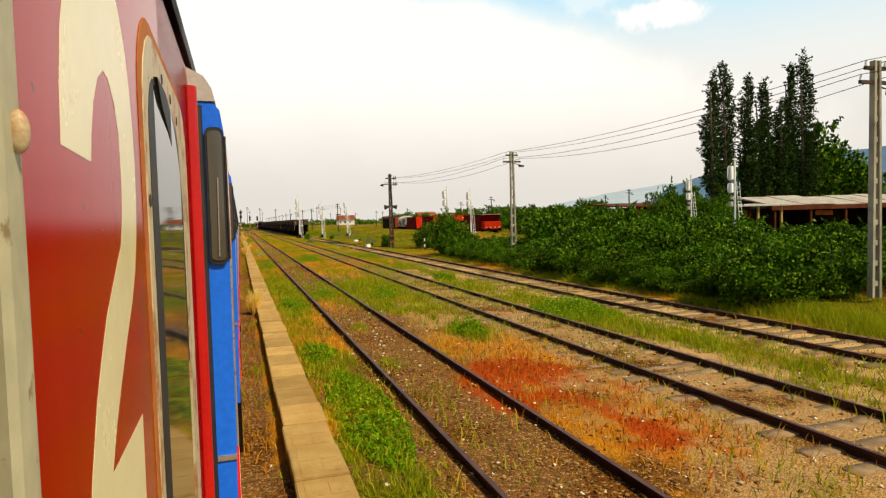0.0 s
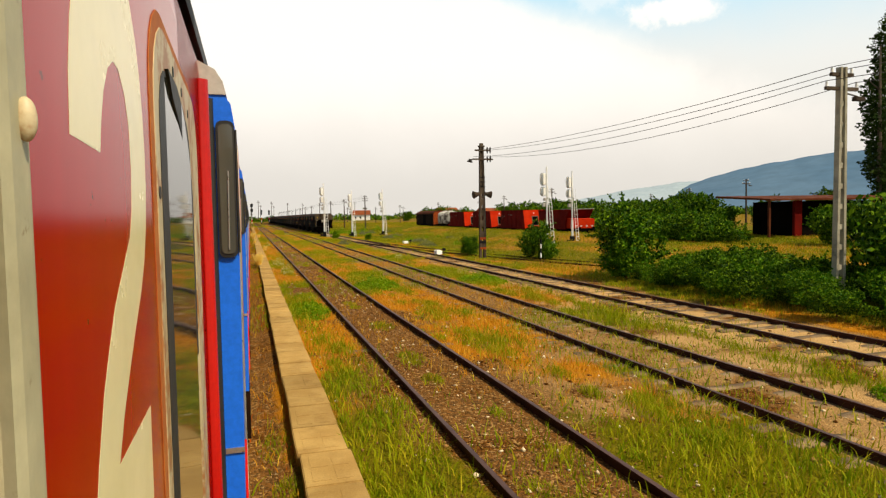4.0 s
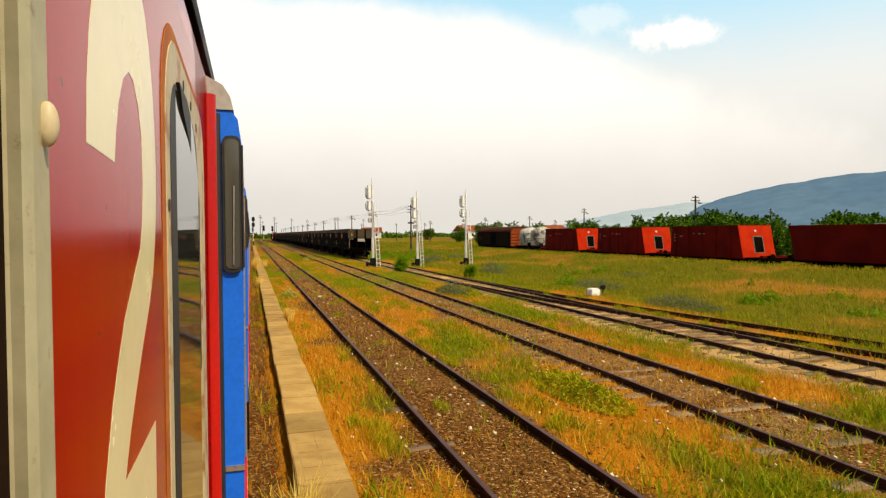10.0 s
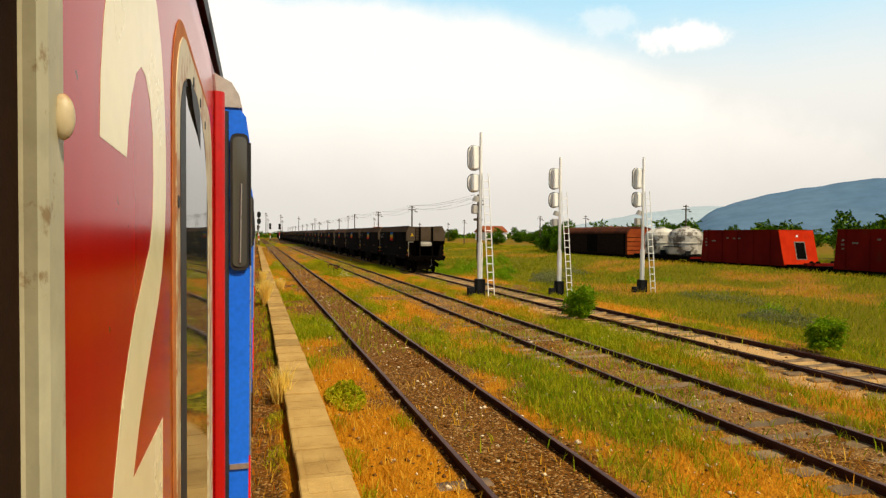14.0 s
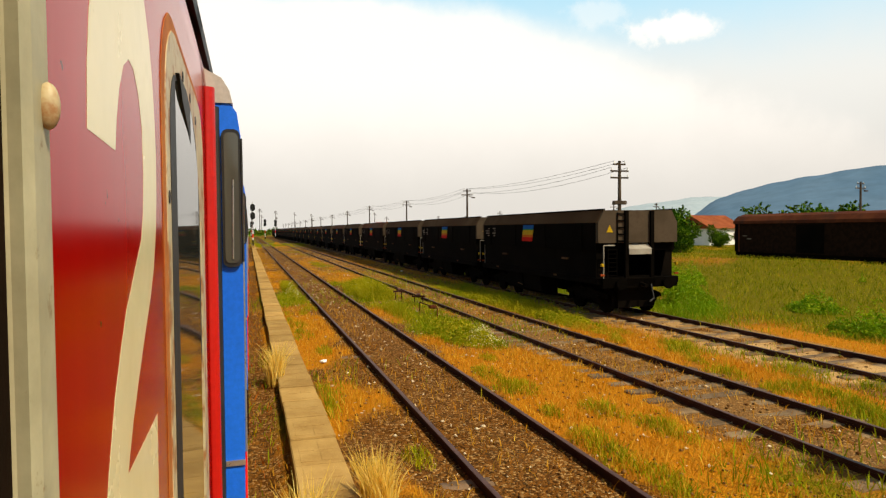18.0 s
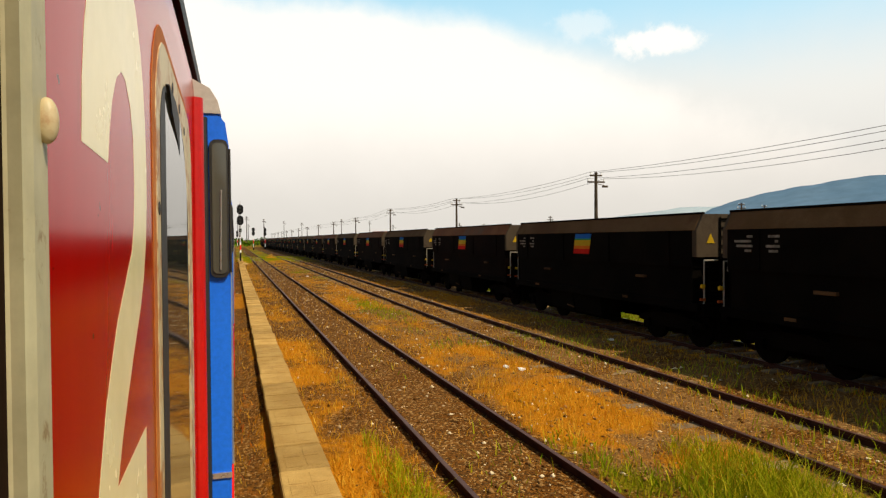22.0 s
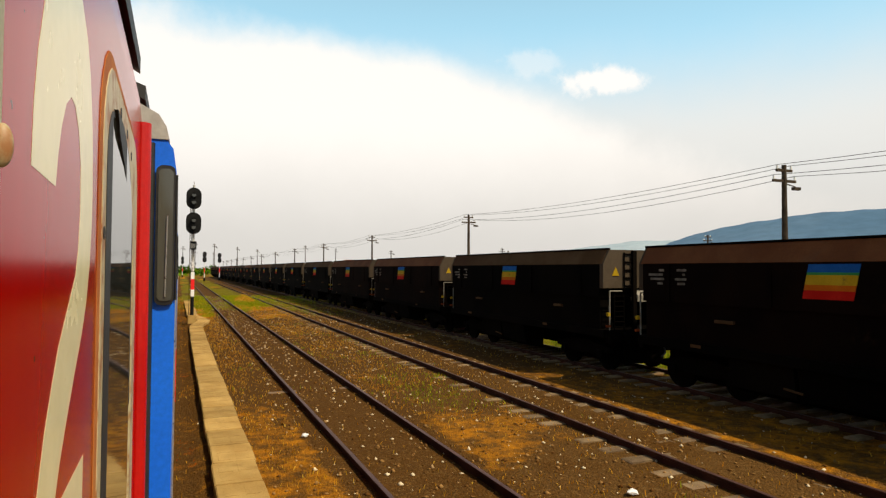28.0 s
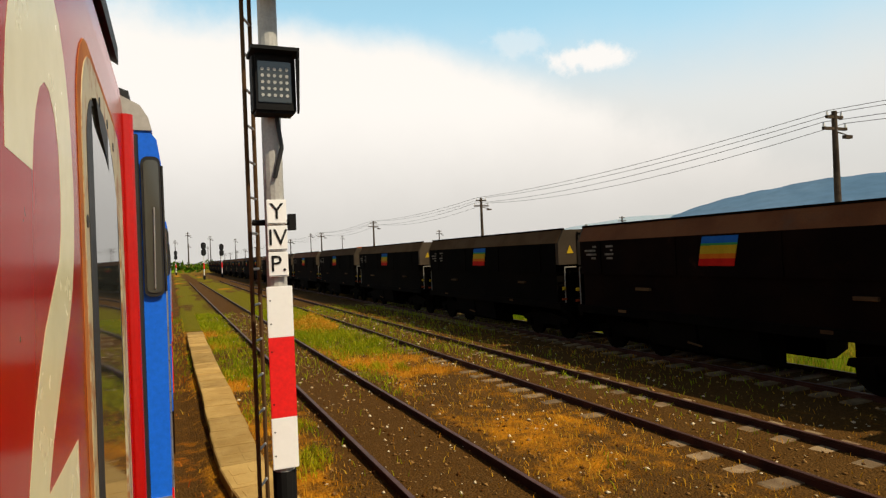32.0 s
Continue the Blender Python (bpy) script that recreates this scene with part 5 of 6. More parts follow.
def lamp_pole(h):
    """The heavy dark pole: two concrete legs with braces, yard lamp, insulators on brackets, a pair of loudspeakers, banded foot."""
    p = thing("utility_pole", "heavy dark concrete pole with a yard lamp and loudspeakers", "utility pole", "poles along the yard")
    for s in (-1, 1):
        part("leg", prism([(s * 0.15 - 0.07, 0), (s * 0.15 + 0.07, 0), (s * 0.075 + 0.055, h), (s * 0.075 - 0.055, h)], "y", -0.12, 0.12), M["pole_dark"], p)
    for z in np.arange(0.6, h, 0.72):
        part("brace", box(-0.11, 0.11, -0.09, 0.09, z, z + 0.42), M["pole_dark"], p)
    for z, mt in ((0.55, "rust_board"), (0.95, "black"), (1.2, "rust_board")):
        part("band", box(-0.215, 0.215, -0.135, -0.123, z, z + 0.14), M[mt], p, "faded warning band")
    part("cap", box(-0.18, 0.18, -0.15, 0.15, h, h + 0.10), M["pole_dark"], p)
    for i, z in enumerate((h - 0.22, h - 0.80)):
        a = part("crossarm", box(-0.50 if i == 0 else -0.66, 0.60 if i == 0 else 0.74, -0.19, -0.12, z - 0.05, z + 0.05), M["pole_dark"], p)
        for x in (0.36, 0.56):
            part("insulator", rod((x, -0.155, z + 0.05), (x, -0.155, z + 0.22), 0.055, 0.035, seg=10), M["black"], a)
            part("insulator", rod((x, -0.155, z - 0.05), (x, -0.155, z - 0.20), 0.05, 0.03, seg=10), M["black"], a)
    neck = rod((-0.62, -0.15, h - 0.80), (-0.86, -0.15, h - 0.84), 0.035)
    lamp = part("lamp", neck, M["pole_dark"], p, "yard lamp on a bracket")
    part("lamp_shade", rod((-0.86, -0.15, h - 0.98), (-0.82, -0.15, h - 0.80), 0.20, 0.07, seg=16), M["black"], lamp, "black dish shade")
    for s in (-1, 1):
        horn = rod((s * 0.16, -0.05, h - 3.05), (s * 0.62, -0.12, h - 3.12), 0.07, 0.25, seg=16)
        rod((s * 0.10, -0.02, h - 2.98), (s * 0.30, -0.06, h - 3.05), 0.10, seg=10, bm=horn)
        part("loudspeaker", horn, M["pole_dark"], p, "grey-brown horn loudspeaker")
    part("cable", rod((0.20, -0.135, 1.4), (0.12, -0.135, h - 1.0), 0.022, seg=6), M["rubber"], p, "black cable down the pole")
    for z in (h - 2.0, h - 2.3, h - 2.6):
        part("cable_clamp", box(-0.20, 0.20, -0.15, -0.10, z, z + 0.06), M["black"], p)
    return p


def sag_wire(a, b, sag, r):
    pts = [Vector(a).lerp(Vector(b), i / 10) - Vector((0, 0, sag * 4 * (i / 10) * (1 - i / 10))) for i in range(11)]
    own = bmesh.new()
    rings = []
    for p in pts:
        rings.append([own.verts.new(p + Vector((r * math.cos(q), 0, r * math.sin(q)))) for q in (0.5, 2.6, 4.7)])
    for u, v in zip(rings, rings[1:]):
        for i in range(3):
            own.faces.new((u[i], v[i], v[(i + 1) % 3], u[(i + 1) % 3]))
    return own


def build_poles():
    lat = wire_pole(7.1, M["pole_old"], "ladder-like concrete pole with two crossarms and wires", lattice=True)
    lat.matrix_basis = pose(17.27, 38.8, 0)
    copy_thing(lat, pose(18.3, 14.4, 0.1))
    drum = lamp_pole(7.25)
    drum.matrix_basis = pose(14.69, 63.2, 0)
    wire_pole(7.05, M["pole_dark"], "dark tarred pole with crossarms and a cable drum", drum=True, arms=3).matrix_basis = pose(22.4, 151.8, 0)
    plain = wire_pole(7.1, M["pole_dark"], "tarred pole with two crossarms carrying wires", arms=2)
    plain.matrix_basis = pose(22.3, 180.8, 0)
    tops = [(18.3, 14.4, 7.2), (17.27, 38.8, 7.1), (14.69, 63.2, 7.05)]
    row = [(22.4, 151.8, 7.05), (22.3, 180.8, 7.1)]
    for i in range(1, 14):
        y = 180.8 + 28.9 * i
        y = y - 1.3 if i == 1 else y
        z = 0.35 if i == 2 else 0.0
        copy_thing(plain, pose(22.4, y, z))
        row.append((22.4, y, 7.1 + z))
    for x, y, s in ((51.1, 126.0, 1.0), (58, 165, 1.0), (52, 200, 0.9), (50, 240, 0.9), (50, 285, 0.9), (75, 120, 0.95), (95, 160, 1.0), (62, 92, 0.95), (70, 215, 1.0), (45, 330, 1.0), (70, 320, 1), (100, 260, 1)):
        c = copy_thing(plain, pose(x, y, 0.1))
        c.scale = (s, s, s)
    for x, y in ((6, 480), (16, 520), (30, 560), (45, 600), (10, 640), (60, 520), (85, 560), (24, 700), (2, 560)):
        c = copy_thing(plain, pose(x, y, 0.0))
        c.scale = (1.6, 1.6, 2.1)
    for line in (tops, row):
        for a, b in zip(line, line[1:]):
            for dx, dz, sag in ((-0.38, 0.0, 0.35), (0.38, 0.0, 0.42), (-0.58, -0.42, 0.5), (0.58, -0.42, 0.62)):
                ob = part("overhead_wire", sag_wire((a[0] + dx, a[1], a[2] + dz), (b[0] + dx, b[1], b[2] + dz), sag, 0.013), M["wire"])
                tagged(ob, "thin grey overhead wire between two poles", "wire", "overhead wires")
    for dx, dz in ((-0.38, 0.0), (0.38, 0.0), (-0.58, -0.42), (0.58, -0.42)):
        ob = part("overhead_wire", sag_wire((18.3 + dx, 14.4, 7.2 + dz), (19.4 + dx, -12, 7.2 + dz), 0.4, 0.012), M["wire"])
        tagged(ob, "thin grey overhead wire between two poles", "wire", "overhead wires")
    copy_thing(lat, pose(19.4, -12, 0.1))


build_poles()

# ---- shrubs and trees ----


def leaf_cloud(name, lobes, n, size, mat, seed, shell=0.55, sprig=0.0):
    """Leaves as small bent quads, thrown over uneven lobes (centre, radii); sprig: length of the shoots that stand out of them."""
    g = np.random.RandomState(seed)
    vol = np.array([r[0] * r[1] + r[1] * r[2] + r[0] * r[2] for _, r in lobes], float)
    pick = g.choice(len(lobes), n, p=vol / vol.sum())
    d = g.normal(size=(n, 3))
    d /= np.linalg.norm(d, axis=1)[:, None]
    rad = shell + (1 - shell) * g.rand(n) ** 0.6
    lump = 0.82 + 0.36 * vnoise(d[:, 0] * 2.7 + pick * 3.1 + 9, d[:, 2] * 2.7 + d[:, 1] * 2.1, seed)
    c = np.array([l[0] for l in lobes], float)[pick] + d * np.array([l[1] for l in lobes], float)[pick] * (rad * lump)[:, None]
    if sprig:
        m = int(n * 0.4)
        shoots = m // 14
        at = g.choice(n, shoots)
        way = d[at] * np.array([0.8, 0.8, 0.5]) + np.array([0, 0, 0.55]) + g.normal(size=(shoots, 3)) * 0.25
        own = np.arange(m) % shoots
        run = g.rand(m) ** 0.8
        bend = np.stack([d[at][own][:, 0] * 0.4, d[at][own][:, 1] * 0.4, -0.5 * np.ones(m)], 1) * (run ** 2)[:, None]
        reach = (sprig * g.uniform(0.5, 1.5, shoots))[own][:, None]
        c[:m] = c[at][own] + (way[own] * run[:, None] + bend * 0.6) * reach + g.normal(size=(m, 3)) * 0.035 * sprig * 2
    a = g.normal(size=(n, 3)) + d * 0.6
    a /= np.linalg.norm(a, axis=1)[:, None]
    u = np.cross(a, g.normal(size=(n, 3)))
    u /= np.linalg.norm(u, axis=1)[:, None] + 1e-9
    w = np.cross(a, u)
    s = (size * (0.6 + 0.8 * g.rand(n)))[:, None]
    p0, p2 = c - u * s, c + u * s
    p1, p3 = c + w * s * 0.55 + a * s * 0.2, c - w * s * 0.55 + a * s * 0.2
    v = np.stack([p0, p1, p2, p3], 1).reshape(-1, 3)
    v[:, 2] = np.maximum(v[:, 2], 0.02)
    f = np.arange(4 * n, dtype=np.int32).reshape(-1, 4)
    return arrays_mesh(name, v, f, mat)


def trunk(h, r, limbs, seed, spread=1.0):
    g = random.Random(seed)
    own = bmesh.new()
    bend = Vector((g.uniform(-0.06, 0.06) * h, g.uniform(-0.06, 0.06) * h, h))
    rod((0, 0, -0.2), bend * 0.5, r, r * 0.7, bm=own)
    rod(bend * 0.5, bend, r * 0.7, r * 0.25, bm=own)
    for i in range(limbs):
        f = g.uniform(0.25, 0.85)
        p = bend * f
        a = g.uniform(0, 6.28)
        ln = h * g.uniform(0.18, 0.34) * spread
        rod(p, p + Vector((math.cos(a) * ln * 0.7, math.sin(a) * ln * 0.7, ln * 0.8)), r * 0.35, r * 0.1, seg=6, bm=own)
    return own


def shrub(seed, lobes, n, size, label, mat="hedge", name="shrub", category="bush", group="bushes of the yard", h=1.2, sprig=0.0):
    t = thing(name, label, category, group)
    part("trunk", trunk(h, 0.05 * h, 5, seed), M["bark"], t)
    ob = new("crown", leaf_cloud("crown", lobes, n, size, M[mat], seed, sprig=sprig))
    ob.parent = t
    return t


def build_bushes():
    g = random.Random(12)

    def lobes_for(rx, ry, h, k, seed):
        q = random.Random(seed)
        out = [((0, 0, h * 0.40), (rx * 0.62, ry * 0.62, h * 0.42))]
        for _ in range(k):
            out.append(((q.uniform(-0.7, 0.7) * rx, q.uniform(-0.7, 0.7) * ry, q.uniform(0.15, 0.86) * h), (rx * q.uniform(0.18, 0.42), ry * q.uniform(0.18, 0.42), h * q.uniform(0.12, 0.28))))
        return out

    kinds = [shrub(20 + i, lobes_for(2.6, 2.6, 2.2, 18, 40 + i), 14000, 0.078, "dense dark green bramble thicket", h=1.3, sprig=0.32) for i in range(4)]
    spots = []
    # brambles low along the track, taller towards the start
    for y in np.arange(23.0, 44.5, 1.75):
        for x in np.arange(15.3, 19.6, 1.7):
            spots.append((x + g.uniform(-0.5, 0.5), y + g.uniform(-0.7, 0.7), g.uniform(0.30, 0.50) + 0.03 * (x - 15)))
    for y in np.arange(12.5, 27.0, 3.0):
        for x in np.arange(18.2 + max(0.0, 17 - y) * 0.5, 30.0, 3.3):
            spots.append((x + g.uniform(-0.8, 0.8), y + g.uniform(-0.9, 0.9), g.uniform(0.70, 0.95)))
    for y in np.arange(14.6, 24.0, 1.5):
        for x, s in ((14.75, 0.42), (15.9, 0.62), (17.3, 0.80)):
            if x < 1.06 * y:
                spots.append((x + g.uniform(-0.25, 0.35), y + g.uniform(-0.5, 0.5), s * g.uniform(0.8, 1.15)))
    for y in np.arange(70.0, 84.0, 2.6):
        spots.append((38.0 + g.uniform(-2, 3), y, g.uniform(0.8, 1.35)))
    spots += [(16.8, 45.2, 0.42), (15.6, 45.9, 0.36), (18.6, 46.5, 0.4)]
    spots += [(16.6, 27.0, 0.82), (18.2, 29.0, 0.95), (19.6, 26.0, 1.0), (17.0, 31.5, 0.75), (20.2, 31.0, 0.95), (18.8, 33.5, 0.8), (21.5, 28.5, 1.0)]
    used = set()
    spots = [(x, y, s * (0.62 + 0.72 * float(vnoise(np.array(x * 0.33), np.array(y * 0.33), 5)))) for x, y, s in spots]
    spots += [(20.0, 34.0, 1.3), (22.5, 33.0, 1.3), (21.0, 37.5, 1.25), (24.0, 36.0, 1.3), (19.0, 30.5, 1.1), (23.0, 30.0, 1.25), (26.0, 33.5, 1.2), (25.5, 30.0, 1.2)]
    for i, (x, y, s) in enumerate(spots):
        k = i % 4
        m = pose(x, y, 0.05, 0, 0, g.uniform(0, 360))
        if k not in used:
            kinds[k].matrix_basis = m
            kinds[k].scale = (s, s, s)
            used.add(k)
        else:
            c = copy_thing(kinds[k], m)
            c.scale = (s, s, s * g.uniform(0.85, 1.15))
    for x, y, sx, sz in ((39.2, 51.0, 0.95, 2.1), (41.2, 51.6, 1.1, 2.4), (43.2, 50.4, 1.0, 2.0), (37.6, 48.0, 0.9, 1.4), (40.2, 47.5, 1.0, 1.5)):
        c = copy_thing(kinds[int(x) % 4], pose(x, y, 0.1, 0, 0, g.uniform(0, 360)))
        c.scale = (sx, sx, sz)
    # single bushes along the third track
    for i, (x, y, s, lb) in enumerate(((15.9, 48.3, 0.98, "tall dark bush close to the track"), (17.5, 60.5, 0.74, "round green bush at the foot of a signal"), (15.1, 66.9, 0.45, "small bush beside a pole"),
                                       (10.9, 108.6, 0.36, "low weed bush between the tracks"), (13.9, 101.4, 0.26, "low weed bush beside the siding"), (21.0, 57.0, 0.5, "small bush in the meadow"))):
        b = shrub(60 + i, lobes_for(1.7, 1.7, 3.0, 16, 80 + i), 15000, 0.075 if s > 0.4 else 0.085, lb, "hedge" if s > 0.4 else "weed", h=1.6, sprig=0.5)
        b.matrix_basis = pose(x, y, 0.0, 0, 0, 40 * i)
        b.scale = (s, s, s)
    # tree belt behind the far siding
    far = [shrub(100 + i, lobes_for(3.4, 3.4, 5.2, 15, 120 + i), 9000, 0.15, "broad leafy tree in the belt behind the wagons", "hedge", "tree", "tree", "tree belt", h=3.0, sprig=0.4) for i in range(3)]
    q = random.Random(5)
    used = set()
    belt = [(q.uniform(44, 58), y + q.uniform(-2, 2), q.uniform(0.55, 1.0)) for y in np.arange(38, 132, 3.2)]
    belt += [(q.uniform(56, 70), y, q.uniform(0.6, 1.05)) for y in np.arange(40, 175, 6.0)]
    belt += [(q.uniform(60, 140), y, q.uniform(0.6, 1.0)) for y in np.arange(150, 330, 8.0)]
    belt += [(43.5, 175.0, 0.95), (45.5, 179.0, 0.85), (42.0, 171.5, 0.55), (44.5, 160.5, 0.9), (47.0, 187.0, 0.6), (42.0, 57.0, 0.62), (44.0, 60.0, 0.72), (46.0, 64.0, 0.78), (41.0, 60.0, 0.6), (48.0, 67.0, 0.8), (45.0, 69.0, 0.75)]
    belt += [(q.uniform(46, 66), y, q.uniform(0.35, 0.6)) for y in np.arange(132, 190, 9.0)]
    belt = [b for b in belt if not (b[0] / b[1] > 0.84 and b[1] < 63) and not (43.0 < b[0] < 70 and 46 < b[1] < 81)]
    for i, (x, y, s) in enumerate(belt):
        k = i % 3
        m = pose(x, y, 0.1, 0, 0, q.uniform(0, 360))
        if k not in used:
            far[k].matrix_basis = m
            far[k].scale = (s, s, s)
            used.add(k)
        else:
            c = copy_thing(far[k], m)
            c.scale = (s * q.uniform(0.9, 1.2), s * q.uniform(0.9, 1.2), s)
    # poplars
    for i, (x, h, r) in enumerate(((66.2, 22.2, 1.55), (68.7, 23.5, 1.65), (72.3, 21.6, 1.7), (75.6, 21.3, 1.45), (78.1, 18.4, 1.5), (80.3, 23.9, 1.2), (83.2, 25.7, 1.95))):
        t = thing("poplar", "tall slender dark green poplar", "tree", "row of poplars", m=pose(x, 77, 0.1))
        part("trunk", trunk(h * 0.9, 0.30, 10, 200 + i, 0.22), M["bark"], t)
        lob = []
        p = random.Random(300 + i)
        for f in np.linspace(0.12, 0.97, 13):
            w = r * (0.34 + 0.52 * math.sin(min(1.0, f * 1.12) * math.pi) ** 0.7 if f < 0.85 else 0.62 - (f - 0.85) * 2.0)
            lob.append(((p.uniform(-0.3, 0.3) * r, p.uniform(-0.3, 0.3) * r, f * h), (w * p.uniform(0.8, 1.2), w * p.uniform(0.8, 1.2), h * 0.085)))
        ob = new("crown", leaf_cloud("crown", lob, 12000, 0.16, M["poplar"], 310 + i, 0.3, 0.55))
        ob.parent = t
    for i, (x, y, s) in enumerate(((88.0, 82.0, 2.6), (92.5, 84.0, 2.4), (97.0, 80.0, 2.0), (84.0, 86.0, 1.8))):
        c = copy_thing(far[i % 3], pose(x, y, 0.1, 0, 0, 77 * i))
        c.scale = (s * 0.9, s * 0.9, s * 1.1)


build_bushes()


def build_shed():
    s = thing("goods_shed", "long dark shed with a sagging pale sheet roof", "building", m=pose(51.6, 52.6, 0.2, 0, 0, -5))
    part("wall", box(0.4, 44, 1.2, 8, 0, 2.75), M["dark"], s)
    own = bmesh.new()
    for j in range(12):  # roof sheets, laid unevenly
        x0, dz = -0.2 + j * 3.75, 0.05 * math.sin(j * 2.1)
        prism([(-1.3, 3.02 + dz), (-1.3, 3.10 + dz), (4.0, 4.05 + dz * 2), (8.8, 3.15), (8.8, 3.05), (4.0, 3.92 + dz * 2)], "x", x0, x0 + 3.78, own)
    part("roof", own, M["roof_tile"], s, "pale rust-stained sheet roof")
    part("fascia", box(-0.2, 44.4, -1.28, -1.20, 2.55, 3.0), M["wagon_brown"], s, "brown fascia board")
    for x in np.arange(0.3, 44, 4.3):
        part("post", box(x - 0.09, x + 0.09, -1.15, -0.97, 0, 2.6), M["wagon_brown"], s)
    # Black plates drawn for the shade inside the openings.
    for x in (2.0, 10.5, 19.0, 27.5, 36.0):
        part("opening", box(x, x + 6.5, 1.16, 1.2, 0.1, 2.5), M["soot"], s, "dark opening")
    part("skylight", box(7.2, 9.4, 1.14, 1.18, 1.9, 2.4), M["rust"], s, "rusty panel")
    c = thing("loading_canopy", "low grey canopy on posts beside the shed", "canopy", m=pose(44.6, 51.0, 0.2, 0, 0, -5))
    part("roof", prism([(-1.8, 3.0), (-1.8, 3.12), (3.5, 3.30), (3.5, 3.18)], "x", 0, 6.4), M["roof_grey"], c, "flat grey roof")
    for x in (0.4, 3.2, 5.8):
        part("post", box(x - 0.09, x + 0.09, -1.4, -1.22, 0, 3.0), M["concrete"], c, "pale concrete post")
    part("wall", box(0.0, 6.0, 3.2, 3.4, 0, 3.1), M["wagon_brown"], c, "brown back wall")
    h = thing("open_shed", "low dark open-fronted shed beyond the clearing", "building", m=pose(46.5, 72.4, 0.2, 0, 0, -4))
    part("wall", box(4.2, 20, 1.0, 7, 0, 3.4), M["soot"], h)
    part("roof", prism([(-0.6, 3.45), (-0.6, 3.62), (7.4, 4.1), (7.4, 3.9)], "x", 0, 20.4), M["wagon_brown"], h, "dark brown roof")
    part("side_panel", box(3.4, 4.2, 0.2, 0.5, 0, 3.45), M["wagon_red"], h, "faded red corner panel")
    for x in (0.2, 8.0, 12.0, 16.0):
        part("post", box(x, x + 0.2, -0.2, 0.0, 0, 3.46), M["wagon_brown"], h)
    return s


build_shed()


def build_houses():
    for i, (x, y, s, rz) in enumerate(((67.5, 198.5, 0.78, 15), (110, 380, 1.2, 10), (75, 470, 1.2, -15))):
        h = thing("house", "low distant house with a red-brown hipped roof", "house", "houses beyond the yard", m=pose(x, y, 0.1, 0, 0, rz))
        h.scale = (s, s, s)
        part("wall", box(-5, 5, -4, 4, 0, 3.2), M["white"], h, "whitewashed wall")
        part("roof", prism([(-4.6, 3.2), (4.6, 3.2), (0, 5.8)], "x", -5.5, 5.5), M["terracotta"], h, "red-brown tiled roof")
        for k in (-2.8, 0.0, 2.8):
            part("window", box(k - 0.5, k + 0.5, -4.03, -3.99, 1.0, 2.3), M["glass"], h)


build_houses()


def hill(name, label, az0, az1, dist, heights, mat):
    """A ridge round the horizon: heights (in degrees of elevation) along its azimuths."""
    n = 120
    own_v, own_f = [], []
    for i in range(n + 1):
        f = i / n
        az = radians(az0 + (az1 - az0) * f)
        e = float(np.interp(math.degrees(az), [q[0] for q in heights], [q[1] for q in heights]))
        top = dist * math.tan(radians(e)) + 0.8 * math.sin(i * 1.7) + 1.2 * math.sin(i * 0.6 + 1)
        for r, z in ((dist * 0.72, -2.0), (dist * 0.86, max(top * 0.52, -1)), (dist, max(top, -1)), (dist * 1.3, -2.0)):
            own_v.append((math.sin(az) * r, 100 + math.cos(az) * r, z))
        if i:
            for q in range(3):
                a = (i - 1) * 4 + q
                own_f.append((a, a + 4, a + 5, a + 1))
    me = arrays_mesh(name, np.array(own_v), np.array(own_f), mat)
    for p in me.polygons:
        p.use_smooth = True
    return tagged(new(name, me), label, "hill", kind="structure")


# Distance haze is painted into these base colours.
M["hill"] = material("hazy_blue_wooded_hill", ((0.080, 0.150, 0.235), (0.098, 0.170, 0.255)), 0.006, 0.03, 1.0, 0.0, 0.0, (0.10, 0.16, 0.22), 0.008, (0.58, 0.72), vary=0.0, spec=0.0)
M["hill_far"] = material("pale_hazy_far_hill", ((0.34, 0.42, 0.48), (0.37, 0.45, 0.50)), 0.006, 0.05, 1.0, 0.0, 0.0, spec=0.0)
M["woods"] = material("hazy_far_wood", ((0.10, 0.16, 0.09), (0.14, 0.20, 0.11)), 0.05, 0.5, 1.0, 0.0, 0.0, (0.06, 0.10, 0.06), 0.12, (0.5, 0.65), spec=0.0)
hill("hill", "wooded hill ridge with blue haze painted in", 36, 112, 1500, ((36, 0.0), (38.2, 1.2), (39.6, 2.4), (41.7, 3.0), (45.7, 3.9), (49.5, 4.35), (53, 4.6), (60, 4.7), (70, 4.2), (85, 3.0), (112, 0.3)), M["hill"])
hill("hill", "distant hills with pale haze painted in", 25, 75, 3000, ((25, 0.0), (28, 0.9), (33, 1.85), (38, 2.5), (45, 2.6), (75, 2.0)), M["hill_far"])


def far_woods():
    g = np.random.RandomState(8)
    lob = []
    for az in np.arange(-14, 110, 0.9):
        r = 330 + 180 * g.rand() if az < 25 else 240 + 160 * g.rand()
        lob.append(((math.sin(radians(az)) * r, 120 + math.cos(radians(az)) * r, 1.2), (6 + 5 * g.rand(), 6, 1.8 + 2.6 * g.rand())))
    me = leaf_cloud("far_woods", lob, 26000, 0.9, M["hedge"], 9, 0.6)
    tagged(new("far_woods", me), "low belt of distant trees along the horizon", "trees", kind="stuff")


far_woods()

# ---- loose things by the tracks ----


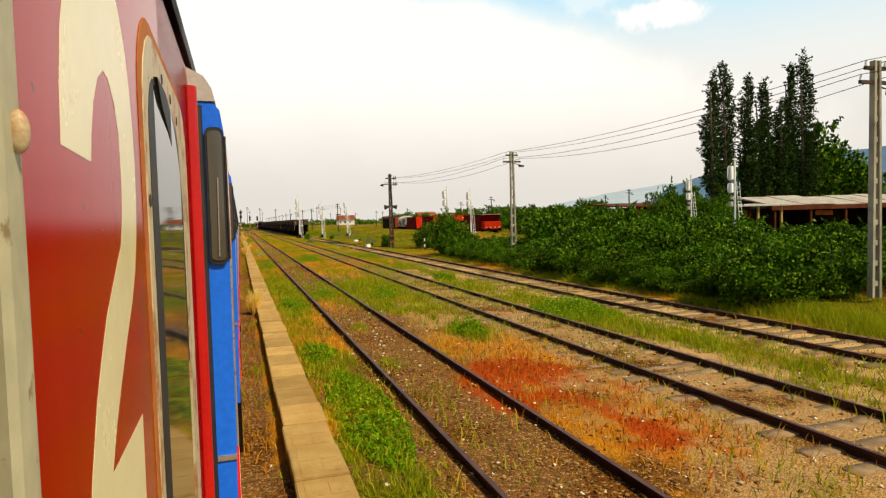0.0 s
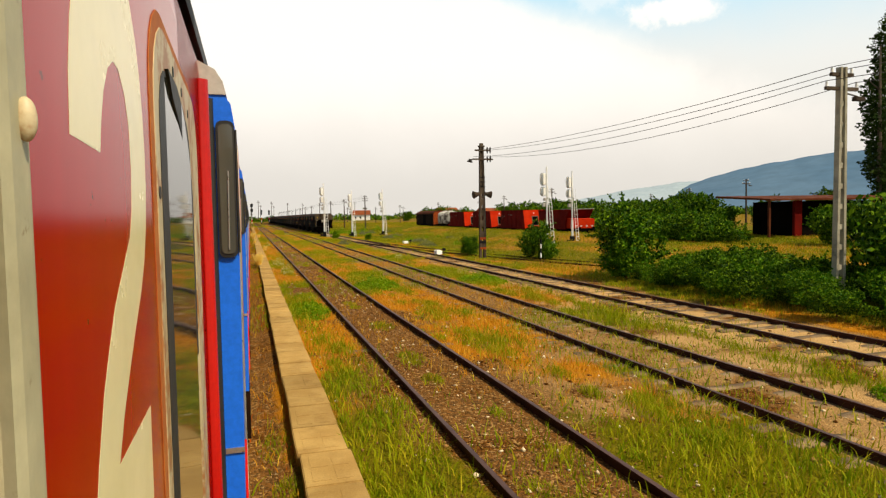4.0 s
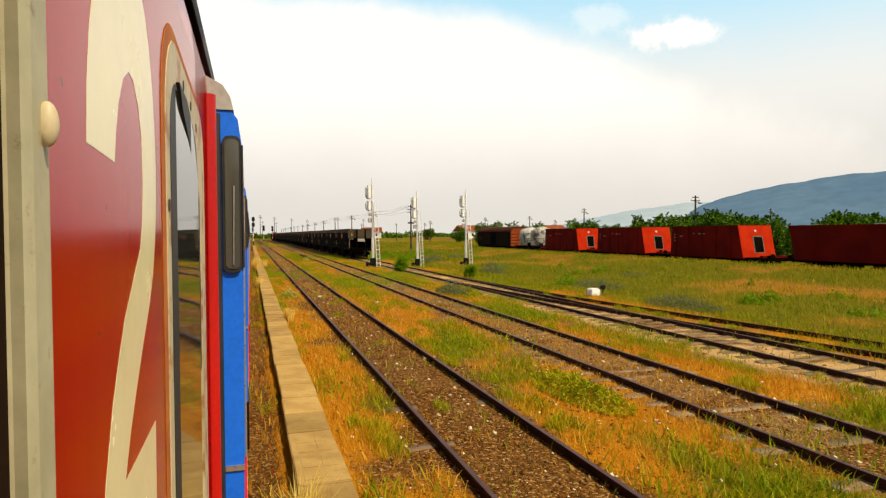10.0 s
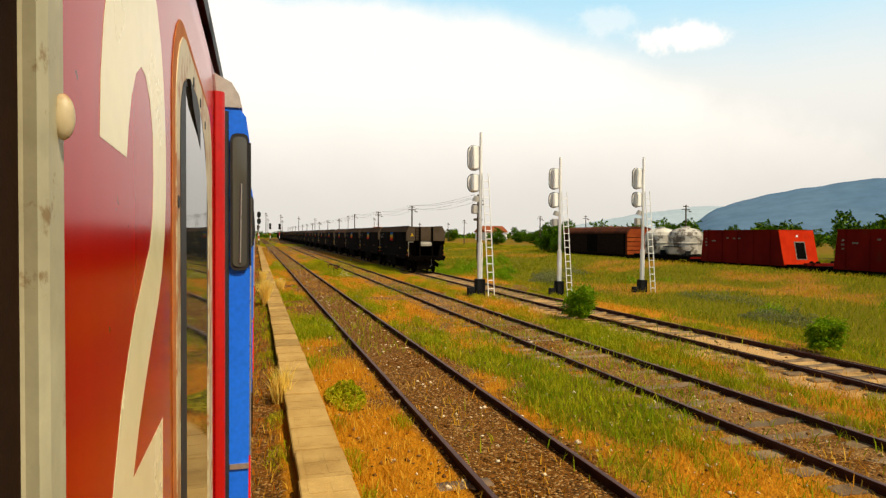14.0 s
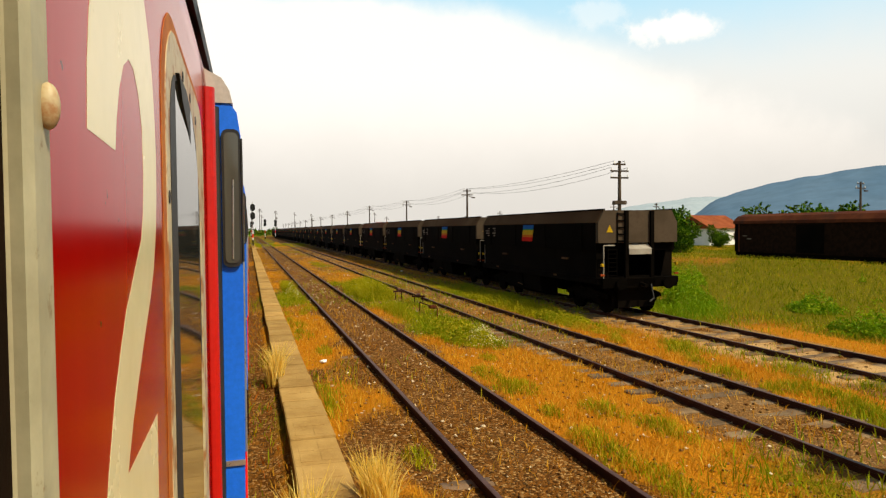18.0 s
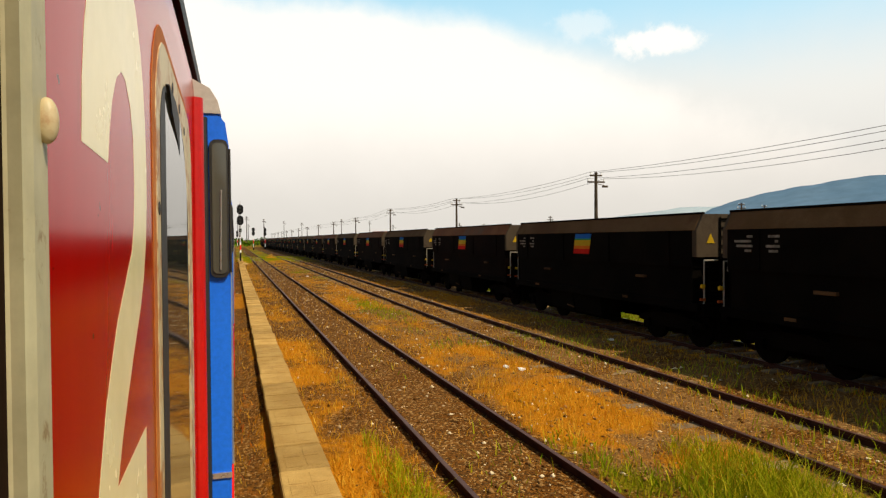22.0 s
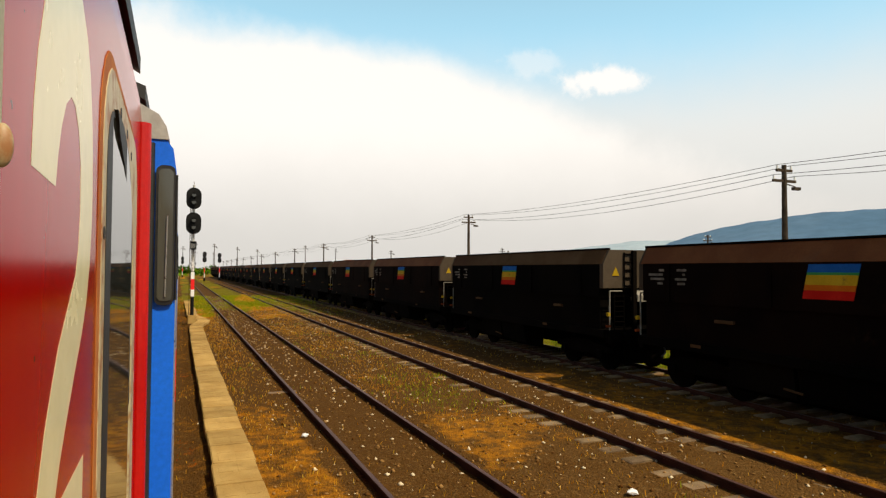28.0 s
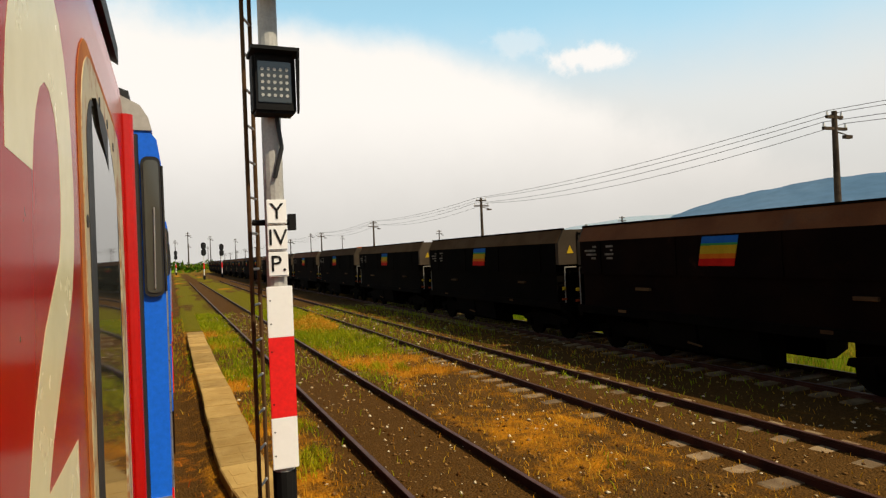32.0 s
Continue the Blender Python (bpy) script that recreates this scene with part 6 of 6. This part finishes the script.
def point_lever(x, y, rz):
    s = thing("switch_lever", "white switch box with a black lever beside the turnout", "switch lever", "switch levers", m=pose(x, y, GROUND + 0.03, 0, 0, rz))
    part("box", prism([(-0.25, 0), (0.25, 0), (0.25, 0.22), (0.12, 0.34), (-0.2, 0.34), (-0.25, 0.28)], "y", -0.18, 0.18), M["white"], s, "white enamel box")
    part("base", box(-0.5, 0.75, -0.12, 0.12, -0.05, 0.03), M["black"], s)
    part("lever", rod((0.5, 0, 0.0), (0.62, 0, 0.38), 0.03), M["black"], s)
    part("weight", rod((0.55, -0.07, 0.36), (0.55, 0.07, 0.36), 0.11, seg=14), M["black"], s, "black counterweight")


point_lever(13.5, 69.6, 20)
point_lever(15.4, 88.0, 10)


def marker_post(x, y):
    s = thing("marker_post", "short black and white banded marker post", "marker post", m=pose(x, y, GROUND))
    for i in range(5):
        part("band", rod((0, 0, i * 0.28), (0, 0, (i + 1) * 0.28), 0.05, seg=10), M["white" if i % 2 else "black"], s)


marker_post(17.0, 59.2)


def build_litter():
    g = random.Random(3)
    own = bmesh.new()
    bmesh.ops.create_icosphere(own, subdivisions=1, radius=0.09)
    for v in own.verts:
        v.co *= g.uniform(0.7, 1.2)
        v.co.z *= 0.6
    for i, (x, y) in enumerate(((5.2, 88.5), (1.55, 130.9), (5.9, 158.0), (6.1, 157.6), (10.3, 160.5), (5.6, 197.0), (2.1, 201.5), (26.0, 98.0), (28.0, 104.0), (3.1, 92.0))):
        if i == 0:
            ob = part("litter", own, M["white"], None)
            first = ob
        else:
            ob = again(first, pose(0, 0, 0))
        ob.matrix_basis = pose(x, y, GROUND + 0.04, 0, 0, 40 * i)
        ob.scale = (1.2, 1.0, 0.8)
        tagged(ob, "crumpled white scrap lying among the gravel", "litter", "white scraps in the gravel")


build_litter()


def build_rodding():
    """Rusty point-rodding stands and a bent pipe frame in the weeds between the first two tracks."""
    first = None
    for x, y, rz in ((6.06, 142.94, 20), (6.33, 140.63, -15)):
        if first is None:
            first = thing("rodding_stand", "small rusty rodding stand in the weeds", "stand", "rodding stands", m=pose(x, y, GROUND, 0, 0, rz))
            for s in (-0.16, 0.16):
                part("leg", rod((s, 0, -0.1), (s, 0, 0.34), 0.022, seg=6), M["rail"], first)
            part("crosspiece", box(-0.26, 0.26, -0.05, 0.05, 0.32, 0.39, bevel=0.01), M["rail"], first)
            part("roller", rod((-0.08, -0.02, 0.44), (0.08, -0.02, 0.44), 0.05, seg=10), M["rail_top"], first)
        else:
            copy_thing(first, pose(x, y, GROUND, 0, 0, rz))
    p, q = Vector((5.82, 138.52, 0.25)), Vector((5.87, 136.48, 0.25))
    f = thing("pipe_frame", "bent rusty pipe frame standing in the weeds", "frame")
    for e in (p, q):
        part("leg", rod((e.x, e.y, GROUND - 0.1), e, 0.02, seg=8), M["wagon_brown"], f)
    part("pipe", rod(p, q, 0.02, seg=8), M["wagon_brown"], f)
    m = p.lerp(q, 0.75)
    part("clamp", box(m.x - 0.12, m.x + 0.12, m.y - 0.12, m.y + 0.12, m.z - 0.05, m.z + 0.06, bevel=0.02), M["wagon_brown"], f)


build_rodding()

# ---- stones, grass and weeds ----


def stones():
    g = np.random.RandomState(21)
    n = 62000
    x = g.choice([3.25, 5.4, 7.7, 1.7, 10.0, 12.2], n, p=[0.30, 0.22, 0.22, 0.10, 0.10, 0.06]) + g.normal(0, 0.75, n)
    y = g.uniform(-4, 262, n)
    keep = (np.abs(x - 0.79) > 0.4)
    x, y = x[keep], y[keep]
    n = len(x)
    s = 0.012 + 0.034 * g.rand(n) ** 2.5
    base = np.array([[1, 0, 0], [-1, 0, 0], [0, 1, 0], [0, -1, 0], [0, 0, 1], [0, 0, -1]], float)
    f = np.array([[0, 2, 4], [2, 1, 4], [1, 3, 4], [3, 0, 4], [2, 0, 5], [1, 2, 5], [3, 1, 5], [0, 3, 5]])
    a = g.uniform(0, 6.28, n)
    sc = np.stack([s * g.uniform(0.7, 1.3, n), s * g.uniform(0.7, 1.3, n), s * g.uniform(0.4, 0.9, n)], 1)
    v = base[None] * sc[:, None]
    v = v * (1 + 0.25 * g.normal(size=v.shape))
    c, q = np.cos(a)[:, None], np.sin(a)[:, None]
    v = np.stack([v[:, :, 0] * c - v[:, :, 1] * q, v[:, :, 0] * q + v[:, :, 1] * c, v[:, :, 2]], 2)
    v = v + np.stack([x, y, ground_z(x, y) + 0.01], 1)[:, None]
    faces = (f[None] + (np.arange(n) * 6)[:, None, None]).reshape(-1, 3)
    tagged(new("ballast_stones", arrays_mesh("ballast_stones", v.reshape(-1, 3), faces, M["stone"])), "loose pale and rusty ballast stones", "stones", kind="stuff")


stones()


def blades(name, label, x, y, h, w, mat, seed, lean=0.35, category="grass"):
    """Grass blades: bent tapered strips of three triangles."""
    g = np.random.RandomState(seed)
    n = len(x)
    z = ground_z(x, y)
    a = g.uniform(0, 2 * np.pi, n)
    ux, uy = np.cos(a), np.sin(a)
    b = g.uniform(0, 2 * np.pi, n)
    ln = lean * h * g.uniform(0.2, 1.4, n)
    lx, ly = np.cos(b) * ln, np.sin(b) * ln
    p = np.empty((n, 5, 3))
    p[:, 0] = np.stack([x - ux * w, y - uy * w, z - 0.01], 1)
    p[:, 1] = np.stack([x + ux * w, y + uy * w, z - 0.01], 1)
    mx, my, mz = x + lx * 0.35, y + ly * 0.35, z + h * 0.6
    p[:, 2] = np.stack([mx + ux * w * 0.7, my + uy * w * 0.7, mz], 1)
    p[:, 3] = np.stack([mx - ux * w * 0.7, my - uy * w * 0.7, mz], 1)
    p[:, 4] = np.stack([x + lx, y + ly, z + h], 1)
    f = np.array([[0, 1, 2], [0, 2, 3], [3, 2, 4]])
    faces = (f[None] + (np.arange(n) * 5)[:, None, None]).reshape(-1, 3)
    ob = new(name, arrays_mesh(name, p.reshape(-1, 3), faces, mat))
    return tagged(ob, label, category, kind="stuff")


def clear(x, y):
    """Keeps plants off the rails, the platform and the train's own bed."""
    ok = (np.abs(x - 0.79) > 0.36) & (x > -0.15)
    for c in (TRACKS["a"], TRACKS["b"], TRACKS["c"]):
        ok &= np.abs(np.abs(x - c) - GAUGE / 2) > 0.09
    return ok


def build_grass():
    g = np.random.RandomState(77)
    n = 1250000
    x = np.where(g.rand(n) < 0.82, g.uniform(-0.1, 11.2, n), g.uniform(9.0, 16.5, n))
    y = 2 + 260 * g.rand(n)
    keep = clear(x, y) & (g.rand(n) < cover(x, y) * 0.75)
    x, y = x[keep], y[keep]
    zn = zones(x, y)
    gr, ru = zn[:, 0] / np.maximum(cover(x, y), 0.05), zn[:, 2]
    pick = g.rand(len(x))
    rusty = pick < ru
    green = (~rusty) & (g.rand(len(x)) < gr)
    dry = ~green & ~rusty
    size = (0.5 + 0.9 * fbm(x * 0.8, y * 0.6, 61)) * np.interp(y, [150, 190, 228, 245], [1.0, 0.5, 0.5, 1.0])
    for nm, lb, sel, mt, h0, w0 in (("green_grass", "green grass between the tracks", green, "grass", 0.18, 0.008), ("dry_grass", "dry straw-coloured grass between the tracks", dry, "straw", 0.13, 0.006),
                                    ("rusty_weeds", "rust-red dock and dry weeds in the gravel", rusty, "rust_weed", 0.12, 0.009)):
        k = int(sel.sum())
        blades(nm, lb, x[sel], y[sel], h0 * size[sel] * g.uniform(0.5, 1.3, k), w0 * g.uniform(0.7, 1.5, k), M[mt], 5, 0.8)
    # meadow across to the far siding
    n = 420000
    x = 15.0 + 47.0 * g.rand(n) ** 1.35
    y = g.uniform(10, 275, n)
    green = g.rand(n) < zones(x, y)[:, 0]
    s = 0.5 + fbm(x * 0.3, y * 0.3, 141)
    far = 1.0 + (x - 15) / 22.0
    for nm, lb, sel, mt in (("meadow_grass", "rough green meadow grass beyond the tracks", green, "meadow"), ("meadow_straw", "dry yellow meadow grass beyond the tracks", ~green, "hay")):
        k = int(sel.sum())
        blades(nm, lb, x[sel], y[sel], 0.18 * s[sel] * g.uniform(0.35, 1.4, k), 0.0075 * far[sel] * g.uniform(0.7, 1.4, k), M[mt], 6, 0.9)


build_grass()


def build_clumps():
    """Soft yellow-green grass clumps along the strips between the tracks, and tall growth at a few spots."""
    g = np.random.RandomState(91)
    xs, ys, hs = [], [], []

    def clump(x, y, rx, ry, n, h):
        r, a = g.rand(n) ** 0.6, g.uniform(0, 6.28, n)
        xs.append(x + np.cos(a) * r * rx)
        ys.append(y + np.sin(a) * r * ry)
        hs.append(h * (1.15 - 0.75 * r) * g.uniform(0.55, 1.1, n))

    for cx, wide, y0, y1, count in ((5.5, 0.75, 42, 132, 90), (9.95, 0.80, 40, 140, 130), (4.6, 0.2, 45, 130, 60), (9.1, 0.25, 45, 140, 80), (1.75, 0.45, 6, 62, 40), (5.5, 0.8, 14, 45, 30), (9.9, 0.8, 10, 45, 30), (13.9, 0.5, 55, 125, 70), (1.8, 0.4, 62, 150, 28), (3.25, 0.35, 10, 95, 30), (5.5, 0.8, 236, 262, 20), (1.9, 0.5, 232, 262, 18), (1.19, 0.06, 2, 150, 60), (0.36, 0.06, 2, 140, 26)):
        for _ in range(count):
            s = g.uniform(0.5, 1.3)
            clump(cx + g.normal(0, wide * 0.6), g.uniform(y0, y1), 0.26 * s, 0.55 * s, int(210 * s), g.uniform(0.14, 0.30) * (0.6 if cx in (3.25, 1.19, 0.36) else 1.0))
    for _ in range(150):
        clump(g.uniform(13.2, 15.4), g.uniform(133, 262), 0.45, 0.9, 150, g.uniform(0.45, 0.9))
    for x, y, rx, ry, n, h in ((5.35, 147.0, 0.95, 4.2, 5200, 0.75), (5.2, 144.2, 0.75, 2.0, 2600, 0.85), (5.9, 150.0, 0.6, 2.2, 1500, 0.55), (5.0, 138.5, 0.4, 2.0, 1100, 0.5), (1.85, 148.5, 0.35, 5.5, 2200, 0.50), (9.4, 139.0, 0.5, 6.0, 2800, 0.45),
                              (14.6, 13.0, 1.0, 6.0, 5200, 0.60), (16.8, 8.5, 2.4, 4.0, 6000, 0.65), (20.0, 11.0, 3.0, 3.0, 5000, 0.7), (14.4, 26.0, 0.6, 8.0, 3000, 0.45)):
        clump(x, y, rx, ry, n, h)
    x, y, h = np.concatenate(xs), np.concatenate(ys), np.concatenate(hs)
    ok = clear(x, y)
    x, y, h = x[ok], y[ok], h[ok]
    w = 0.0052 * g.uniform(0.7, 1.5, len(x))
    for sel, mt, lb in ((y < 62, "grass", "fresh green grass clumps between the tracks"), ((y > 132) & (x > 12.6), "weed", "green weeds behind the row of hoppers"), ((y >= 62) & ~((y > 132) & (x > 12.6)), "lush", "soft yellow-green grass clumps between the tracks")):
        blades("grass_clumps", lb, x[sel], y[sel], h[sel], w[sel], M[mt], 8, 0.75)


build_clumps()


def weed_patch(name, label, x, y, rx, ry, h, n, mat, seed, size=0.024, top=False):
    """A mound of small leaves, thick in the middle and ragged at the rim; top: only its upper skin."""
    g = np.random.RandomState(seed)
    a, r = g.uniform(0, 6.28, n), g.rand(n) ** 0.5 * 1.15
    px, py = np.cos(a) * r * rx, np.sin(a) * r * ry
    r = r * (0.75 + 0.6 * vnoise(np.cos(a) * 2 + seed, np.sin(a) * 2 + 7, seed))
    ridge = (0.15 + 1.3 * vnoise(px * 7 + seed, py * 5, seed)) * np.clip(1.25 - r, 0.08, 1)
    pz = h * ridge * (g.uniform(0.9, 1.08, n) if top else g.rand(n) ** 0.7)
    c = np.stack([px, py, pz + 0.02], 1)
    d = g.normal(size=(n, 3)) + np.array([0, 0, 1.4 if top else 0.5])
    d /= np.linalg.norm(d, axis=1)[:, None]
    u = np.cross(d, g.normal(size=(n, 3)))
    u /= np.linalg.norm(u, axis=1)[:, None] + 1e-9
    w = np.cross(d, u)
    s = (size * (0.5 + g.rand(n)))[:, None]
    v = np.stack([c - u * s * 1.6, c + w * s * 0.6 + d * s * 0.2, c + u * s * 1.6, c - w * s * 0.6 + d * s * 0.2], 1).reshape(-1, 3)
    ob = new(name, arrays_mesh(name, v, np.arange(4 * n, dtype=np.int32).reshape(-1, 4), mat))
    ob.matrix_basis = pose(x, y, GROUND)
    return tagged(ob, label, "weeds", "weed patches between the tracks")


def build_weeds():
    for i, (x, y, rx, ry, h) in enumerate(((1.75, 9.9, 0.42, 2.4, 0.26), (1.7, 23.2, 0.5, 2.4, 0.28), (5.1, 50.3, 0.8, 1.7, 0.55), (9.9, 50.5, 0.9, 1.6, 0.42), (9.8, 17.5, 1.0, 1.9, 0.55), (5.6, 15.6, 0.35, 0.8, 0.5),
                                           (1.8, 44.4, 0.5, 2.0, 0.28), (5.4, 24.5, 0.5, 1.2, 0.4), (5.4, 92.5, 0.5, 1.3, 0.4), (5.5, 133.5, 0.6, 1.8, 0.5),
                                           (9.6, 138.5, 0.6, 6.0, 0.45), (10.1, 92.0, 0.7, 2.0, 0.5), (1.6, 118.0, 0.25, 0.7, 0.5), (9.6, 30.0, 0.4, 1.2, 0.4), (5.8, 72.0, 0.5, 1.5, 0.4),
                                           (1.55, 100.0, 0.3, 0.8, 0.35), (3.2, 26.0, 0.5, 0.9, 0.25), (1.6, 14.5, 0.4, 0.9, 0.3))):
        weed_patch("weed_patch", "leafy green weeds growing in the gravel", x, y, rx, ry, h * 0.75, int(1800 + 3200 * rx * ry), M["weed" if y < 60 else "lush"], 400 + i)
    for i, (x, y, rx, ry) in enumerate(((1.60, 64.2, 0.42, 1.2), (1.75, 92.3, 0.4, 0.9), (9.7, 66.0, 0.3, 0.8), (5.8, 132.0, 0.4, 1.0), (1.85, 58.4, 0.28, 1.4), (1.85, 146.5, 0.35, 2.0), (5.3, 146.0, 0.7, 3.0))):
        weed_patch("flower_patch", "leafy weeds under white umbel flowers", x, y, rx, ry, 0.36, 2000, M["lush"], 450 + i)
        weed_patch("flower_cluster", "white umbel flowers above the weeds", x, y, rx, ry, 0.42, 640, M["petal"], 450 + i, 0.011, True)
    for i, (x, y, rx, ry, h) in enumerate(((9.6, 91.5, 0.7, 1.5, 0.75), (17.5, 106.0, 0.8, 2.0, 0.6), (20.0, 112.0, 1.0, 3.0, 0.6), (17.2, 124.5, 0.7, 1.8, 0.7), (19.0, 127.5, 0.9, 2.2, 0.8), (22.5, 131.0, 0.8, 2.5, 0.7), (18.0, 92.0, 0.9, 2.4, 0.5), (23.0, 96.0, 1.0, 2.4, 0.5), (16.4, 83.0, 0.8, 2.0, 0.5))):
        weed_patch("mugwort_clump", "tall grey-green mugwort clump beside the track", x, y, rx, ry, h, 5200, M["grey_weed"], 520 + i, 0.022)
    g = np.random.RandomState(64)
    for i in range(26):
        x, y, s = g.uniform(15.4, 31.0), g.uniform(74, 158), g.uniform(0.5, 1.3)
        weed_patch("weed_patch", "dark green weeds standing in the meadow", x, y, 0.45 * s, 0.8 * s, g.uniform(0.35, 0.8), 1500, M["weed"], 560 + i, 0.03)
    for i, (x, y, h) in enumerate(((15.6, 136.5, 1.2), (17.6, 139.5, 1.0), (16.2, 129.6, 0.8), (20.5, 143.0, 1.1), (24.5, 150.0, 1.2), (18.4, 133.5, 0.7))):
        weed_patch("weed_patch", "tall dark green weeds in the meadow beside the hoppers", x, y, 0.75, 1.1, h, 3200, M["weed"], 640 + i, 0.032)
    weed_patch("weed_patch", "tall soft green weeds between two tracks", 5.35, 146.5, 0.85, 3.6, 0.62, 9000, M["lush"], 541, 0.016)
    weed_patch("weed_patch", "soft green weeds beside the platform", 1.85, 148.0, 0.30, 3.5, 0.45, 3600, M["lush"], 542, 0.016)
    weed_patch("dry_bush", "round orange dry weed bush beyond the platform", 5.55, 250.5, 0.8, 2.2, 0.7, 5000, M["straw"], 540, 0.022)
    # bushy straw tufts at the platform's edge
    g = np.random.RandomState(55)
    for i, (x, y, n, h) in enumerate(((0.42, 22.9, 260, 0.75), (0.46, 64.8, 320, 0.85), (0.42, 67.5, 160, 0.7), (0.40, 116.9, 420, 1.05), (0.44, 122.3, 220, 0.7), (0.46, 129.5, 200, 0.75), (0.45, 100.5, 120, 0.6), (1.25, 123.0, 280, 0.65), (1.25, 84.0, 200, 0.5))):
        n *= 2
        a, r = g.uniform(0, 6.28, n), 0.26 * g.rand(n)
        ob = blades("straw_tuft", "tall tuft of dry yellow grass at the platform edge", x + np.cos(a) * r * 0.6, y + np.sin(a) * r * 1.6, h * g.uniform(0.5, 1.1, n), np.full(n, 0.007), M["pale_straw"], 70 + i, 0.45)
        tagged(ob, group="straw tufts at the platform")
        ob["kind"] = "thing"


build_weeds()

# ---- pieces of the setting: slabs and sleepers ----
build_platform()


def sleeper_mesh():
    return prism([(-1.25, -0.20), (-1.25, -0.145), (-1.22, -0.128), (-0.55, -0.128), (-0.35, -0.15), (0.35, -0.15), (0.55, -0.128), (1.22, -0.128), (1.25, -0.145), (1.25, -0.20)], "y", -0.13, 0.13)


def build_sleepers():
    g = random.Random(9)
    first = None
    for i in range(280):
        y = 76.0 + i * 0.63
        m = pose(g.uniform(-0.03, 0.03), y + g.uniform(-0.03, 0.03), (0.020 if y < 135 else 0.008) + g.uniform(-0.014, 0.012), g.uniform(-1, 1), g.uniform(-0.4, 0.4), g.uniform(-1.6, 1.6))
        if first is None:
            first = part("sleeper", sleeper_mesh(), M["sleeper"], tracks["b"], m=m)
        else:
            again(first, m)
    for key, mt, lift, y0, y1, step in (("b", "sleeper", 0.016, -6, 75.5, 0.63), ("c", "sleeper", 0.032, 0, 262, 0.63), ("a", "timber_sleeper", -0.012, 0, 262, 0.66)):
        src = sleeper_mesh()
        base = np.array([v.co[:] for v in src.verts])
        src.verts.ensure_lookup_table()
        tri = bmesh.ops.triangulate(src, faces=src.faces[:])
        fc = np.array([[v.index for v in f.verts] for f in src.faces])
        src.free()
        ys = np.arange(y0, y1, step)
        v = np.concatenate([base + np.array([g.uniform(-0.04, 0.04), q + g.uniform(-0.03, 0.03), lift + g.uniform(-0.015, 0.012)]) for q in ys])
        f = np.concatenate([fc + i * len(base) for i in range(len(ys))])
        ob = new("sleepers", arrays_mesh("sleepers", v, f, M[mt]))
        ob.parent = tracks[key]
        tagged(ob, "half-buried sleepers", kind="stuff")


build_sleepers()
